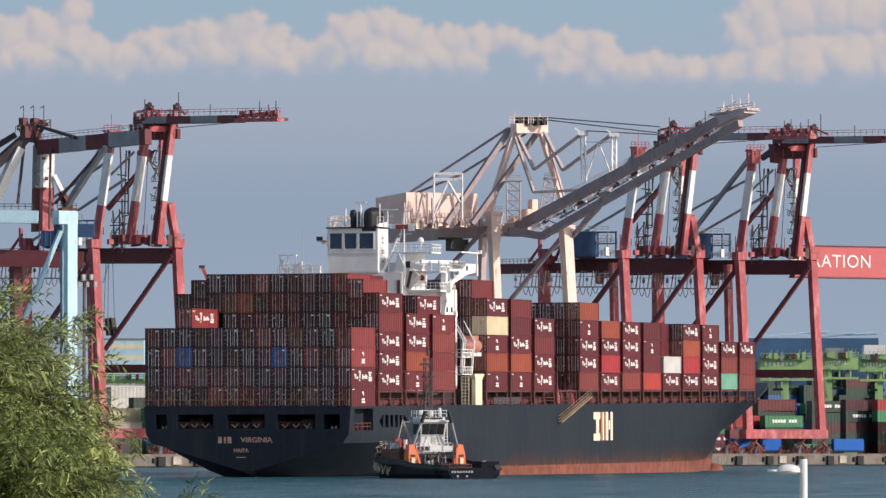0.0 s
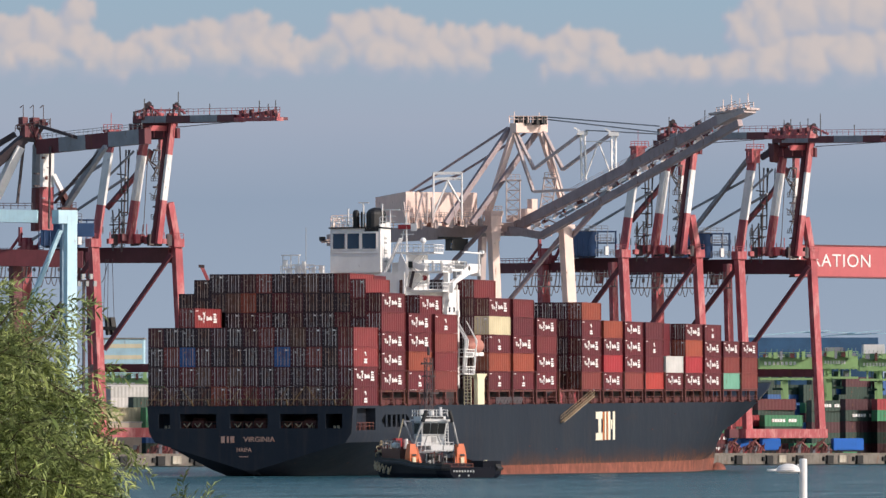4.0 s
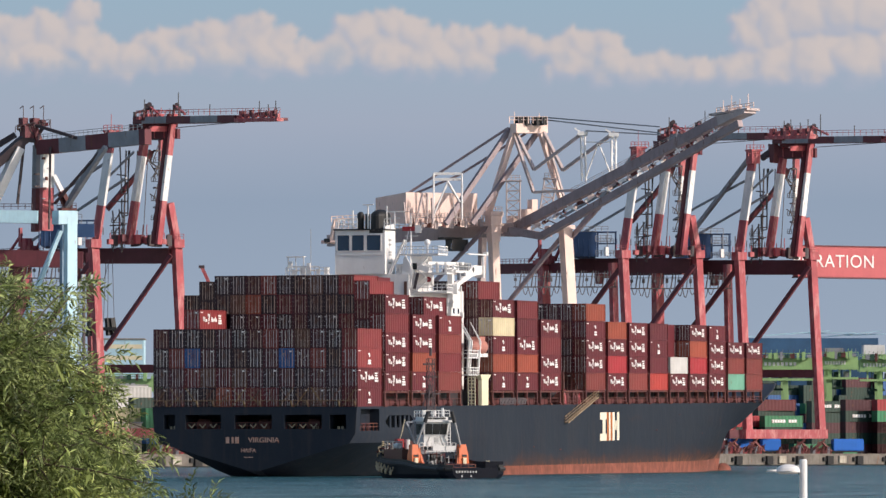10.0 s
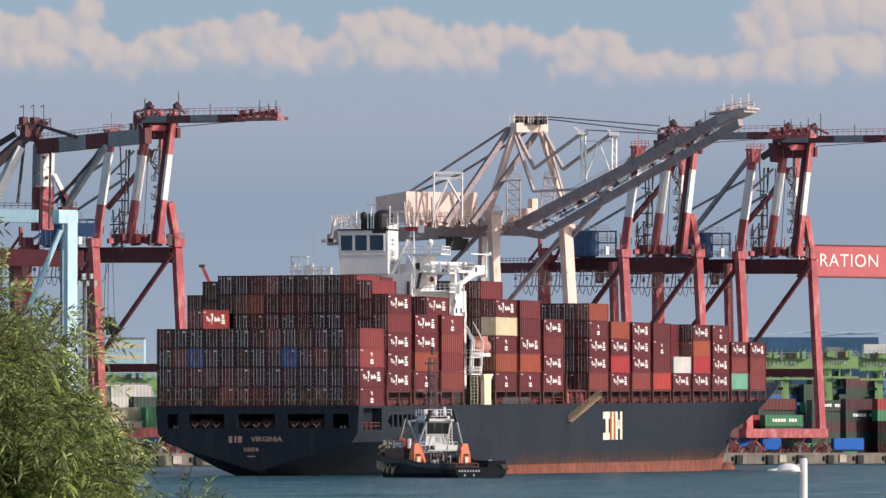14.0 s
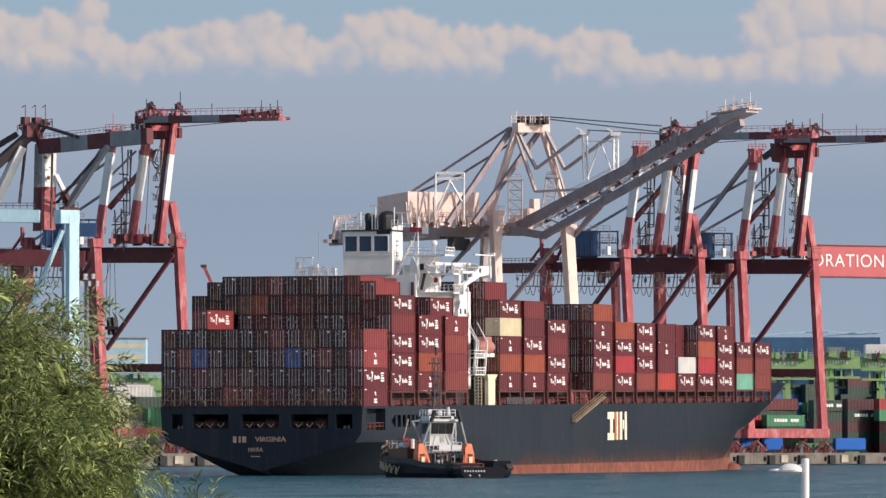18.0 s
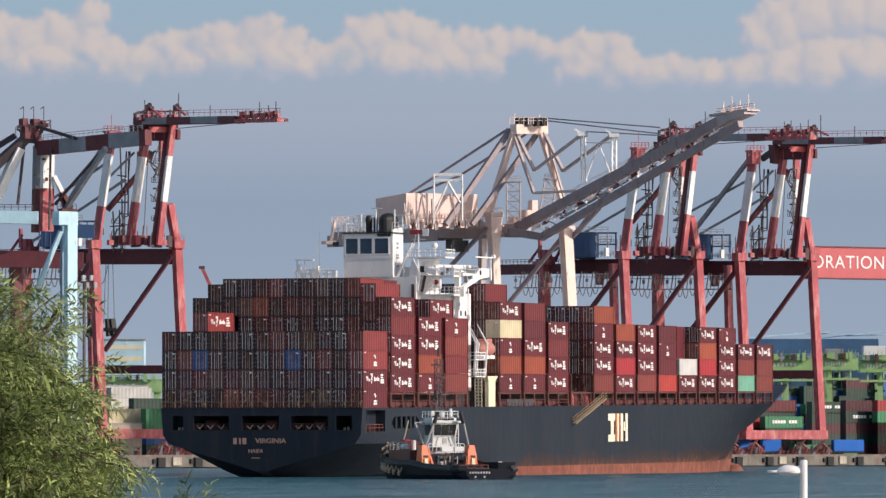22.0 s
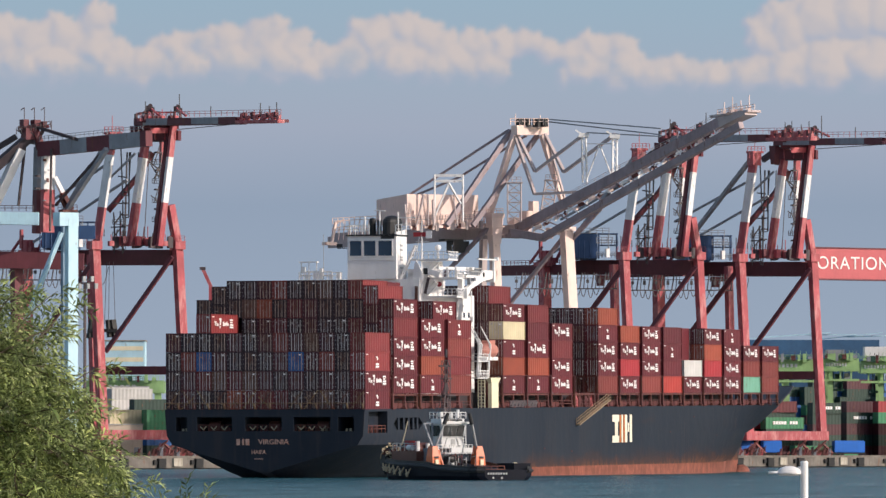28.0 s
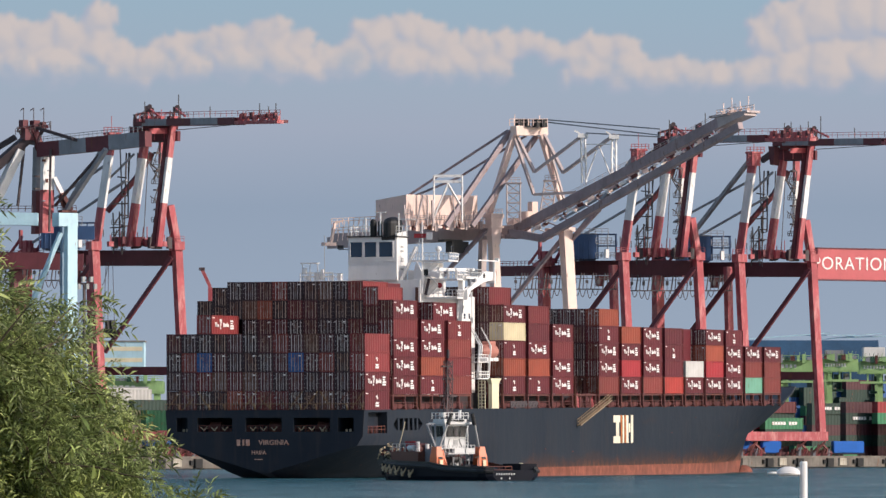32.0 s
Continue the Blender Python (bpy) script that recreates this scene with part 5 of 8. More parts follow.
    for p, q, w in (((-4.17, 8, 53.01), (-3.6, 8, 73.21), 0.3), ((-0.82, 6, 73.12), (-1.4, 6, 52.95), 0.2), ((0.62, 6, 52.23), (1.77, 6, 73.12), 0.14), ((3.04, 8, 73.21), (2.17, 8, 70.61), 0.3), ((2.17, 8, 70.61), (4.19, 8, 68.88), 0.3), ((3.9, 8, 68.88), (2.75, 8, 66.72), 0.25),
                    ((-6.73, 6, 58.71), (-6.3, 6, 51.22), 0.25), ((-5.14, 6, 59), (-5.14, 6, 51.22), 0.25), ((-7.45, 6, 55.11), (-3.7, 6, 55.25), 0.3), ((-6.87, 6, 60.87), (-3.41, 6, 60.87), 0.3), ((-5.72, 6, 67.35), (-3.41, 6, 67.07), 0.3)):
        made("service_brace", CSERV, c, "", (beam, p, q, w))
    for dz in (8.9, 4.6, 0.0, -4.7, -9.0):
        made("ladder_cage", CDARK, c, "", (rbox, Vector((3.7, 7, 64.22)) + Vector((0, 0, dz)), (1.2, 1.2, 0.4)))
        made("ladder_cage", CDARK, c, "", (rbox, Vector((-3.94, 7, 62.35)) + Vector((0, 0, dz * 0.6 - 1.4)), (1.3, 1.2, 0.3)))
    for p, q in (((6.77, -2, 50.54), (6.77, -2, 52.69)), ((-8.57, -2, 52.69), (-8.57, -2, 54.41)), ((-4.44, 3, 48.54), (-4.44, 3, 54.29)), ((-11.1, 5, 48.59), (-11.1, 5, 55.79))):
        made("lamp_post", CDARK, c, "", (beam, p, q, 0.18))
    # stair tower between the mast legs
    bm = bmesh.new()
    for x in (-6.8, -4.6):
        beam(bm, (x, 10, 49), (x, 10, 58), 0.2)
    for k in range(3):
        z = 50 + k * 3.0
        beam(bm, (-7.2, 10, z), (-4.0, 10, z), 1.2, 0.12)
        rail(bm, (-7.2, 9.3, z), (-4.0, 9.3, z), 1.1, 1.0, 0.05)
        beam(bm, (-6.8, 10, z), (-4.6, 10, z + 3.0), 0.3, 0.12)
    part("stair_tower", bm, CSERV, c, "grey zigzag service stairs")
    bm = bmesh.new()
    for k in range(5):
        z = 52 + k * 4.6
        beam(bm, (2.4, 9, z), (4.4, 9, z), 1.0, 0.12)
        rail(bm, (2.4, 8.4, z), (4.4, 8.4, z), 1.1, 1.0, 0.05)
        beam(bm, (2.8, 9, z), (4.2, 9, z + 4.6), 0.2, 0.12)
    part("stair_tower", bm, CSERV, c, "grey zigzag service stairs")
    # mast tops
    made("mast_cap", CRED, c, "", (rbox, (-6.75, 0, 75.71), (2.6, 2.6, 3.2)), (rbox, (-6.6, 0, 77.44), (3.4, 3.0, 0.5)))
    bm = bmesh.new()
    o = Vector((-6.68, -1.6, 77.5))
    rail(bm, o + Vector((-1.8, 0, 0)), o + Vector((2.6, 0, 0)), 1.3, 0.9, 0.07)
    rail(bm, o + Vector((-1.4, 0, -1.6)), o + Vector((1.6, 0, -1.6)), 1.3, 0.9, 0.07)
    beam(bm, o, o + Vector((0, 0, 4)), 0.12)
    part("cap_rail", bm, CRED, c)
    made("head_beam", CMAROON, c, "", (beam, (-1.22, 4, 74.47), (-0.64, 4, 79.07), 1.6, 1.6, 0, 3.4, 2.6), (beam, (0.11, 2, 79.26), (9.02, 2, 79.26), 2.6, 1.6))
    made("head_beam", CDARK, c, "", (beam, (0.51, 4, 76.77), (7.3, 2, 76.67), 1.2, 0.8), (beam, (0.51, 4, 75.76), (6.72, 2, 75.67), 1.0, 0.5), (beam, (-4.28, 6, 75.71), (-1.22, 4, 77.92), 1.2, 1.4))
    made("head_girder", CMAROON, c, "dark red head girder", (beam, (-2.2, 5, 77.0), (9.3, 1, 76.9), 2.0, 2.4))
    for k in range(5):
        made("head_rib", CRED, c, "", (beam, (-1.4 + k * 2.4, 3.3 - k * 0.83, 75.9), (-1.4 + k * 2.4, 3.3 - k * 0.83, 78.1), 0.25))
    made("head_panel", CSIGN, c, "pinkish red head panel", (beam, (2.44, -2.6, 77.88), (6.64, 0.6, 78.04), 0.3, 1.3))
    for k in range(9):
        o = Vector((-0.06, -1, 80.54)) + Vector((k * 1.05, 0, 0.2 * (k % 3)))
        made("head_machine", (CRED, CMAROON, CSIGN)[k % 3], c, "", (rbox, o, (1.0, 1.4, 0.7 + 0.45 * (k * 5 % 3))), (beam, o, o + Vector((0, 0, 1.6 + 0.5 * (k % 2))), 0.14))
    # boom in grey and red sections
    for u0, u1, mt in ((0, 0.064, CMAROON), (0.064, 0.237, CGREY), (0.237, 0.406, CMAROON), (0.406, 0.594, CGREY), (0.594, 0.71, CMAROON), (0.71, 1.0, CRED)):
        a, b = Vector((-0.98, 3, 80.17)), Vector((34.7, -43.5, 78.3))
        tip = u1 == 1.0
        made("boom_section", mt, c, "grey and red banded boom", (beam, a.lerp(b, u0) - Vector((0, 0, 0.4 * tip)), a.lerp(b, u1) - Vector((0, 0, 0.4 * tip)), 2.0, 0.8 if tip else 1.6))
        made("boom_section", CMAROON, c, "", (beam, a.lerp(b, u0) + Vector((1.2, 6, 0)), a.lerp(b, u1) + Vector((1.2, 6, 0)), 1.2, 0.7 if tip else 1.3))
        bm = bmesh.new()
        rail(bm, a.lerp(b, u0) + Vector((0, -1, 1)), a.lerp(b, u1) + Vector((0, -1, 1)), 1.3, 2.2, 0.045)
        part("boom_rail", bm, CRED, c, "thin red hand rail")
    for k in range(16):
        p = Vector((-0.98, 3, 80.17)).lerp(Vector((34.7, -43.5, 78.3)), 0.72 + k * 0.0175)
        made("tip_machine", (CRED, CSIGN, CMAROON)[k % 3], c, "", (rbox, p + Vector((0, 0, 0.5 + 0.3 * (k % 3))), (0.7, 1.2, 0.5 + 0.4 * (k * 3 % 4))), (beam, p, p + Vector((0.4, 0, 1.5 + 0.4 * (k % 3))), 0.14))
    for u, hgt in ((0.06, 5), (0.3, 6.5), (0.52, 3.5), (0.86, 4), (0.92, 3.2), (0.97, 4)):
        p = Vector((-0.98, 3, 80.17)).lerp(Vector((34.7, -43.5, 78.3)), u)
        made("aerial", DARK, c, "", (beam, p, p + Vector((0, 0, hgt)), 0.16))
    for p in ((2.03, 3, 83.05), (8.65, 3, 82.9)):
        p = Vector(p)
        bm = bmesh.new()
        beam(bm, p + Vector((-1.0, 0, -2.6)), p + Vector((-0.5, 0, 0.2)), 0.5)
        beam(bm, p + Vector((1.0, 0, -2.6)), p + Vector((0.5, 0, 0.2)), 0.5)
        box(bm, p + Vector((-0.3, 0, 0.4)), (1.1, 2.0, 1.3))
        box(bm, p + Vector((0.75, 0, 0.2)), (0.8, 2.0, 0.9))
        tube(bm, p + Vector((0.2, -1.1, 0.9)), p + Vector((0.2, -0.8, 0.9)), 0.6, 0.6, 10)
        rail(bm, p + Vector((-1.6, -1.2, -1.4)), p + Vector((2.6, -1.2, -1.4)), 1.0, 0.9, 0.05)
        part("sheave_head", bm, CDARK, c, "dark rope sheaves")
    made("rope_frame", CDARK, c, "", (beam, (-1.56, 3, 81.9), (2.03, 3, 82.76), 0.5), (beam, (-1.27, 3, 78.45), (-1.27, 3, 82.18), 0.6), (beam, (-0.98, 3, 78.45), (1.89, 3, 83.33), 0.5))
    made("rope_frame", CRED, c, "", (beam, (2.03, 3, 83.62), (4.93, -4, 81.25), 0.4), (beam, (8.36, 3, 83.62), (11.46, -14, 80.74), 0.4), (beam, (2.47, 3, 82.47), (8.16, 2, 82.42), 0.3))
    made("rope", CDARK, c, "", (beam, (9.19, 0, 78.3), (23.96, -34, 77.75), 0.16))
    return c


CRANES = [red_crane(Matrix.Translation((86.11, 1560, QUAY_Z)), "red and white quay crane with banded mast legs")]
for x, d in ((56.29, 1545), (-71.97, 1465)):
    CRANES.append(copy_thing(CRANES[0], Matrix.Translation((x, d, QUAY_Z))))
# the crane at the end of the quay has its spreader low on the ropes
bm = bmesh.new()
for dx in (-2.6, -0.4, 0.6, 2.2):
    beam(bm, (-8.6 + dx, 8, 32), (-8.2 + dx * 0.6, 8, 47.0), 0.1)
part("hoist_rope", bm, CDARK, CRANES[2])
bm = bmesh.new()
box(bm, (-9.4, 8, 30.4), (7.0, 2.0, 0.8))
for dx in (-2.6, -1.7, 1.5, 2.5):
    beam(bm, (-9.4 + dx * 1.2, 8, 28.8), (-9.4 + dx * 0.95, 8, 33.0), 1.2, 1.2)
for dx in (-3.2, 3.0):
    beam(bm, (-9.4 + dx * 1.15, 8, 28.6), (-9.4 + dx * 0.8, 8, 31.4), 0.8)
part("spreader", bm, BLACK, CRANES[2], "black container spreader hung on ropes")


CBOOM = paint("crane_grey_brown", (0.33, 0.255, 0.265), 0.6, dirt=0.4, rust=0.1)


def white_crane():
    """A beige quay crane with its twin-girder boom half raised."""
    c = root("raised_boom_crane", Matrix.Translation((21.1, 1470, QUAY_Z)), "beige quay crane with its twin boom half raised", "crane")
    made("girder", CSTEEL, c, "", (beam, (-48.74, 40, 52.78), (-2.03, 0, 54.13), 1.4, 2.8))
    made("girder", CSTEEL, c, "", (beam, (-47.91, 48, 54.17), (0.11, 8, 54.96), 1.4, 2.4))
    bm = bmesh.new()
    for p, q in (((-47.37, 2, 53.66), (-27.06, 2, 54.48)), ((-27.72, 0, 55.49), (-9.74, 0, 56.3)), ((-47.37, 2, 55.83), (-36.81, 2, 56.37)), ((-27.72, 0, 57.11), (-9.74, 0, 57.38))):
        rail(bm, p, q, 1.5, 1.4, 0.08)
    for x in range(10):
        o = Vector((-47.1, 2, 51.9)).lerp(Vector((-36.81, 2, 52.85)), x / 9)
        beam(bm, o, o + Vector((0.5, 0, 4.4)), 0.14)
    part("girder_rail", bm, CBEIGE, c, "beige hand rails and cable frames")
    made("girder_end", CBEIGE, c, "", (beam, (-47.64, 2, 51.23), (-46.56, 2, 56.37), 0.6), (beam, (-46.56, 2, 56.37), (-44.39, 2, 56.91), 0.5), (rbox, (-48.05, 2, 51.23), (3.0, 2.0, 0.8)))
    # machinery house
    bm = bmesh.new()
    v = [Vector(p) for p in ((-29.44, -8, 55.19), (-12.42, 4, 56.17), (-12.42, 4, 62.96), (-29.44, -8, 62.73), (-36.85, 6, 55.71), (-36.85, 6, 61.95), (-18.91, 18, 56.97), (-18.91, 18, 63.26))]
    vs = [bm.verts.new(p) for p in v]
    for f in ((0, 1, 2, 3), (4, 0, 3, 5), (3, 2, 7, 5), (1, 6, 7, 2), (6, 4, 5, 7), (0, 4, 6, 1)):
        bm.faces.new([vs[i] for i in f])
    bmesh.ops.recalc_face_normals(bm, faces=bm.faces)
    h = part("machinery_house", bm, CBEIGE, c, "pinkish beige machinery house")
    for x0 in (0, 1):
        for p, q in (((-22.85, -8, 55.6), (-22.85, -8, 67.3)), ((-16.12, -8, 56.27), (-16.12, -8, 67.3)), ((-22.85, -8, 67.3), (-16.12, -8, 67.3)), ((-22.85, -8, 65.95), (-16.12, -8, 65.95)), ((-19.48, -8, 65.42), (-22.71, -8, 57.61)), ((-19.48, -8, 65.42), (-16.52, -8, 60.3))):
            made("gantry_bar", CWHITE, c, "white pipe frame over the machinery house", (beam, Vector(p) + Vector((0, x0 * 7, 0)), Vector(q) + Vector((0, x0 * 7, 0)), 0.32))
    for k in range(22):
        p = Vector((-28.62, -9, 54.62)).lerp(Vector((-9.99, 2, 55.83)), k / 21)
        made("deck_machine", (CBEIGE, CSTEEL, CBEIGE, RUST)[k * 3 % 4], c, "", (rbox, p, (0.5 + 0.35 * (k % 3), 0.8, 0.6 + (k * 5 % 4) * 0.45)), (beam, p, p + Vector((0.25 * (k % 2), 0, 1.6 + (k * 7 % 3))), 0.13))
    for p, q, w in (((-27.28, -9, 54.89), (-25.4, -9, 62.41), 0.3), ((-24.32, -9, 55.16), (-24.32, -9, 62.41), 0.22), ((-22.98, -9, 55.16), (-23.25, -9, 61.34), 0.5), ((-17.33, -9, 55.16), (-18.41, -9, 61.88), 0.22), ((-29.43, -9, 55.16), (-29.97, -9, 60.26), 0.35)):
        made("house_post", CSTEEL, c, "", (beam, p, q, w))
    bm = bmesh.new()
    for p, q in (((-28.36, -9, 56.64), (-12.19, -3, 57)), ((-30.24, -9, 58.11), (-28.62, -9, 58.11))):
        beam(bm, p, q, 0.8, 0.2)
        rail(bm, p, q, 1.0, 0.8, 0.05)
    part("house_walkway", bm, CSTEEL, c, "railed walkway along the machinery house")
    # A-frame
    made("apex_beam", CBEIGE, c, "", (beam, (-3.8, -1, 78.29), (3.85, 4, 78.55), 2.6, 2.3))
    for p in ((-2.43, 0, 80.1), (1.62, 0, 80.1)):
        made("sheave", BLACK, c, "", (rbox, p, (1.0, 2.4, 1.9)), (rbox, Vector(p) + Vector((1.6, 0, 0)), (1.0, 2.4, 1.9)))
    bm = bmesh.new()
    rail(bm, (-4.74, -1, 79.51), (4.31, -1, 79.51), 1.6, 1.2, 0.08)
    beam(bm, (-3.52, 0, 79.29), (-3.52, 0, 82.26), 0.14)
    beam(bm, (2.43, 0, 79.29), (2.43, 0, 81.99), 0.14)
    part("apex_rail", bm, CBEIGE, c)
    for p, q, w in (((-3.65, 0, 77.67), (-9.74, 0, 58.19), 1.3), ((3.01, 2, 77.23), (8.15, 2, 60.43), 1.3)):
        made("frame_leg", CBEIGE, c, "beige A-frame leg", (beam, p, q, w))
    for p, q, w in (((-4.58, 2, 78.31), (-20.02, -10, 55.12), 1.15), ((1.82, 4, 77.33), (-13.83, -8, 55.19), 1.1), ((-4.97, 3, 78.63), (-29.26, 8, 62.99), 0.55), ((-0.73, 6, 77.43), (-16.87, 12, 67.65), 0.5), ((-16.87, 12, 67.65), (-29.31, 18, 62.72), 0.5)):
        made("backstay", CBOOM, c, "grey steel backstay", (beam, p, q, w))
    for p, q, w in (((-3.11, 0, 77.39), (1.16, -4, 68.29), 0.7), ((1.16, -4, 68.29), (12.77, -9, 76.93), 0.7), ((-3.79, 0, 77.39), (0.99, -6, 62.81), 0.7), ((0.99, -6, 62.81), (12.75, -10, 63.18), 0.65), ((3.55, 2, 77.5), (8.04, -4, 68.15), 0.75), ((8.04, -4, 68.15), (20.08, -12, 76.78), 0.7), ((4.09, 2, 76.96), (8.39, 0, 61.71), 0.5)):
        made("forestay", CSTEEL, c, "folded steel forestay link", (beam, p, q, w))
    for p, q in (((3.41, 2, 81.15), (30.81, -16, 77.91)), ((3.41, 2, 80.61), (30.81, -16, 76.44)), ((13.29, -10, 77.28), (30.81, -16, 76.04))):
        made("rope", CGREY, c, "", (beam, p, q, 0.3))
    # boom: twin girders that rise away from the hinge
    B0, B1 = Vector((-2.98, 0, 54.67)), Vector((46.71, -58, 79.08))
    C0, C1 = Vector((2.56, -9, 52.06)), Vector((47.4, -66, 76.1))
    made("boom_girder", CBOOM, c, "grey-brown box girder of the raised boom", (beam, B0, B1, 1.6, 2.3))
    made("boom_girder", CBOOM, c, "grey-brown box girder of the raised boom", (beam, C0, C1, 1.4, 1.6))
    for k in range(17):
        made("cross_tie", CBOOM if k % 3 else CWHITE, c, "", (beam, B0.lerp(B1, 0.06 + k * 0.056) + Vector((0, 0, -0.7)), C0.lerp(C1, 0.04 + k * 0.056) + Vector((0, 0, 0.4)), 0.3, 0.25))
    bm = bmesh.new()
    rail(bm, B0.lerp(B1, 0.25) + Vector((0, -0.6, 1.4)), B1 + Vector((0, -0.6, 1.4)), 1.0, 3.0, 0.04)
    part("boom_rail", bm, CSTEEL, c)
    for k in range(56):
        p = B0.lerp(B1, 0.06 + k * 0.0165) + Vector((0.6, -3.0, -2.0))
        made("cable_clamp", (CWHITE, CBEIGE, RUST, CWHITE, CBOOM)[k * 3 % 5], c, "", (beam, p + Vector((-0.5 * (k % 3), 0, -0.3)), p + Vector((0.4, 0, 0.25 + 0.3 * (k % 2))), 0.6, 0.35 + (k * 7 % 5) * 0.17))
    made("boom_tip", CSTEEL, c, "pale steel tip platform with a sloping underside", (beam, (42.0, -58, 78.4), (50.4, -66, 79.3), 4.6, 0.5), (beam, (43.4, -60, 77.0), (49.6, -66, 78.7), 3.2, 2.4, 0, 4.2, 0.6))
    bm = bmesh.new()
    rail(bm, (42.2, -60, 78.7), (50.4, -67, 79.6), 1.2, 1.2, 0.07)
    for x in range(4):
        o = Vector((43.6, -64, 79.2)) + Vector((x * 1.9, 0, 0.2 * x))
        box(bm, o, (0.8, 1.0, 0.7))
        beam(bm, o, o + Vector((0, 0, 2.2 + (x % 2))), 0.14)
    part("tip_platform", bm, CBEIGE, c, "railed platform at the boom tip")
    # posts on the boom
    for x0, p, q in ((0, (12.64, -9, 76.66), (12.89, -10, 65.33)), (1, (19.95, -12, 76.24), (19.89, -14, 66.76))):
        bm = bmesh.new()
        for s in (-0.5, 0.5):
            beam(bm, Vector(p) + Vector((s, 0, 0)), Vector(q) + Vector((s, 0, 0)), 0.35)
        for k in range(5):
            a = Vector(p).lerp(Vector(q), k / 5)
            b = Vector(p).lerp(Vector(q), (k + 1) / 5)
            beam(bm, a + Vector((-0.5, 0, 0)), b + Vector((0.5, 0, 0)), 0.16)
        box(bm, Vector(p), (2.4, 2.0, 0.9))
        beam(bm, Vector(p) + Vector((-2, 0, 1.3)), Vector(p) + Vector((1, 0, -0.6)), 0.4)
        part("stay_post", bm, CWHITE, c, "white lattice stay post")
    made("post_brace", CWHITE, c, "", (beam, (16.24, -10, 74.19), (13.29, -10, 65.87), 0.25), (beam, (16.51, -10, 74.19), (19.68, -12, 65.51), 0.25), (beam, (13.29, -10, 74.6), (19.95, -12, 74.5), 0.25))
    # lattice stair towers
    for p, q, s in (((-3.83, -4, 56.15), (-3.83, -4, 65.59), 3.2), ((3.75, -2, 57.3), (5.1, -2, 66.22), 2.8)):
        bm = bmesh.new()
        lattice(bm, p, q, s, 4, 0.12)
        box(bm, Vector(q), (s + 0.8, s + 0.8, 0.25))
        rail(bm, Vector(q) + Vector((-s / 2, -s / 2, 0.1)), Vector(q) + Vector((s / 2, -s / 2, 0.1)), 1.2, 1, 0.06)
        part("stair_tower", bm, CSTEEL, c, "grey lattice stair tower")
    made("winch_house", CBEIGE, c, "", (rbox, (-0.16, 8, 57.95), (3.6, 3.0, 2.6)), (rbox, (-3.28, 8, 56.87), (3.0, 3.0, 1.6)), (rbox, (0.93, 8, 60.13), (1.6, 2.0, 3.0)))
    # legs
    made("leg_head", CBEIGE, c, "", (rbox, (-8.52, 0, 57.92), (3.6, 3.2, 1.0)), (beam, (-8.52, 0, 57.38), (-8.52, 0, 51.16), 3.3, 2.8, 0, 2.3, 2.2), (rbox, (-8.52, 0, 55.22), (3.7, 3.2, 0.35)), (rbox, (-8.52, 0, 53.32), (3.4, 3.0, 0.35)))
    for y in (0.0, 1.3):
        made("head_rail", CBEIGE, c, "", (rail, Vector((-10.29, -2, 58.11)) + Vector((0, y, 0.3)), Vector((-6.49, 0, 58.19)) + Vector((0, y, 0.3)), 1.1, 0.8, 0.05))
    made("leg", CBEIGE, c, "", (beam, (-8.66, 0, 53.19), (-7.03, 0, 14.64), 2.0, 2.0))
    made("leg", CBEIGE, c, "", (beam, (8.62, -2, 54.6), (10.91, -2, 14.63), 2.5, 2.3))
    made("leg", CSTEEL, c, "", (beam, (-10.99, 14, 54.36), (-12.09, 14, 14.77), 1.4, 1.6))
    # braces in the boom's grey-brown: beige darkened to hold their shade
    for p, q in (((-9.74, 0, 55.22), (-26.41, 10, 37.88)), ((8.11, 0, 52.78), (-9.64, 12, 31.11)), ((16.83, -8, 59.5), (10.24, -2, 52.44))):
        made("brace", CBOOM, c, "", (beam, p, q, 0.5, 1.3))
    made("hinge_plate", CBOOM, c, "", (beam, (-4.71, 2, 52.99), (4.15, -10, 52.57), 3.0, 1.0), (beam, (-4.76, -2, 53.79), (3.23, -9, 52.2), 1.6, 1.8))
    made("leg_cap", CBEIGE, c, "", (rbox, (8.62, -2, 54.6), (3.6, 3.0, 1.0)), (rbox, (6.05, -2, 54.06), (4.4, 2.0, 1.6)))
    cab = made("operator_cab", DARK, c, "dark trolley cab under the girder", (rbox, (-17.3, 4, 50.48), (4.6, 3.0, 2.8)), (rbox, (-18.93, 4, 52.11), (5.4, 2.6, 0.5)))
    made("window", WINDOW, cab, "", (rbox, (-17.3, 2.4, 50.16), (3.6, 0.1, 1.4)))
    # sill on the quay
    for d in (0, 14):
        made("sill_beam", CBEIGE, c, "", (beam, (-10, d, 2.6), (14, d, 2.6), 2.0, 2.0), (rbox, (-8, d, 0.8), (5, 1.2, 1.6)), (rbox, (12, d, 0.8), (5, 1.2, 1.6)))
        made("leg_foot", CBEIGE, c, "", (beam, (-7.17, 0, 16) if d == 0 else (-12.09, 14, 16.13), (-8, d, 3), 1.9), (beam, (10.78, -2, 15.98) if d == 0 else (12.0, 14, 16.13), (12, d, 3), 1.9))


white_crane()


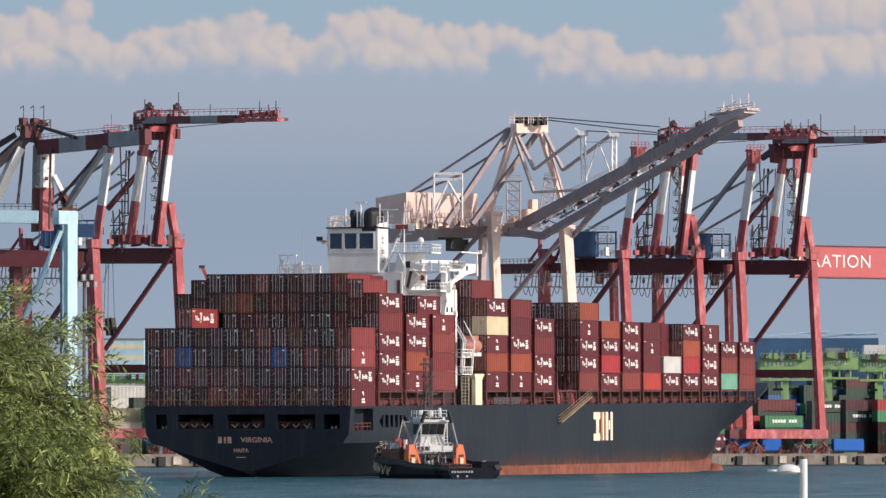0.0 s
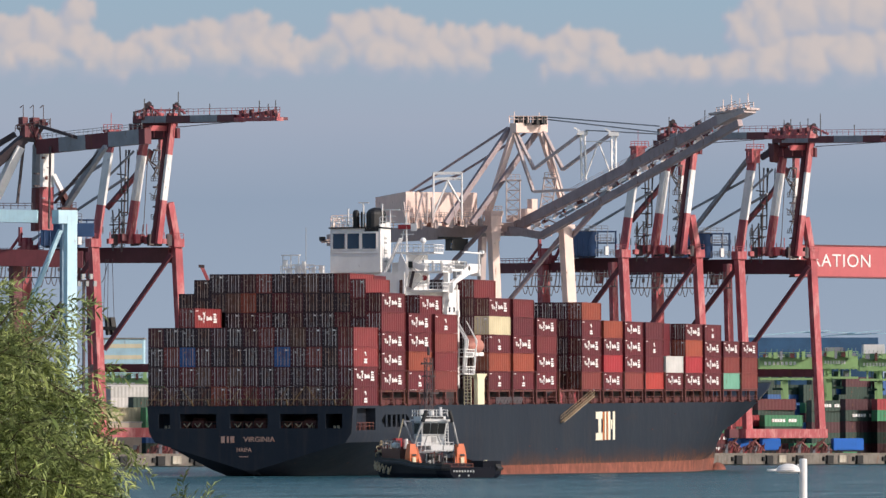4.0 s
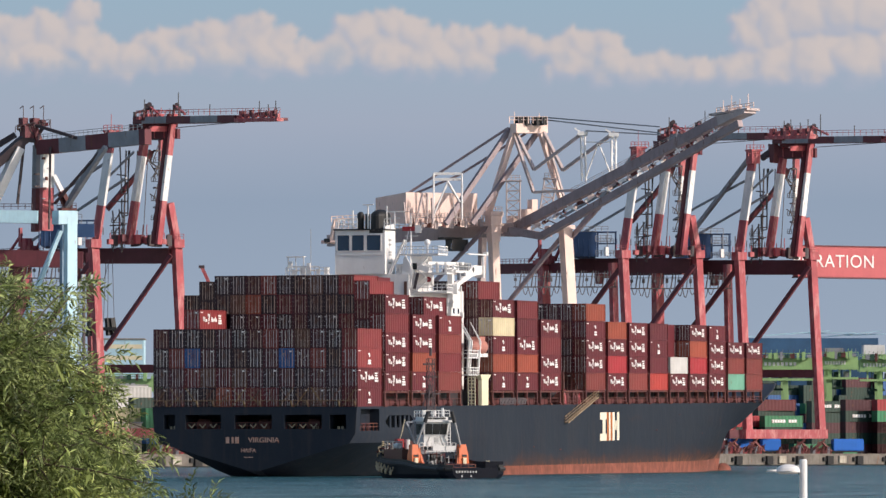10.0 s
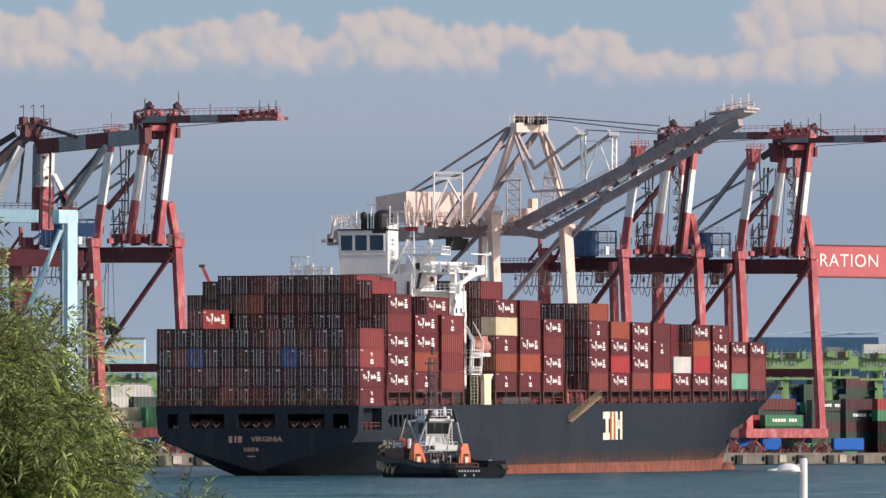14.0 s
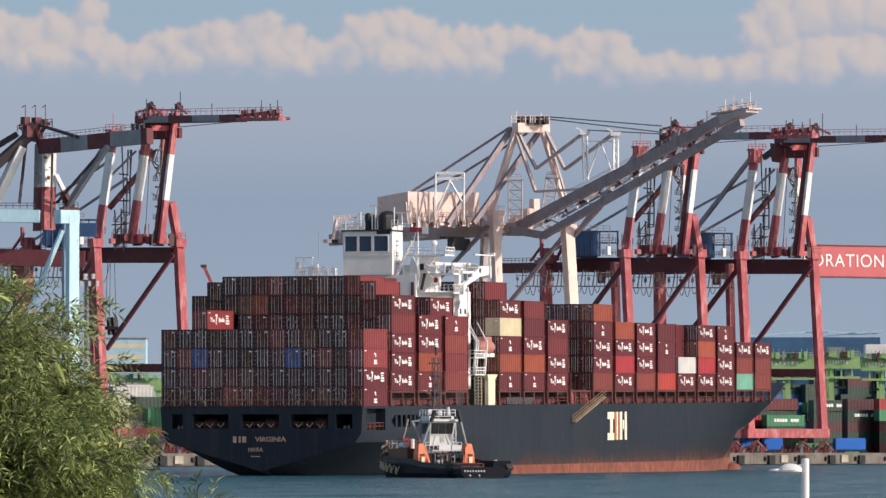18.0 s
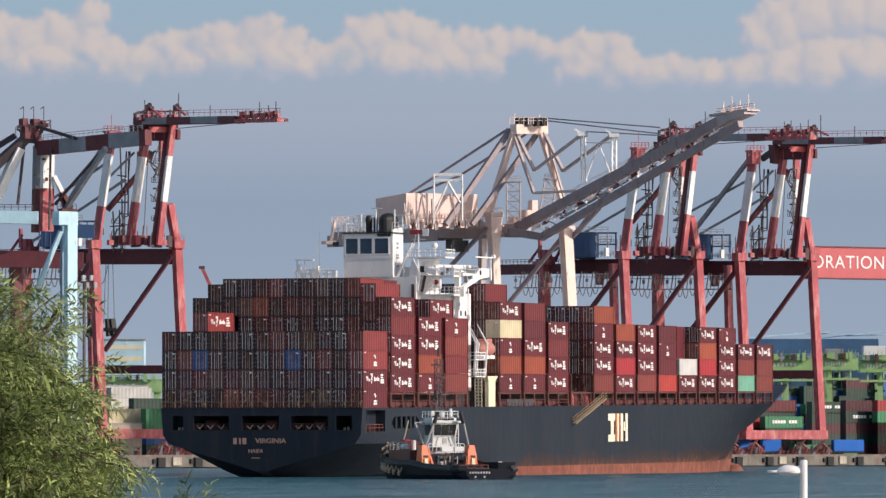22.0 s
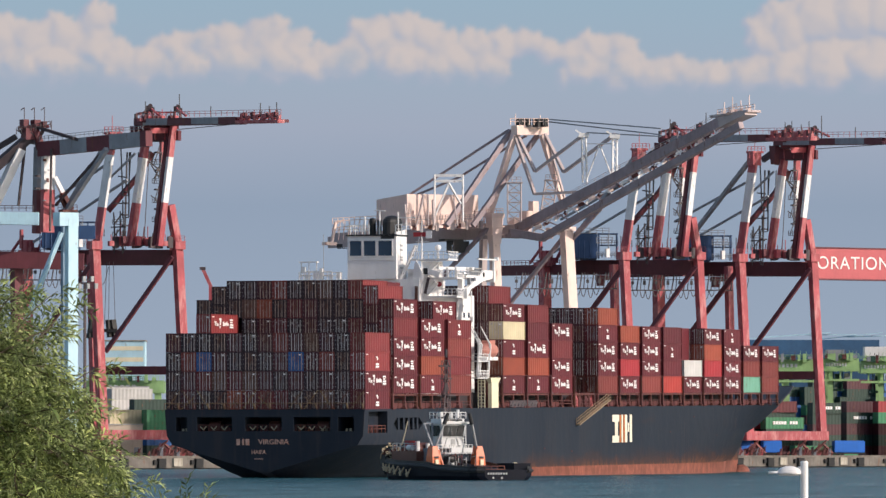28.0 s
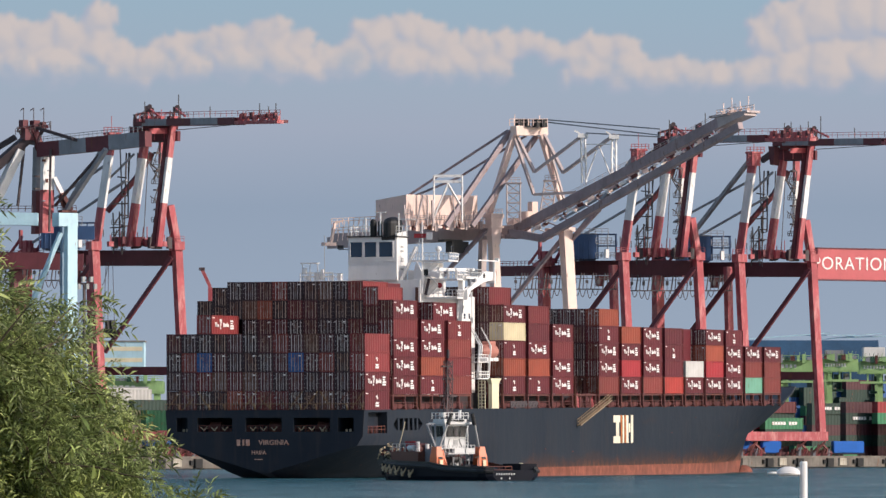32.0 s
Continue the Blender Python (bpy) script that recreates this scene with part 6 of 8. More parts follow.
def sign_crane():
    """Red lettered girder of a crane that rolls slowly along behind the others."""
    c = root("lettered_crane", Matrix.Translation((120.12, 1600, QUAY_Z)) @ pose(0, 0, 0, 0, 0, 30), "red crane girder with white capital lettering", "crane")
    z0, z1 = 46.1, 53.95
    made("girder", CSIGN, c, "", (span, (-33.5, 0, z0), (40, 2.4, z1)))
    made("girder_flange", CMAROON, c, "", (span, (-33.6, -0.25, z1), (40, 2.6, z1 + 0.3)), (span, (-33.6, -0.25, z0 - 0.35), (40, 2.6, z0)))
    lettering("letters", "PORATION", 4.7, WHITE, c, Matrix.Translation((-22.4, -0.08, (z0 + z1) / 2)) @ pose(0, 0, 0, 90, 0, 0), 0.05, 1.0, bold=0.0, gap=1.1)
    for x in (6.0, 34.0):
        made("leg", CRED, c, "", (beam, (x, 1.2, z0), (x, 1.2, 2.6), 2.4, 2.2))
        made("sill", CRED, c, "", (rbox, (x, 1.2, 1.3), (7, 2.0, 2.6)))
    return c


SIGN = sign_crane()


BLUEGREY = paint("faded_blue", (0.16, 0.25, 0.34), 0.6, dirt=0.3)


def left_cranes():
    """The blue portal and the grey back girder at the edge of the quay."""
    u = root("blue_portal_crane", Matrix.Translation((-83.94, 1370, QUAY_Z)), "light blue portal crane leg and beam", "crane")
    made("leg", LBLUE, u, "", (beam, (1.26, 0, 53.34), (1.26, 0, 1.79), 2.5, 1.7), (rbox, (0, 0, 53.21), (4.9, 3.0, 3.0)))
    made("leg", BLUEGREY, u, "", (beam, (-1.12, 10, 51.94), (-1.12, 10, 1.79), 0.8, 1.0))
    made("beam", LBLUE, u, "", (beam, (-22.44, 0, 53.59), (-6.05, 0, 53.34), 2.8, 2.8))
    made("brace", LBLUE, u, "", (beam, (-1.2, 4, 50.5), (-9.2, 4, 30.8), 0.9))
    made("beam", BLUEHOUSE, u, "", (beam, (2.05, 8, 50.6), (6.1, 8, 50.6), 1.6, 3.0))
    bm = bmesh.new()
    rail(bm, (-19.84, -1, 55.06), (-7.24, -1, 55.06), 1.2, 1.6, 0.07)
    part("walkway_rail", bm, CDARK, u)
    for k in range(5):
        made("flood_light", GALV, u, "", (rbox, Vector((2.92, 4, 38.45)) + Vector((k * 0.9, 0, (k % 2) * 1.6)), (0.7, 0.6, 1.2)))
    bm = bmesh.new()
    beam(bm, (2.28, 4, 39.08), (5.06, 4, 39.08), 0.4)
    beam(bm, (4.05, 4, 39.08), (4.05, 4, 1.79), 0.5)
    part("light_mast", bm, CDARK, u)
    for x, y in ((1.2, 0), (-1.2, 10)):
        made("foot", LBLUE, u, "", (rbox, (x, y, 0.9), (6, 2.4, 1.8)))
    # older grey-red crane with its low boom
    c = root("old_boom_crane", Matrix.Translation((-98.92, 1400, QUAY_Z)), "old quay crane with grey and rust-red boom", "crane")
    for u0, u1, mt in ((0, 0.22, CMAROON), (0.22, 0.48, CGREY), (0.48, 0.7, CMAROON), (0.7, 1.0, CGREY)):
        a, b = Vector((7.21, 0, 70.31)), Vector((31.6, -18, 71.8))
        made("boom_section", mt, c, "", (beam, a.lerp(b, u0), a.lerp(b, u1), 2.0, 3.3))
        bm = bmesh.new()
        rail(bm, a.lerp(b, u0) + Vector((0, -1, 1.7)), a.lerp(b, u1) + Vector((0, -1, 1.7)), 1.2, 1.4, 0.05)
        part("boom_rail", bm, CGREY, c)
    made("boom_end", CMAROON, c, "dark red end block of the old boom", (beam, (31.6, -18, 71.8), (33.0, -19.2, 71.85), 2.2, 3.5))
    banded(c, "mast_leg", (8.89, 0, 51.38), (9.14, 0, 70.96), 2.9, 1.4, [(0.5, CRED), (1.0, CWHITE)])
    # darker column added as the shaded left face of the mast leg
    banded(c, "mast_leg", (6.24, 3, 51.23), (6.63, 3, 71.11), 1.4, 1.9, [(0.5, CMAROON), (1.0, CGREY)])
    for z in range(5):
        made("rust_plate", RUST if z % 3 else CGREY, c, "", (rbox, Vector((8.35, -1.6, 61.61)) + Vector((0.35 * (z * 5 % 4), 0, -3 + z * 2.3)), (0.8 - 0.1 * (z % 4), 0.3, 0.25 + 0.3 * (z % 3))))
    made("mast_rail", CDARK, c, "", (beam, (9.79, -4, 51.49), (10.04, -4, 70.25), 0.4))
    made("mast_flange", CDARK, c, "", (rbox, (6.8, -1.5, 64.19), (1.4, 0.5, 0.4)), (rbox, (6.8, -1.5, 61.36), (1.4, 0.5, 0.4)))
    for p, q, w, mt in (((5.67, 0, 73.92), (-8.5, 0, 61.43), 2.0, CDARK), ((2.83, 0, 70.44), (-5.28, 0, 53.31), 1.9, CWHITE), ((1.66, 2, 73.38), (-7.52, 4, 68.05), 1.2, CDARK), ((5.67, 0, 75.59), (7.47, 0, 70.44), 1.6, CMAROON), ((5.92, 0, 75.59), (16.45, -8, 72.1), 0.7, CDARK), ((8.24, 0, 74.82), (15.42, -8, 72.35), 0.6, CDARK),
                        ((3.86, 0, 71.99), (2.32, 0, 57.56), 0.5, CDARK), ((10.56, 0, 64), (12.36, 0, 60.4), 0.9, CWHITE), ((12.36, 0, 60.4), (14.43, 0, 56.53), 1.0, RUST), ((23.18, -14, 69.75), (13.14, 0, 56.27), 1.0, CGREY), ((21.53, -12, 68.58), (10.82, 0, 57.56), 0.5, CDARK)):
        made("strut", mt, c, "", (beam, p, q, w))
    made("apex", CMAROON, c, "", (rbox, (4.89, 0, 73.79), (3.4, 2.4, 2.6)), (rbox, (3.61, 0, 76.24), (1.4, 2, 1.8)), (rbox, (6.18, 0, 76.24), (1.6, 2, 1.6)), (rbox, (7.86, 0, 75.98), (1.0, 2, 1.4)), (beam, (2.58, 0, 75.34), (9.27, 0, 75.59), 1.6, 0.6))
    made("apex", CDARK, c, "", (beam, (2.83, 0, 74.82), (4.64, 0, 72.24), 0.9), (beam, (8.5, 0, 75.59), (6.18, 0, 71.99), 0.7), (beam, (3.61, 0, 72.24), (7.47, 0, 71.73), 1.0), (beam, (2.39, -1, 74.25), (2.39, -1, 75.54), 0.3), (beam, (9.79, 0, 74.56), (9.79, 0, 76.88), 0.16))
    bm = bmesh.new()
    for dx in (-2.3, 0.0, 2.3):
        o = Vector((5.92, 0, 76.5)) + Vector((dx, 0, 0))
        beam(bm, o, o + Vector((0, 0, 3.4)), 0.14)
        beam(bm, o + Vector((0, 0, 3.4)), o + Vector((-0.8, 0, 2.8)), 0.2)
    rail(bm, (1.91, -1.5, 73.71), (9.63, -1.5, 75.26), 1.4, 1.2, 0.07)
    part("flood_light", bm, CDARK, c)
    made("brace", RUST, c, "", (beam, (13.14, 0, 56.53), (11.85, 0, 59.75), 0.6), (rail, (11.4, -1, 56.49), (15.77, -1, 56.49), 1.1, 0.9, 0.05), (rbox, (13.65, 0, 56.27), (4, 2, 0.5)))
    made("trolley_girder", CMAROON, c, "", (beam, (-4.93, 4, 45.32), (17.03, 4, 44.8), 2.4, 3.8))
    made("leg", CRED, c, "", (beam, (-11.08, 0, 46.23), (-10.56, 0, 2.43), 2.4, 2.4), (rbox, (-10.56, 0, 2.18), (6, 2.4, 2)))
    made("leg", CMAROON, c, "", (beam, (1.39, 6, 47.06), (2.16, 6, 2.44), 2.2, 2.2), (rbox, (2.16, 6, 2.18), (6, 2.4, 2)))


left_cranes()

SECTION[0] = Vector((0, 1, 0))


# ---- tug ----
LASHING = paint("pale_rope", (0.50, 0.38, 0.24), 0.9, dirt=0.3)
NAMEPAINT = paint("dull_name_paint", (0.42, 0.43, 0.44), 0.7, dirt=0.5)


def tug_boat():
    t = root("tugboat", pose(-0.8, 872, 0, 0, 0, 107), "small dark harbour tug with white wheelhouse and orange stacks", "tugboat")
    st = [(-13.9, 3.5, 1.5, -0.4), (-13.4, 4.5, 1.5, -0.6), (-12.2, 5.0, 1.5, -1.2), (-4, 5.1, 1.75, -1.5), (0, 5.1, 2.2, -1.5), (5, 5.05, 2.3, -1.5), (9, 4.6, 2.4, -1.5), (13, 3.6, 2.6, -1.5), (16, 2.0, 2.8, -1.2), (17.6, 0.5, 2.9, -0.6)]
    bm = bmesh.new()
    rows = []
    for x, b, top, low in st:
        rows.append([bm.verts.new(v) for v in ((x, -b, top), (x, -b * 0.98, 0.6), (x, -b * 0.7, low), (x, b * 0.7, low), (x, b * 0.98, 0.6), (x, b, top))])
    for a, b in zip(rows, rows[1:]):
        for j in range(6):
            bm.faces.new((a[j], a[(j + 1) % 6], b[(j + 1) % 6], b[j]))
    bm.faces.new(rows[0])
    bm.faces.new(rows[-1])
    bmesh.ops.recalc_face_normals(bm, faces=bm.faces)
    part("hull", bm, TUGHULL, t, "dark blue-black tug hull")
    for sgn in (-1, 1):
        bm = bmesh.new()
        for a, b in zip(st, st[1:]):
            tube(bm, (a[0], sgn * a[1], a[2] - 0.15), (b[0], sgn * b[1], b[2] - 0.15), 0.28)
            beam(bm, (a[0], sgn * (a[1] - 0.1), a[2]), (b[0], sgn * (b[1] - 0.1), b[2]), 0.18, 0.9)
        part("fender_strake", bm, BLACK, t, "black rubber belting")
    for k in range(6):
        x = 4.0 + k * 1.9
        z = 1.5 + max(0, x - 3) * 0.09
        b = 5.36 - max(0, x - 5) ** 2 * 0.024
        bm = bmesh.new()
        beam(bm, (x - 0.5, b, z), (x + 0.3, b + 0.1, z - 1.0), 0.16, 0.16)
        beam(bm, (x + 0.75, b, z - 0.1), (x + 0.2, b + 0.1, z - 1.1), 0.16, 0.16)
        beam(bm, (x - 0.2, b + 0.05, z - 0.5), (x + 0.7, b + 0.08, z - 0.75), 0.2, 0.2)
        box(bm, (x + 0.3, b + 0.1, z - 1.0), (0.35, 0.2, 0.3))
        part("fender_lashing", bm, LASHING, t, "pale rope fender lashing")
    for k in range(6):
        bm = bmesh.new()
        bmesh.ops.create_cone(bm, cap_ends=True, segments=14, radius1=0.5, radius2=0.5, depth=0.3, matrix=Matrix.Translation((10 + k * 1.4, 4.35 - k * 0.55, 1.2)) @ pose(0, 0, 0, 90, 0, -15 - k * 6))
        part("tyre", bm, BLACK, t, "black tyre fender")
    bm = bmesh.new()
    bmesh.ops.create_cone(bm, cap_ends=True, segments=18, radius1=0.9, radius2=0.9, depth=4.2, matrix=Matrix.Translation((17.0, 0, 2.9)) @ pose(0, 0, 0, 90, 0, 0))
    part("bow_fender", bm, BLACK, t, "black rubber bow fender")
    rnd = random.Random(31)
    for k in range(34):
        bm = bmesh.new()
        o = Vector((rnd.uniform(12.6, 17.4), rnd.uniform(-1.5, 3.4), rnd.uniform(3.5, 4.9)))
        o.y = min(o.y, 3.6 - (o.x - 12.6) * 0.5)
        for i in range(3):
            q = o + Vector((rnd.uniform(-0.9, 0.9), rnd.uniform(-0.7, 0.7), rnd.uniform(-0.8, 0.4)))
            tube(bm, o, q, rnd.choice((0.08, 0.12, 0.17)), n=6)
            o = q
        part("rope_tail", bm, (LASHING, ROPE, RUST, LASHING, BLACK)[k % 5], t)
    made("deck", RUST, t, "red-brown deck", (span, (-13, -4.3, 0.9), (12, 4.3, 1.05)))
    made("fore_deckhouse", paint("tug_brown", (0.14, 0.05, 0.035), 0.6, dirt=0.4), t, "brown winch deckhouse", (span, (5.5, -3.0, 1.0), (12.5, 3.2, 4.1)))
    bm = bmesh.new()
    tube(bm, (10.5, -1.6, 4.4), (10.5, 1.6, 4.4), 0.9, n=16)
    part("tow_winch", bm, RUST, t, "rusty towing winch")
    made("vent_cowl", TUGWHITE, t, "", (tube, (9.3, 0.8, 4.1), (9.3, 0.8, 5.5), 0.35))
    made("vent_cowl", TUGWHITE, t, "", (tube, (9.3, -0.9, 4.1), (9.3, -0.9, 5.2), 0.3))
    made("winch_cover", BOXMAT["bright"], t, "", (box, (9.0, 2.2, 5.0), (1.2, 1.0, 1.2)))
    bm = bmesh.new()
    for p, q in (((5.5, 3.2, 4.1), (12.5, 3.0, 4.1)), ((12.5, -3, 4.1), (12.5, 3, 4.1)), ((5.5, -3.0, 4.1), (12.5, -3.0, 4.1))):
        rail(bm, p, q, 1.1, 1.2, 0.05)
    part("deck_rail", bm, GALV, t)
    # wheelhouse
    made("lower_house", CGREY, t, "grey lower deckhouse", (span, (1.6, -2.0, 1.0), (5.6, 2.0, 4.5)))
    bm = bmesh.new()
    span(bm, (0.9, -1.75, 4.5), (3.6, 1.75, 6.1))
    vs = [bm.verts.new(v) for v in ((0.75, -1.8, 6.0), (3.5, -1.8, 6.0), (3.5, 1.8, 6.0), (0.75, 1.8, 6.0), (0.3, -2.05, 7.95), (3.8, -2.05, 7.95), (3.8, 2.05, 7.95), (0.3, 2.05, 7.95))]
    for f in ((0, 1, 5, 4), (1, 2, 6, 5), (2, 3, 7, 6), (3, 0, 4, 7), (4, 5, 6, 7), (3, 2, 1, 0)):
        bm.faces.new([vs[i] for i in f])
    span(bm, (0.0, -2.3, 7.96), (4.1, 2.3, 8.25))
    span(bm, (0.7, -1.9, 8.25), (3.6, 1.9, 8.7))
    wh = part("wheelhouse", bm, TUGWHITE, t, "white wheelhouse with outward-leaning windows")
    for y0, y1 in ((-1.5, -0.55), (-0.45, 0.45), (0.55, 1.5)):
        made("roof_panel", BLACK, wh, "", (span, (0.64, y0, 8.36), (0.72, y1, 8.62)))
    for y0, y1 in ((-1.62, -0.62), (-0.52, 0.52), (0.62, 1.62)):
        bm = bmesh.new()
        v = [bm.verts.new(p) for p in ((0.62, y0, 6.2), (0.62, y1, 6.2), (0.28, y1 * 1.06, 7.72), (0.28, y0 * 1.06, 7.72), (0.74, y0, 6.2), (0.74, y1, 6.2), (0.4, y1, 7.72), (0.4, y0, 7.72))]
        for f in ((0, 1, 2, 3), (4, 5, 6, 7), (0, 1, 5, 4), (1, 2, 6, 5), (2, 3, 7, 6), (3, 0, 4, 7)):
            bm.faces.new([v[i] for i in f])
        bmesh.ops.recalc_face_normals(bm, faces=bm.faces)
        part("window", bm, TUGGLASS, wh)
    made("front_hatch", GALV, wh, "", (span, (0.84, -0.5, 4.9), (0.9, 0.2, 5.8)))
    made("grab_rail", GALV, wh, "", (beam, (0.85, -1.2, 4.7), (0.85, -0.7, 5.9), 0.1))
    made("grab_rail", GALV, wh, "", (beam, (0.85, 1.3, 4.7), (0.85, 0.9, 5.9), 0.08))
    made("ladder", TUGWHITE, t, "white ladder beside the wheelhouse", (beam, (1.2, -2.5, 3.6), (1.2, -2.4, 8.0), 0.09), (beam, (1.2, -2.0, 3.6), (1.2, -1.95, 8.0), 0.09), *[(beam, (1.2, -2.5, 3.9 + k * 0.4), (1.2, -2.0, 3.9 + k * 0.4), 0.06) for k in range(10)])
    made("winch", DARK, t, "", (box, (1.2, 0.2, 2.6), (1.2, 1.6, 1.4)), (tube, (0.6, -0.5, 3.0), (0.6, 0.9, 3.0), 0.45, 0.45, 12))
    for k in range(3):
        for sgn in (-1, 1):
            made("window", TUGGLASS, wh, "", (beam, (1.35 + k * 0.95, sgn * 1.86, 6.2), (1.35 + k * 0.95, sgn * 2.07, 7.7), 0.8, 0.06))
    made("port_frame", CGREY, t, "", (beam, (2.0, 2.6, 4.2), (2.2, 2.5, 8.0), 0.2), (beam, (2.2, 2.5, 8.0), (2.2, 3.9, 8.0), 0.2), (beam, (2.2, 3.9, 8.0), (2.0, 2.7, 5.0), 0.25))
    for k in range(9):
        made("rope_coil", ROPE if k % 2 else RUST, t, "", (tube, (12.8 + k * 0.45, 2.6 - k * 0.3, 3.4), (13.0 + k * 0.5, 2.9 - k * 0.35, 4.3 + (k % 3) * 0.3), 0.22))
    for k in range(4):
        made("bow_frame", DARK, t, "", (beam, (13.0 + k, 2.6 - k * 0.5, 3.2), (13.3 + k, 2.4 - k * 0.5, 5.4), 0.12), (beam, (13.3 + k, 2.4 - k * 0.5, 5.4), (14.3 + k, 1.9 - k * 0.5, 5.2), 0.1))
    made("life_raft", TUGWHITE, t, "white life raft drum", (tube, (6.4, 3.2, 4.6), (7.8, 3.2, 4.6), 0.4, 0.4, 12))
    bm = bmesh.new()
    for z, x in ((4.0, 0.0),):
        rail(bm, (x, -2.8, z), (x, 2.8, z), 1.0, 0.6, 0.04)
    part("bridge_rail", bm, TUGWHITE, t)
    made("bridge_front", TUGWHITE, t, "", (span, (-0.2, -2.7, 3.9), (0.0, -1.2, 4.55)), (span, (-0.2, -1.0, 3.9), (0.0, 0.8, 4.55)), (span, (-0.3, -2.8, 3.75), (0.8, 1.9, 3.86)))
    made("monitor", TUGWHITE, t, "", (tube, (1.5, 0, 8.8), (1.5, 0, 9.5), 0.4))
    made("locker", TUGWHITE, t, "", (box, (1.6, 1.5, 9.3), (0.5, 0.5, 0.7)))
    made("vent_pipe", TUGWHITE, t, "", (tube, (2.0, -1.6, 8.8), (2.0, -1.6, 10.0), 0.22))
    made("roof_rail", TUGWHITE, t, "", (rail, (0.6, -2.1, 8.7), (0.6, 2.1, 8.7), 0.9, 0.9, 0.04), (rail, (0.6, 2.1, 8.7), (3.6, 2.1, 8.7), 0.9, 0.9, 0.04))
    bm = bmesh.new()
    lattice(bm, (2.6, 0, 8.6), (2.6, 0, 17.0), 0.9, 7, 0.045)
    beam(bm, (2.6, -1.5, 12.0), (2.6, 1.5, 12.0), 0.2)
    beam(bm, (2.6, -1.0, 14.4), (2.6, 1.0, 14.4), 0.2)
    tube(bm, (2.6, 0, 17.4), (2.6, 0, 18.6), 0.2)
    for p in ((3.6, 1.4, 8.7), (3.6, -1.4, 8.7), (1.6, 1.0, 8.8)):
        beam(bm, p, (2.6, 0, 13.5), 0.1)
    box(bm, (2.6, 0.3, 16.2), (0.5, 1.6, 0.25))
    part("lattice_mast", bm, CDARK, t, "dark lattice signal mast")
    # orange stacks with black pipes
    for sgn in (-1, 1):
        bm = bmesh.new()
        v = []
        for x0, x1, z, w in ((-1.2, 0.9, 1.0, 0.72), (-0.95, 0.8, 3.3, 0.62), (-0.6, 0.6, 4.8, 0.4)):
            v.append([bm.verts.new((x, sgn * 3.7 + y, z)) for x, y in ((x0, -w), (x1, -w), (x1, w), (x0, w))])
        for a, b in zip(v, v[1:]):
            for j in range(4):
                bm.faces.new((a[j], a[(j + 1) % 4], b[(j + 1) % 4], b[j]))
        bm.faces.new(v[-1])
        bm.faces.new(v[0][::-1])
        bmesh.ops.recalc_face_normals(bm, faces=bm.faces)
        s = part("stack_casing", bm, ORANGE, t, "orange stack casing")
        made("casing_door", CREAM, s, "", (span, (-1.26, sgn * 3.7 - 0.22, 1.7), (-1.02, sgn * 3.7 + 0.28, 2.9)))
        made("vent", DARK, s, "", (span, (-1.08, sgn * 3.7 - 0.34, 3.05), (-0.9, sgn * 3.7 + 0.3, 3.35)))
        made("exhaust_pipe", GALV, t, "", (tube, (-0.2, sgn * 3.4, 4.6), (-0.75, sgn * 2.3, 8.0), 0.16))
        made("exhaust_tip", BLACK, t, "sooty black exhaust tip", (tube, (-0.75, sgn * 2.3, 7.9), (-0.9, sgn * 1.75, 9.5), 0.3, 0.26, 10))
    for k in range(26):
        x, y = rnd.uniform(-3.4, 0.8), rnd.uniform(-2.7, 2.7)
        h = rnd.uniform(0.5, 2.2)
        bm = bmesh.new()
        if k % 3 == 0:
            tube(bm, (x, y, 1.0), (x + rnd.uniform(-0.3, 0.3), y + rnd.uniform(-0.6, 0.6), 1.4 + h), 0.11)
        elif k % 3 == 1:
            box(bm, (x, y, 1.0 + h * 0.4), (rnd.uniform(0.3, 0.8), rnd.uniform(0.3, 0.7), h * 0.8))
            tube(bm, (x, y - 0.4, 1.0 + h * 0.8), (x, y + 0.4, 1.0 + h * 0.8), 0.2)
        else:
            beam(bm, (x, y, 1.0), (x, y, 1.8 + h), 0.1)
            beam(bm, (x, y, 1.6 + h), (x, y + 0.7, 1.4 + h), 0.1)
        part("deck_gear", bm, (DARK, RUST, DARK, GALV, DARK, NAMEPAINT, CMAROON)[k % 7], t)
    for sgn in (-1, 1):
        made("stack_brace", ORANGE, t, "", (beam, (-1.3, sgn * 2.75, 1.0), (-0.7, sgn * 3.1, 4.3), 0.16), (beam, (-1.3, sgn * 2.4, 1.0), (-0.7, sgn * 2.9, 3.4), 0.16))
    made("stern_locker", TUGHULL, t, "", (span, (-12.9, -4.6, 1.0), (-8.4, -1.9, 2.4)))
    made("stern_rail", RUST, t, "", (rail, (-12.8, -0.4, 1.0), (-12.8, 4.0, 1.0), 1.0, 1.0, 0.06))
    made("side_rail", RUST, t, "", (rail, (-6.4, -4.2, 1.0), (-2, -4.3, 1.0), 0.8, 1.0, 0.06))
    made("bitt", CREAM, t, "", (tube, (-11.6, -2.8, 2.1), (-11.6, -2.8, 2.5), 0.3))
    made("bitt", CREAM, t, "", (tube, (-10.0, -3.6, 2.1), (-10.0, -3.6, 2.4), 0.3))
    for k in range(8):
        made("name_bar", NAMEPAINT, t, "", (box, (-13.93, 2.9 - k * 0.42, 0.95), (0.06, 0.2, 0.28)))
    for k in (0, 1):
        made("name_bar", NAMEPAINT, t, "", (box, (-13.9, 2.1 - k * 1.4, 0.35), (0.12, 0.22, 0.24)))
    bm = bmesh.new()
    prev = Vector((16.5, 0.5, 4.2))
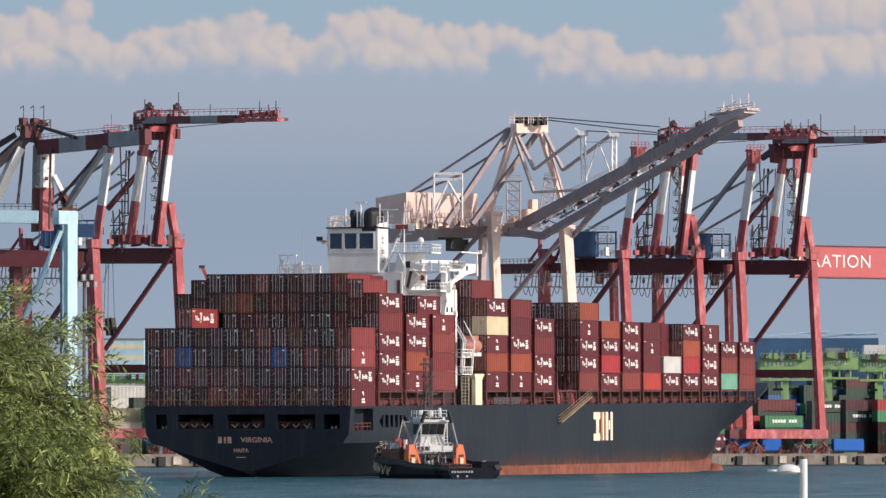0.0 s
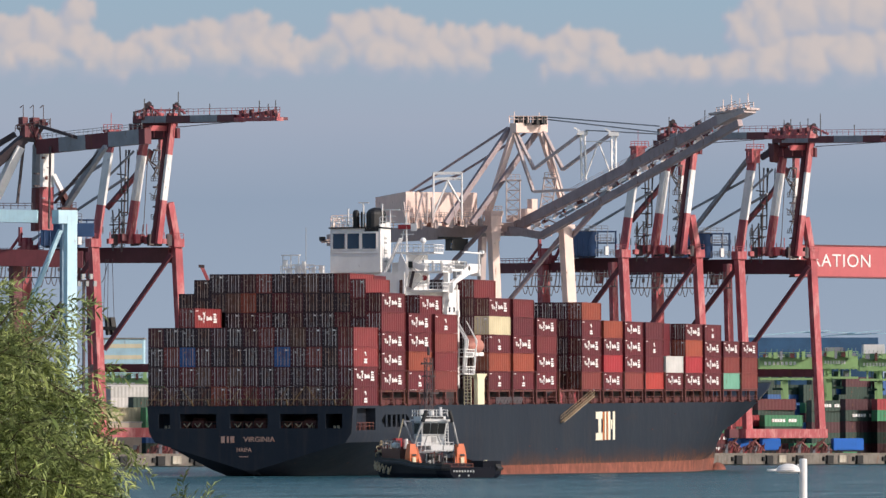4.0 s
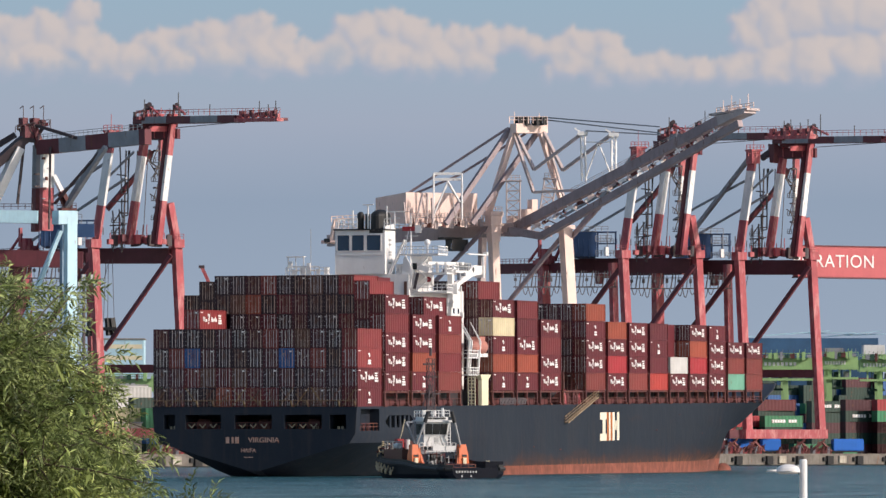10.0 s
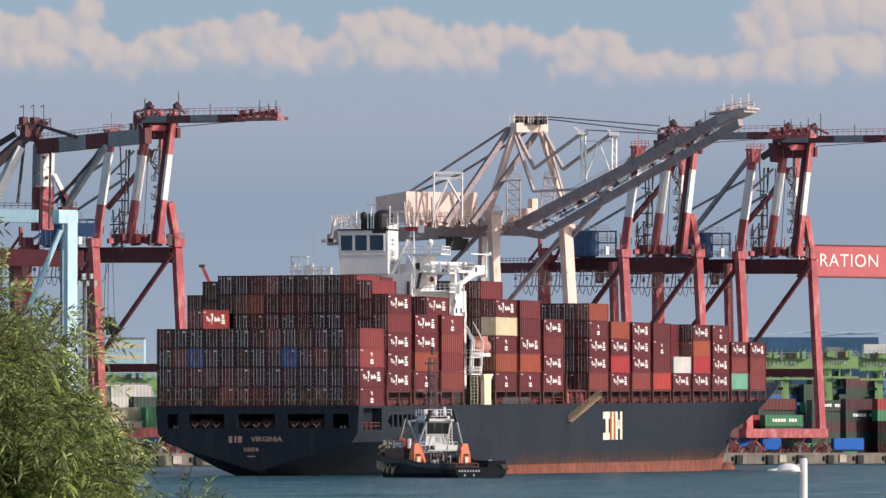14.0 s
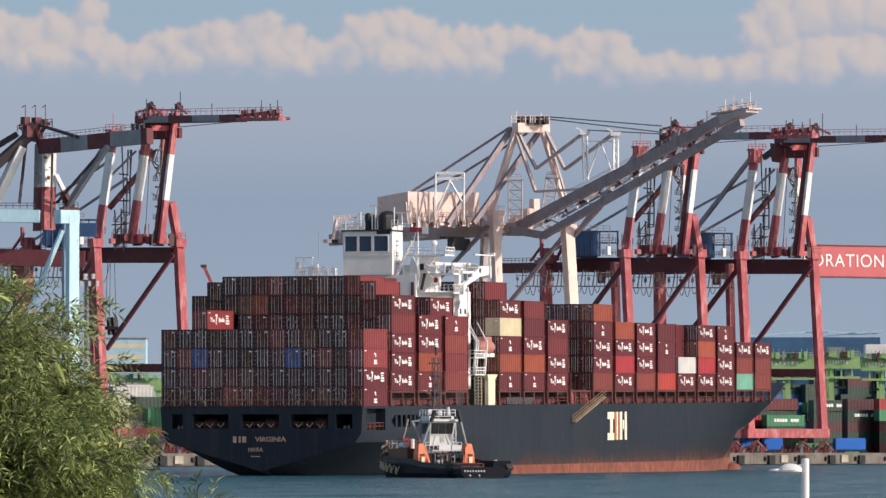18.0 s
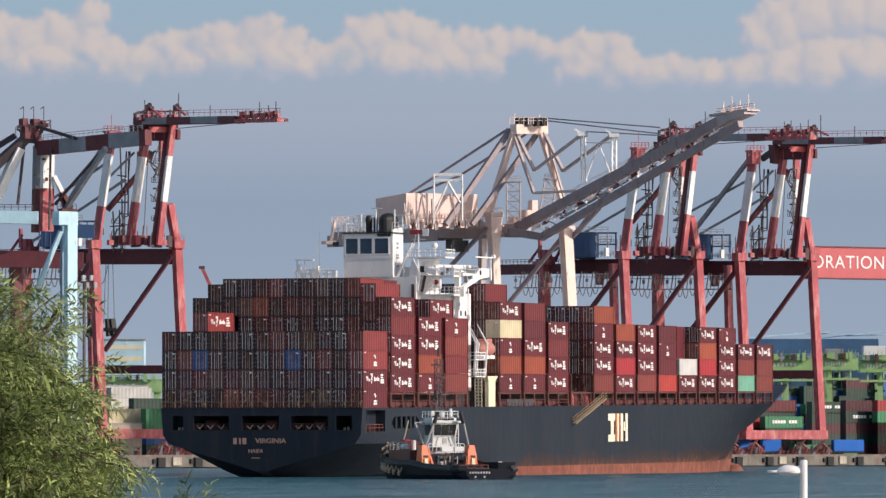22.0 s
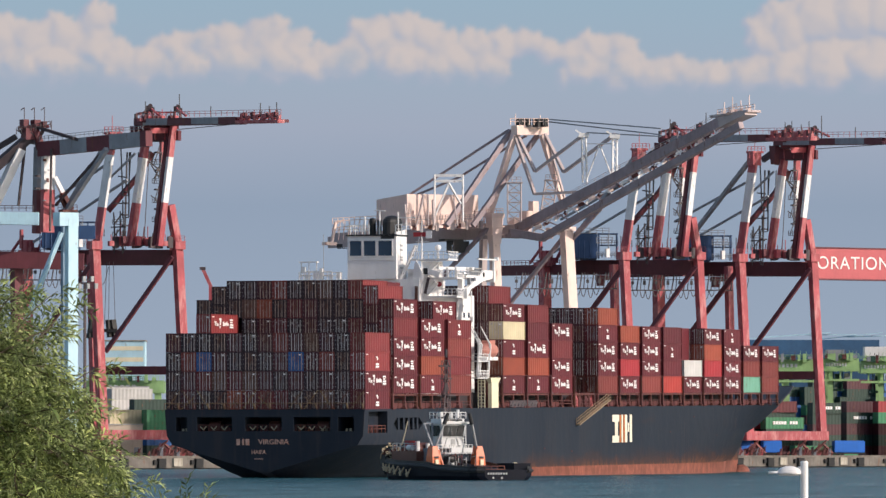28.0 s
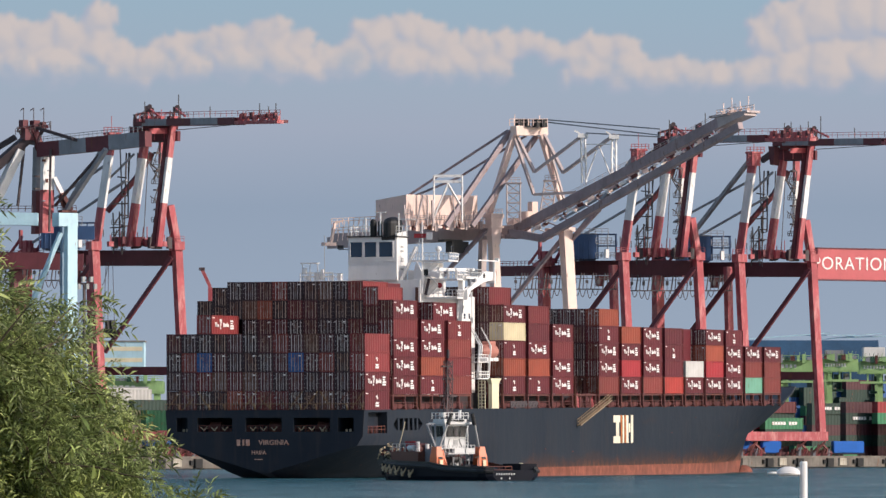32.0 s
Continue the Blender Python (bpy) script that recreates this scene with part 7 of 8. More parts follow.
    for i in range(1, 9):
        p = Vector((16.5, 0.5, 4.2)).lerp(Vector((16.0, -1.5, 8.4)), i / 8) + Vector((0, 0, -1.6 * math.sin(math.pi * i / 8)))
        tube(bm, prev, p, 0.09, n=6)
        prev = p
    part("tow_line", bm, ROPE, t, "slack pale tow line")
    return t


tug = tug_boat()


# ---- street lamp on the promenade ----
def street_lamp():
    l = root("street_lamp", pose(6.13, 104, 0.9), "white street lamp with a rounded side head", "street lamp")
    made("pole", WHITE, l, "", (tube, (0, 0, 0), (0, 0, 3.1), 0.07, 0.065, 16))
    made("pole_cap", WHITE, l, "", (tube, (0, 0, 3.09), (0, 0, 3.12), 0.068, 0.05, 16))
    bm = bmesh.new()
    bmesh.ops.create_uvsphere(bm, u_segments=24, v_segments=14, radius=1, matrix=Matrix.Translation((-0.25, 0, 2.925)) @ Matrix.Diagonal((0.21, 0.11, 0.11, 1)))
    bmesh.ops.bisect_plane(bm, geom=bm.verts[:] + bm.edges[:] + bm.faces[:], plane_co=(0, 0, 2.925), plane_no=(0, 0, -1), clear_outer=True)
    span(bm, (-0.45, -0.09, 2.895), (-0.06, 0.09, 2.925))
    box(bm, (-0.52, 0, 2.925), (0.18, 0.09, 0.04))
    for p in bm.faces:
        p.smooth = True
    part("lamp_head", bm, WHITE, l, "white rounded lamp head")
    made("diffuser", GALV, l, "", (span, (-0.42, -0.075, 2.87), (-0.09, 0.075, 2.895)))
    made("arm", WHITE, l, "", (beam, (-0.1, 0, 2.98), (0, 0, 2.98), 0.07, 0.09))


street_lamp()


# ---- container yard behind the quay ----
YAW = 35.0


def yard_box(x, d, z, color, yaw=YAW, bars=False, tag=""):
    ob = part("container", BOXES[color], None, None, "", Matrix.Translation((x, d, z)) @ Matrix.Rotation(radians(yaw), 4, "Z"))
    tagged(ob, {"green": "green steel shipping container in the yard", "pine": "dark green steel shipping container in the yard", "maroon": "maroon steel shipping container in the yard",
                "bright": "red steel shipping container in the yard", "brown": "brown steel shipping container in the yard", "blue": "blue steel shipping container in the yard",
                "white": "white steel shipping container in the yard", "cream": "cream steel shipping container in the yard"}.get(color, "dark steel shipping container in the yard"), "container", "yard containers")
    if tag:
        bm = bmesh.new()
        for k in range(9):
            if k != 5:
                span(bm, (2.2 + k * 0.9, -0.03, 1.1), (2.9 + k * 0.9, 0.03, 1.9))
        part("lettering_bar", bm, WHITE, ob, "white block lettering shapes")
    return ob


def yard():
    rng = random.Random(11)
    cols = ["pine", "maroon", "dark", "pine", "wine", "dark", "pine", "black", "green", "blue"]
    # rows of stacks by depth
    for d, x0, x1, tiers in ((1665, 60, 140, 4), (1722, 50, 160, 5), (1790, 64, 170, 7), (1850, 70, 170, 8)):
        x = x0
        while x < x1:
            for t in range(tiers - (rng.random() < 0.3)):
                yard_box(x, d + (x - x0) * 0.3, QUAY_Z + t * 2.9, rng.choice(cols if t < 5 else ["pine", "blue", "pine", "maroon", "dark", "pine"]), tag="e" if rng.random() < 0.2 else "")
            x += 10.6
    for x, d, tier, c, tg in ((91.0, 1583, 1, "green", ""), (98.6, 1590, 1, "green", ""), (83.56, 1585, 4, "green", "e"), (75.24, 1585, 4, "bright", ""), (105.4, 1600, 4, "pine", "e"), (113.64, 1600, 4, "green", ""), (113.64, 1600, 5, "bright", ""), (82.8, 1590, 3, "brown", ""), (105.66, 1604, 5, "dark", ""), (106.0, 1609, 3, "black", ""), (99.58, 1650, 5, "pine", "e"), (82.58, 1600, 5, "maroon", "")):
        z = QUAY_Z + (tier - 1) * 2.9
        half = (x, tier) in ((83.56, 4), (75.24, 4))
        for t in range(tier - 1 - half):
            yard_box(x, d + 0.2, QUAY_Z + t * 2.9, "pine" if t % 2 else "dark")
        if half:  # a half-height open box under the top one
            z -= 1.4
            bm = bmesh.new()
            span(bm, (0, 0, 0), (BOX_L, BOX_W, 1.35))
            for k in range(14):
                beam(bm, (0.4 + k * (BOX_L - 0.8) / 13, -0.03, 0.1), (0.4 + k * (BOX_L - 0.8) / 13, -0.03, 1.25), 0.3, 0.06)
            ob = part("half_height_container", bm, BOXMAT["pine"], None, "", Matrix.Translation((x, d + 0.1, z - 1.38 + 0.02)) @ Matrix.Rotation(radians(YAW), 4, "Z"))
            tagged(ob, "dark green half-height open container", "container", "yard containers")
        yard_box(x, d, z, c, 33, tag=tg)
    # left side of the yard
    for x, d, tier, c in ((-81.15, 1500, 4, "cream"), (-72.04, 1500, 4, "green"), (-80.97, 1520, 3, "dark"), (-77.08, 1540, 5, "pine"), (-83.82, 1560, 6, "white"), (-90.99, 1560, 5, "dark"), (-98.17, 1560, 5, "maroon"), (-74.92, 1560, 5, "pine"), (-61.2, 1506, 4, "white")):
        for t in range(tier):
            yard_box(x, d + t * 0.05, QUAY_Z + t * 2.9, c if t >= tier - 2 else rng.choice(cols))
    # pale sheds between the stacks
    for x, d, w, z, mt, lb in ((-80.06, 1475, 8.6, 7.8, paint("pale_wall", (0.52, 0.43, 0.34), 0.8, dirt=0.3), "pale beige box shed with a plain wall"), (-89.62, 1640, 12.0, 18.6, CWHITE, "white plant hall with a flat roof")):
        b = root("shed", Matrix.Translation((x, d, QUAY_Z)) @ Matrix.Rotation(radians(20), 4, "Z"), lb, "shed")
        made("wall", mt, b, "", (span, (0, 0, 0), (w, 5, z)))
        made("roof", GALV, b, "", (span, (-0.2, -0.2, z), (w + 0.2, 5.2, z + 0.25)))
        made("door", CGREY, b, "", (span, (w * 0.75, -0.05, 0), (w * 0.9, 0.02, 2.4)))
    # blue covered trucks by the quay
    for x, d, l in ((82.57, 1580, 5.0), (101.39, 1588, 8.2), (74.33, 1578, 6.0)):
        t = root("covered_truck", Matrix.Translation((x, d, QUAY_Z)) @ Matrix.Rotation(radians(12), 4, "Z"), "truck trailer under a bright blue cover", "truck", "covered trucks")
        bm = bmesh.new()
        span(bm, (0, 0, 1.1), (l, 2.5, 4.2))
        bmesh.ops.bevel(bm, geom=bm.edges[:], offset=0.18, segments=2, affect="EDGES")
        part("cover", bm, TARP, t)
        made("chassis", DARK, t, "", (span, (-0.2, 0.3, 0.75), (l + 0.2, 2.2, 1.1)))
        for x in (1.0, 2.2, l - 1.2):
            made("wheel", RUBBER, t, "", (tube, (x, 0.1, 0.5), (x, 0.6, 0.5), 0.5, 0.5, 14))
    # green yard gantries
    for x0, w, z, d, lg in ((87.69, 15.39, 26.69, 1690, (7.0,)), (105.42, 10.01, 27.15, 1700, (1.9,)), (117.26, 11.87, 26.81, 1720, (5.5,)), (-99.16, 22.21, 21.05, 1700, (12.5, 20.3))):
        g = root("yard_gantry", Matrix.Translation((x0, d, QUAY_Z)), "lime green rubber-tyred yard gantry crane", "crane", "yard gantries")
        made("girder", LIME, g, "", (span, (0, 0, z - 3.6), (w, 2.0, z)))
        made("girder", LIME, g, "", (span, (0, 9, z - 3.4), (w, 11, z - 0.2)))
        bm = bmesh.new()
        rail(bm, (0, -0.3, z), (w, -0.3, z), 1.2, 1.5, 0.07)
        rail(bm, (0, -0.8, z - 3.8), (w, -0.8, z - 3.8), 1.0, 1.2, 0.07)
        part("girder_rail", bm, LIME, g)
        for n in range(8):
            made("lettering_bar", WHITE, g, "", (span, (w * 0.08 + n * w * 0.075, -0.06, z - 2.2), (w * 0.08 + (n + 0.62) * w * 0.075, 0.02, z - 1.25)))
        for x in lg:
            for y in (1, 10):
                made("leg", LIME, g, "", (beam, (x, y, z - 3.4), (x + 0.6, y, 1.2), 1.5, 1.2))
            made("leg_sill", LIME, g, "", (span, (x - 1, 0, 0.9), (x + 1.4, 11, 2.0)))
            for y in (1, 10):
                made("wheel", RUBBER, g, "", (tube, (x - 0.4, y, 0.8), (x + 0.8, y, 0.8), 0.8, 0.8, 14))
        made("trolley", (CWHITE, CGREY)[d == 1700], g, "", (span, (w * 0.1, 1, z), (w * 0.6, 9, z + ((2.4 if d == 1700 else 3.9) if d > 1695 and x0 > 0 else 0.8))))
        made("trolley_rail", DGREEN, g, "", (rail, (w * 0.1, 0.9, z), (w * 0.75, 0.9, z), 1.1, 1.1, 0.06))
        made("hoist_frame", DGREEN, g, "dark green hoist frame under the trolley", (span, (w * 0.25, 2, z - 9.0), (w * 0.6, 8, z - 8.4)), (beam, (w * 0.3, 3, z - 8.6), (w * 0.3, 3, z - 3.4), 0.3), (beam, (w * 0.55, 3, z - 8.6), (w * 0.55, 3, z - 3.4), 0.3), (span, (w * 0.35, 3, z - 6.5), (w * 0.5, 6, z - 4.2)))
        for n in range(9):
            o = Vector((w * (0.08 + 0.1 * n), 4, z - 0.2))
            made("trolley_gear", (RUST, LIME, DGREEN, LIME, CGREY)[(n * 3 + int(w)) % 5], g, "", (box, o + Vector((0, -5, 0.6)), (0.7 + 0.25 * (n % 3), 1.0, 0.8 + 0.5 * (n * 5 % 4))), (beam, o + Vector((0, -5, -0.2)), o + Vector((0.5, -5, 2.4)), 0.12))
            if n % 3 == 1:
                made("girder_post", LIME, g, "", (beam, o + Vector((0, -4, -6.2)), o + Vector((0, -4, -3.2)), 0.45))
        made("lower_beam", LIME, g, "", (span, (0, -0.4, z - 6.3), (w, 0.6, z - 5.7)))
        made("cabin", CGREY, g, "", (span, (w * 0.6, 2, z - 6.2), (w * 0.75, 4, z - 4.0)))
    # blue warehouse
    h = root("warehouse", Matrix.Translation((96.52, 1950, QUAY_Z)), "long warehouse with a dark blue metal roof", "warehouse")
    w, z1, z0 = 41.98, 36.81, 29.27
    made("wall", ROOFBLUE, h, "", (span, (0, 0, 0), (w, 60, z0)))
    bm = bmesh.new()
    v = [bm.verts.new(p) for p in ((-0.5, -0.5, z0), (w + 0.5, -0.5, z0), (w + 0.5, 3, z1), (-0.5, 3, z1), (-0.5, 60, z0), (w + 0.5, 60, z0))]
    for f in ((0, 1, 2, 3), (3, 2, 5, 4), (0, 3, 4), (1, 5, 2), (0, 4, 5, 1)):
        bm.faces.new([v[i] for i in f])
    bmesh.ops.recalc_face_normals(bm, faces=bm.faces)
    part("roof", bm, ROOFBLUE, h, "dark blue metal roof")
    for n in range(24):
        made("roof_seam", ROOFBLUE, h, "", (beam, (n * w / 23, -0.45, z0 + 0.05), (n * w / 23, 3.0, z1 + 0.06), 0.07))
    for n in range(5):
        made("ridge_vent", LBLUE, h, "", (beam, (-1 + n * w / 5, 6 + n, z1 + 0.3 + (n % 3) * 0.7), (w * 0.45 + n * w / 5, 6 + n, z1 + 1.7 + (n % 2) * 0.7), 0.8, 0.3))
    # other buildings and far things
    for x0, w, z, d, mt, lb in ((-126.54, 15.24, 42.48, 2300, LBLUE, "pale green office block with stripes"),):
        b = root("building", Matrix.Translation((x0, d, QUAY_Z)), lb, "building")
        made("wall", mt, b, "", (span, (0, 0, 0), (w, 14, z)))
        made("roof", CONCRETE, b, "", (span, (-0.3, -0.3, z), (w + 0.3, 14.3, z + 0.5)))
        for f in range(3):
            made("window_band", CREAM, b, "", (span, (0.6, -0.06, z - 3.4 - f * 4.2), (w - 0.6, 0.02, z - 1.8 - f * 4.2)))
    # jib behind the stern
    j = root("small_jib_crane", Matrix.Translation((-56.1, 1480, 4.2)), "small red jib crane", "crane")
    made("mast", CRED, j, "", (beam, (0.4, 0, -1.7), (0.4, 0, 39.5), 1.0))
    made("jib", CRED, j, "", (beam, (0.4, 0, 39.5), (-1.6, 0, 43.8), 0.8))
    made("jib_head", CDARK, j, "", (box, (-1.6, 0, 43.8), (1.4, 1.0, 0.7)))


yard()


def far_trees():
    rng = random.Random(3)
    verts, faces = [], []
    for n in range(900):
        x = rng.choice((rng.uniform(-260, -170), rng.uniform(60, 300)))
        h = 2.5 + max(0, 14 + 7 * math.sin(x * 0.11) + rng.uniform(-6, 3)) * rng.random() ** 0.5
        p = Vector((x, 2400 + rng.uniform(0, 30), h + 2.5))
        r = rng.uniform(1.2, 2.8)
        i = len(verts)
        for k in range(5):
            a = k * 1.257 + rng.random()
            verts.append(tuple(p + Vector((r * math.cos(a), rng.uniform(-1, 1), r * math.sin(a)))))
        faces.append((i, i + 1, i + 2, i + 3, i + 4))
    me = bpy.data.meshes.new("far_trees")
    me.from_pydata(verts, [], faces)
    me.materials.append(TREES)
    tagged(new("far_trees", me), "hazy green trees far behind the terminal", "trees", kind="stuff")


far_trees()


# ---- tree at the water's edge ----
def branch_mesh(seed, length=1.5):
    """A drooping bough with feathery compound leaves and seed pods; it grows along +x."""
    rng = random.Random(seed)
    verts, faces, mats = [], [], []

    def frond(p, d, l):
        """A feathery compound leaf: a thin rib with pairs of narrow pinnae."""
        up = Vector((rng.uniform(-0.7, 0.7), rng.uniform(-0.7, 0.7), 1)).normalized()
        side = d.cross(up).normalized()
        n = side.cross(d)
        for k in range(4):
            o = p + d * l * (0.25 + 0.25 * k) - Vector((0, 0, l * 0.03 * k * k))
            for sgn in (-1, 1):
                q = (d * 0.75 + side * sgn * rng.uniform(0.5, 0.9) + n * rng.uniform(-0.15, 0.35)).normalized()
                m, w = rng.uniform(0.038, 0.066), rng.uniform(0.0036, 0.0066)
                e = q.cross(n).normalized() * w
                tip = o + q * m - Vector((0, 0, m * 0.25))
                mid = o + q * m * 0.5 + n * 0.003
                i = len(verts)
                verts.extend([tuple(v) for v in (o, mid + e, tip, mid - e)])
                faces.append((i, i + 1, i + 2, i + 3))
                mats.append(0)

    def pod(p):
        """A flat hanging seed pod, slightly curved."""
        l, w = rng.uniform(0.09, 0.16), rng.uniform(0.006, 0.010)
        a = rng.uniform(0, 6.28)
        e = Vector((math.cos(a), math.sin(a), 0)) * w
        lean = Vector((rng.uniform(-0.35, 0.35), rng.uniform(-0.3, 0.3), -1)).normalized()
        i = len(verts)
        for k, f in enumerate((0.25, 1.0, 1.1, 0.2)):
            o = p + lean * l * k / 3 + Vector((0.008 * math.sin(k * 1.1), 0, 0))
            verts.extend([tuple(o + e * f), tuple(o - e * f)])
        for k in range(3):
            faces.append((i + 2 * k, i + 2 * k + 1, i + 2 * k + 3, i + 2 * k + 2))
            mats.append(2)

    def stem(p, q, r):
        d = (q - p).normalized()
        s = d.cross(Vector((0, 1, 0.1))).normalized() * r
        u = s.cross(d).normalized() * r
        i = len(verts)
        verts.extend([tuple(v) for v in (p + s, p + u, p - s, p - u, q + s * 0.7, q + u * 0.7, q - s * 0.7, q - u * 0.7)])
        for k in range(4):
            faces.append((i + k, i + (k + 1) % 4, i + 4 + (k + 1) % 4, i + 4 + k))
            mats.append(1)

    def twig(p, d, reach, depth):
        n = int(reach / 0.07)
        for i in range(n):
            d = (d + Vector((rng.uniform(-0.12, 0.12), rng.uniform(-0.12, 0.12), rng.uniform(-0.14, 0.04)))).normalized()
            q = p + d * 0.07
            stem(p, q, 0.007 * (1 - 0.7 * i / n) if depth else 0.016 * (1 - 0.6 * i / n))
            if depth or i > n * 0.25:
                for _ in range(3 if depth else 2):
                    ld = (d * 0.6 + Vector((rng.uniform(-0.9, 0.9), rng.uniform(-0.9, 0.9), rng.uniform(-0.8, 0.5)))).normalized()
                    frond(q, ld, rng.uniform(0.07, 0.12))
            if depth and rng.random() < 0.2:
                for _ in range(rng.randint(1, 3)):
                    pod(q + Vector((rng.uniform(-0.02, 0.02), rng.uniform(-0.02, 0.02), 0)))
            if depth == 0 and i > n * 0.1:
                td = (d * 0.8 + Vector((rng.uniform(-0.5, 0.5), rng.uniform(-0.9, 0.9), rng.uniform(-0.7, 0.7)))).normalized()
                twig(q, td, rng.uniform(0.25, 0.55) * min(1.0, length), 1)
            p = q

    twig(Vector((0, 0, 0)), Vector((1, 0, 0.25)).normalized(), length, 0)
    me = bpy.data.meshes.new("branch")
    me.from_pydata(verts, [], faces)
    me.materials.append(LEAF)
    me.materials.append(BARK)
    me.materials.append(POD)
    me.polygons.foreach_set("material_index", mats)
    return me


TREE_AT = Vector((-3.5, 30.0, 0.9))
tree = root("feathery_tree", Matrix.Translation(TREE_AT), "green tree with feathery leaves and hanging pods", "tree")
bmt = bmesh.new()
tube(bmt, (0, 0, 0), (0.1, 0, 1.4), 0.17, 0.13, 12)
tube(bmt, (0.1, 0, 1.4), (0.0, 0.1, 3.0), 0.13, 0.07, 12)
for q in ((0.9, 0.2, 2.7), (0.8, -0.3, 3.4), (-0.9, 0.1, 3.2), (0.2, 0.6, 3.6)):
    tube(bmt, (0.05, 0, 1.5), q, 0.08, 0.03, 8)
part("trunk", bmt, BARK, tree, "grey-brown bark")
BRANCH = [branch_mesh(s) for s in range(6)]
SHORT = [branch_mesh(s + 10, 0.62) for s in range(4)]
BRANCHES = []
brng = random.Random(21)
for n in range(150):
    h = 0.9 + 2.95 * (n + 0.5) / 150
    far = 0.08 + 0.36 * min(1.7, max(0, 4.0 - h))
    base = Vector((far - brng.random() ** 1.7 * 0.9, brng.uniform(-0.6, 0.6), h))
    ob = part("branch", SHORT[n % 4] if h > 3.1 else BRANCH[n % 6], None, tree, "", pose(*base, brng.uniform(-40, 40), brng.uniform(-28, 22) - (h - 2.9) * 8, brng.uniform(-50, 50)))
    BRANCHES.append((ob, base, ob.matrix_basis.to_euler(), brng.uniform(0, 6.28), brng.uniform(0.7, 1.3)))
# dense outer boughs that fill the crown's edge
for n in range(130):
    h = 2.9 + 1.0 * (n + 0.5) / 130
    edge = 1.98 - 0.78 * (h - 3.12) - (0.0 if n % 9 else -0.16)
    base = Vector((edge - 1.52 - brng.random() ** 1.5 * 0.45, brng.uniform(-0.5, 0.9), h))
    ob = part("branch", BRANCH[n % 6], None, tree, "", pose(*base, brng.uniform(-60, 60), brng.uniform(-12, 12), brng.uniform(-22, 22)))
    BRANCHES.append((ob, base, ob.matrix_basis.to_euler(), brng.uniform(0, 6.28), brng.uniform(0.6, 1.2)))
for n in range(70):
    base = Vector((brng.uniform(-0.9, -0.1), brng.uniform(0.3, 1.1), 0.9 + 2.7 * n / 70))
    ob = part("branch", BRANCH[n % 6], None, tree, "", pose(*base, brng.uniform(-40, 40), brng.uniform(-24, 22), brng.uniform(-35, 35)))
    BRANCHES.append((ob, base, ob.matrix_basis.to_euler(), brng.uniform(0, 6.28), brng.uniform(0.5, 0.9)))
# the thin upper crown
for n in range(60):
    base = Vector((brng.uniform(0.7, 1.25), brng.uniform(-0.4, 0.5), 3.3 + 0.5 * (n + 0.5) / 60))
    ob = part("branch", SHORT[n % 4], None, tree, "", pose(*base, brng.uniform(-50, 50), brng.uniform(-80, 10), brng.uniform(-60, 60)) @ Matrix.Translation((-0.3, 0, 0)))
    BRANCHES.append((ob, ob.matrix_basis.translation.copy(), ob.matrix_basis.to_euler(), brng.uniform(0, 6.28), brng.uniform(0.5, 0.9)))
# a low shoot that pokes up beside the crown
part("limb", mesh_of("limb", (lambda b: (tube(b, (0.1, 0, 1.2), (1.3, 0.05, 2.1), 0.05, 0.03, 8), tube(b, (1.3, 0.05, 2.1), (2.22, 0, 2.75), 0.03, 0.008, 8), b)[2])(bmesh.new()), BARK), None, tree)
for n, (x, tilt) in enumerate(((2.20, -62), (2.22, -80))):
    base = Vector((x, 0.02 * n, 2.73))
    ob = part("branch", branch_mesh(40 + n, 0.28), None, tree, "", pose(*base, 0, tilt, 20 * n))
    BRANCHES.append((ob, base, ob.matrix_basis.to_euler(), brng.uniform(0, 6.28), 0.4))


# ---- what moves ----
def between(rows, t):
    for (a, x), (b, y) in zip(rows, rows[1:]):
        if a <= t <= b:
            return x + (y - x) * (t - a) / (b - a)
    return rows[-1][1]


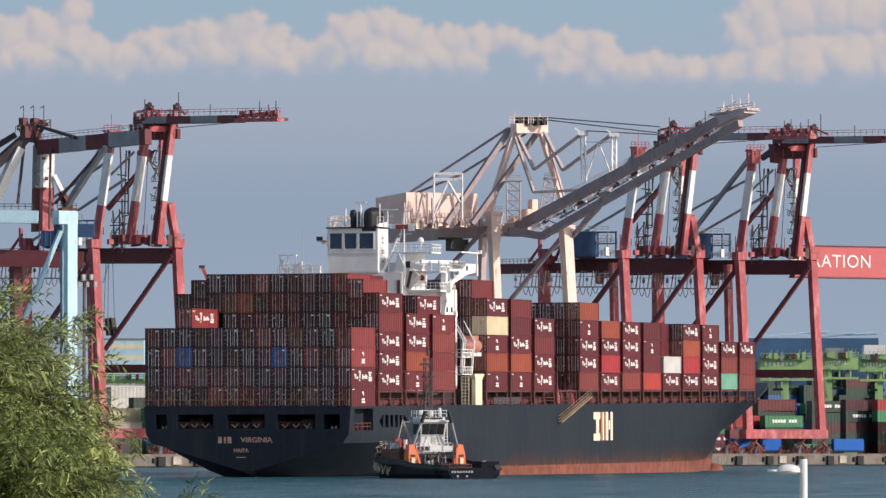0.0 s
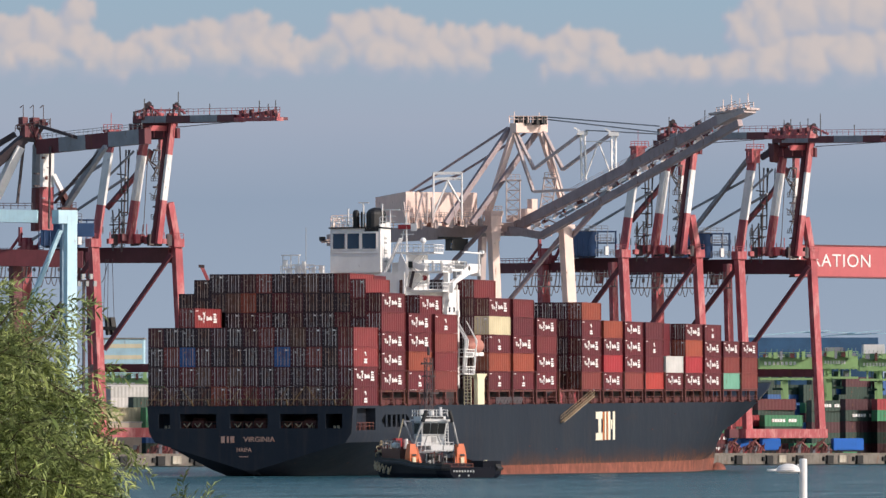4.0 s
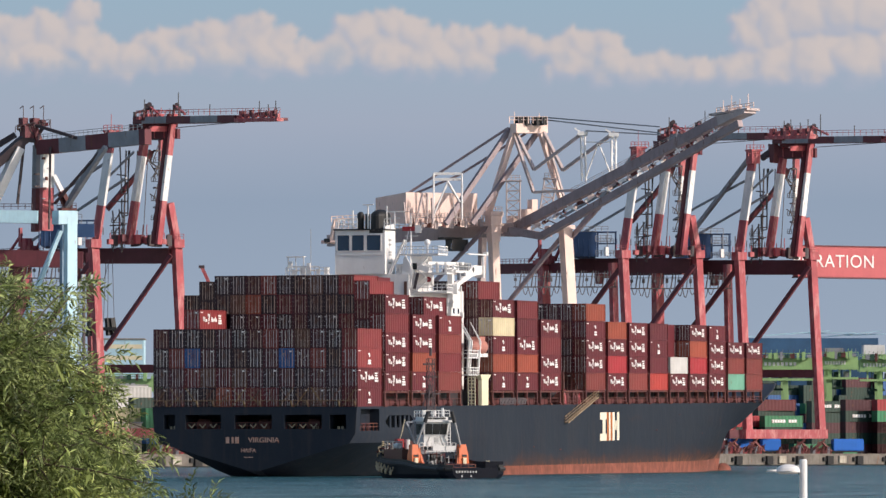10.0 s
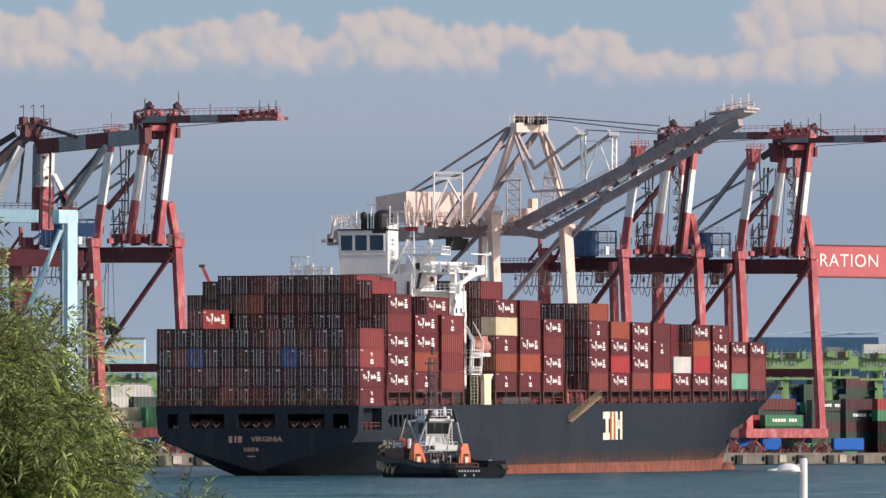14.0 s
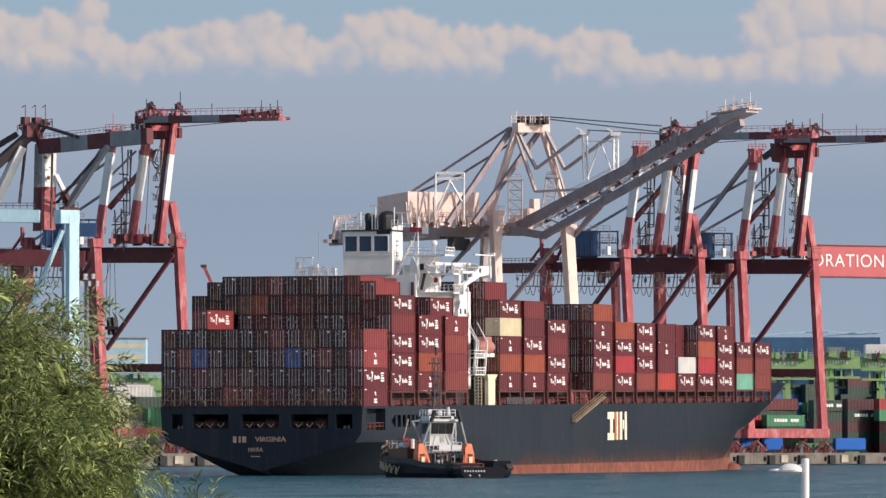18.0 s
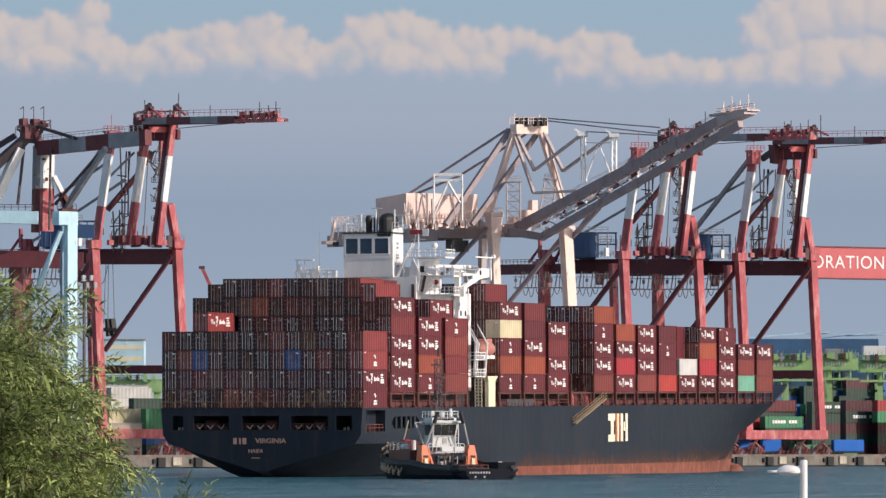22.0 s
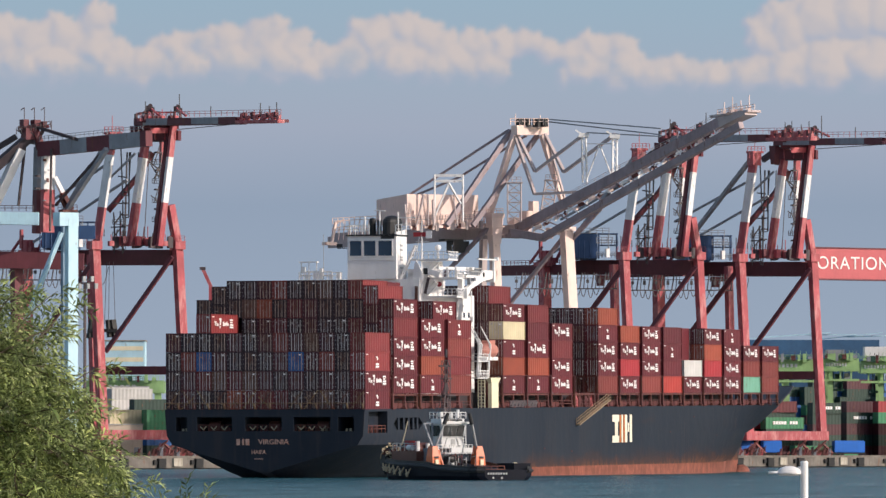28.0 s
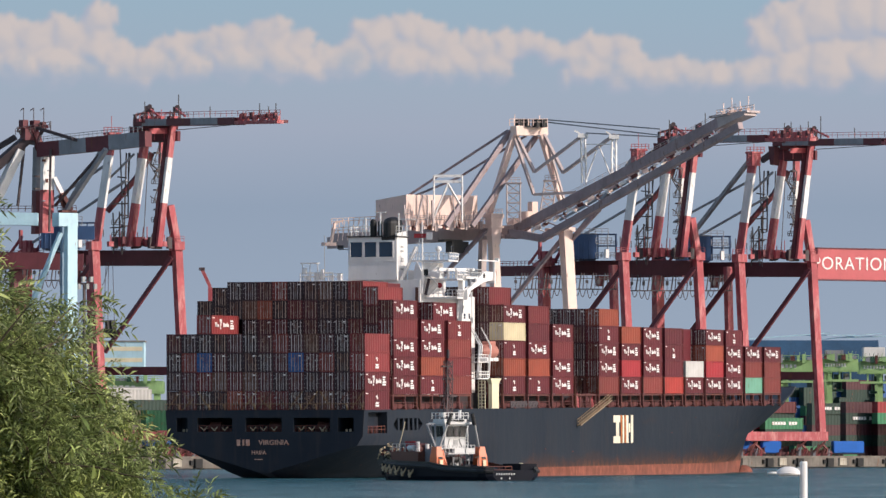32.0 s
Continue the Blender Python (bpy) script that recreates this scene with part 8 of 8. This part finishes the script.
def motions():
    ship_rows = [(0, -13.19, 903.2, 73.321), (4, -12.83, 906.51, 73.251), (8, -12.5, 910.08, 73.152), (12, -12.22, 913.85, 73.028), (16, -11.97, 917.74, 72.885),
                 (20, -11.78, 921.71, 72.726), (24, -11.65, 925.68, 72.556), (28, -11.57, 929.6, 72.379), (32, -11.56, 933.39, 72.199)]
    walk(ship, [(t, pose(x, y, 10.4, 0, -0.558, rz)) for t, x, y, rz in ship_rows])
    walk(backdrop, [(0, pose(0, 4400, 0)), (16, pose(9.0, 4400, -1.0)), (32, pose(18.0, 4400, -2.2))])
    tug_rows = [(0, -0.95, 108), (3, -0.82, 108.3), (6, -0.67, 108.4), (12, -0.37, 108.8), (16.5, -0.05, 109.6), (19, 0.21, 110.1), (22, 0.74, 111.3), (25, 1.37, 113.6), (28, 1.9, 116.6), (30, 2.25, 118.3), (32, 2.42, 119.8)]
    walk(tug, [(t, pose(x, 872, 0, 0, 0, rz + 4)) for t, x, rz in tug_rows])
    sx = SIGN.matrix_basis.translation.copy()
    turn = Vector((math.cos(radians(30)), math.sin(radians(30)), 0))
    walk(SIGN, [(t, Matrix.Translation(sx + turn * dx * 1.2) @ pose(0, 0, 0, 0, 0, 30)) for t, dx in ((0, 0.0), (6, 0.25), (12, 1.4), (19, 3.2), (23, 3.6), (28, 4.6), (32, 6.0))])
    # wind: how far the crown is pushed over the water, then each branch with a beat of its own
    gust = [(0, 0.0), (2, -0.2), (3.5, -0.05), (6, 0.4), (7, 0.5), (8, 0.5), (9, 0.85), (10, 0.6), (11, 0.4), (13, 0.45), (14.5, 0.4), (16.5, 0.3), (18, 0.5), (19, 0.4), (20, 0.25), (21, 0.1), (23, 0.05), (25, 0.05), (28, 0.0), (29, 0.0), (30, 0.2), (31, 0.6), (32, 0.8)]
    for ob, base, e, ph, k in BRANCHES:
        rows = []
        for i in range(65):
            t = i * 0.5
            g = (between(gust, t) + 0.12) * k * 0.7
            a = g * 7 + 3.0 * math.sin(2.1 * t + ph) + 1.5 * math.sin(4.3 * t + ph * 2.3)
            b = g * 4 + 3.0 * math.sin(1.7 * t + ph * 1.7)
            rows.append((t, Matrix.Translation(base + Vector((g * 0.24, 0, g * 0.04))) @ Euler((e.x, e.y - radians(a), e.z + radians(b))).to_matrix().to_4x4()))
        walk(ob, rows)


motions()
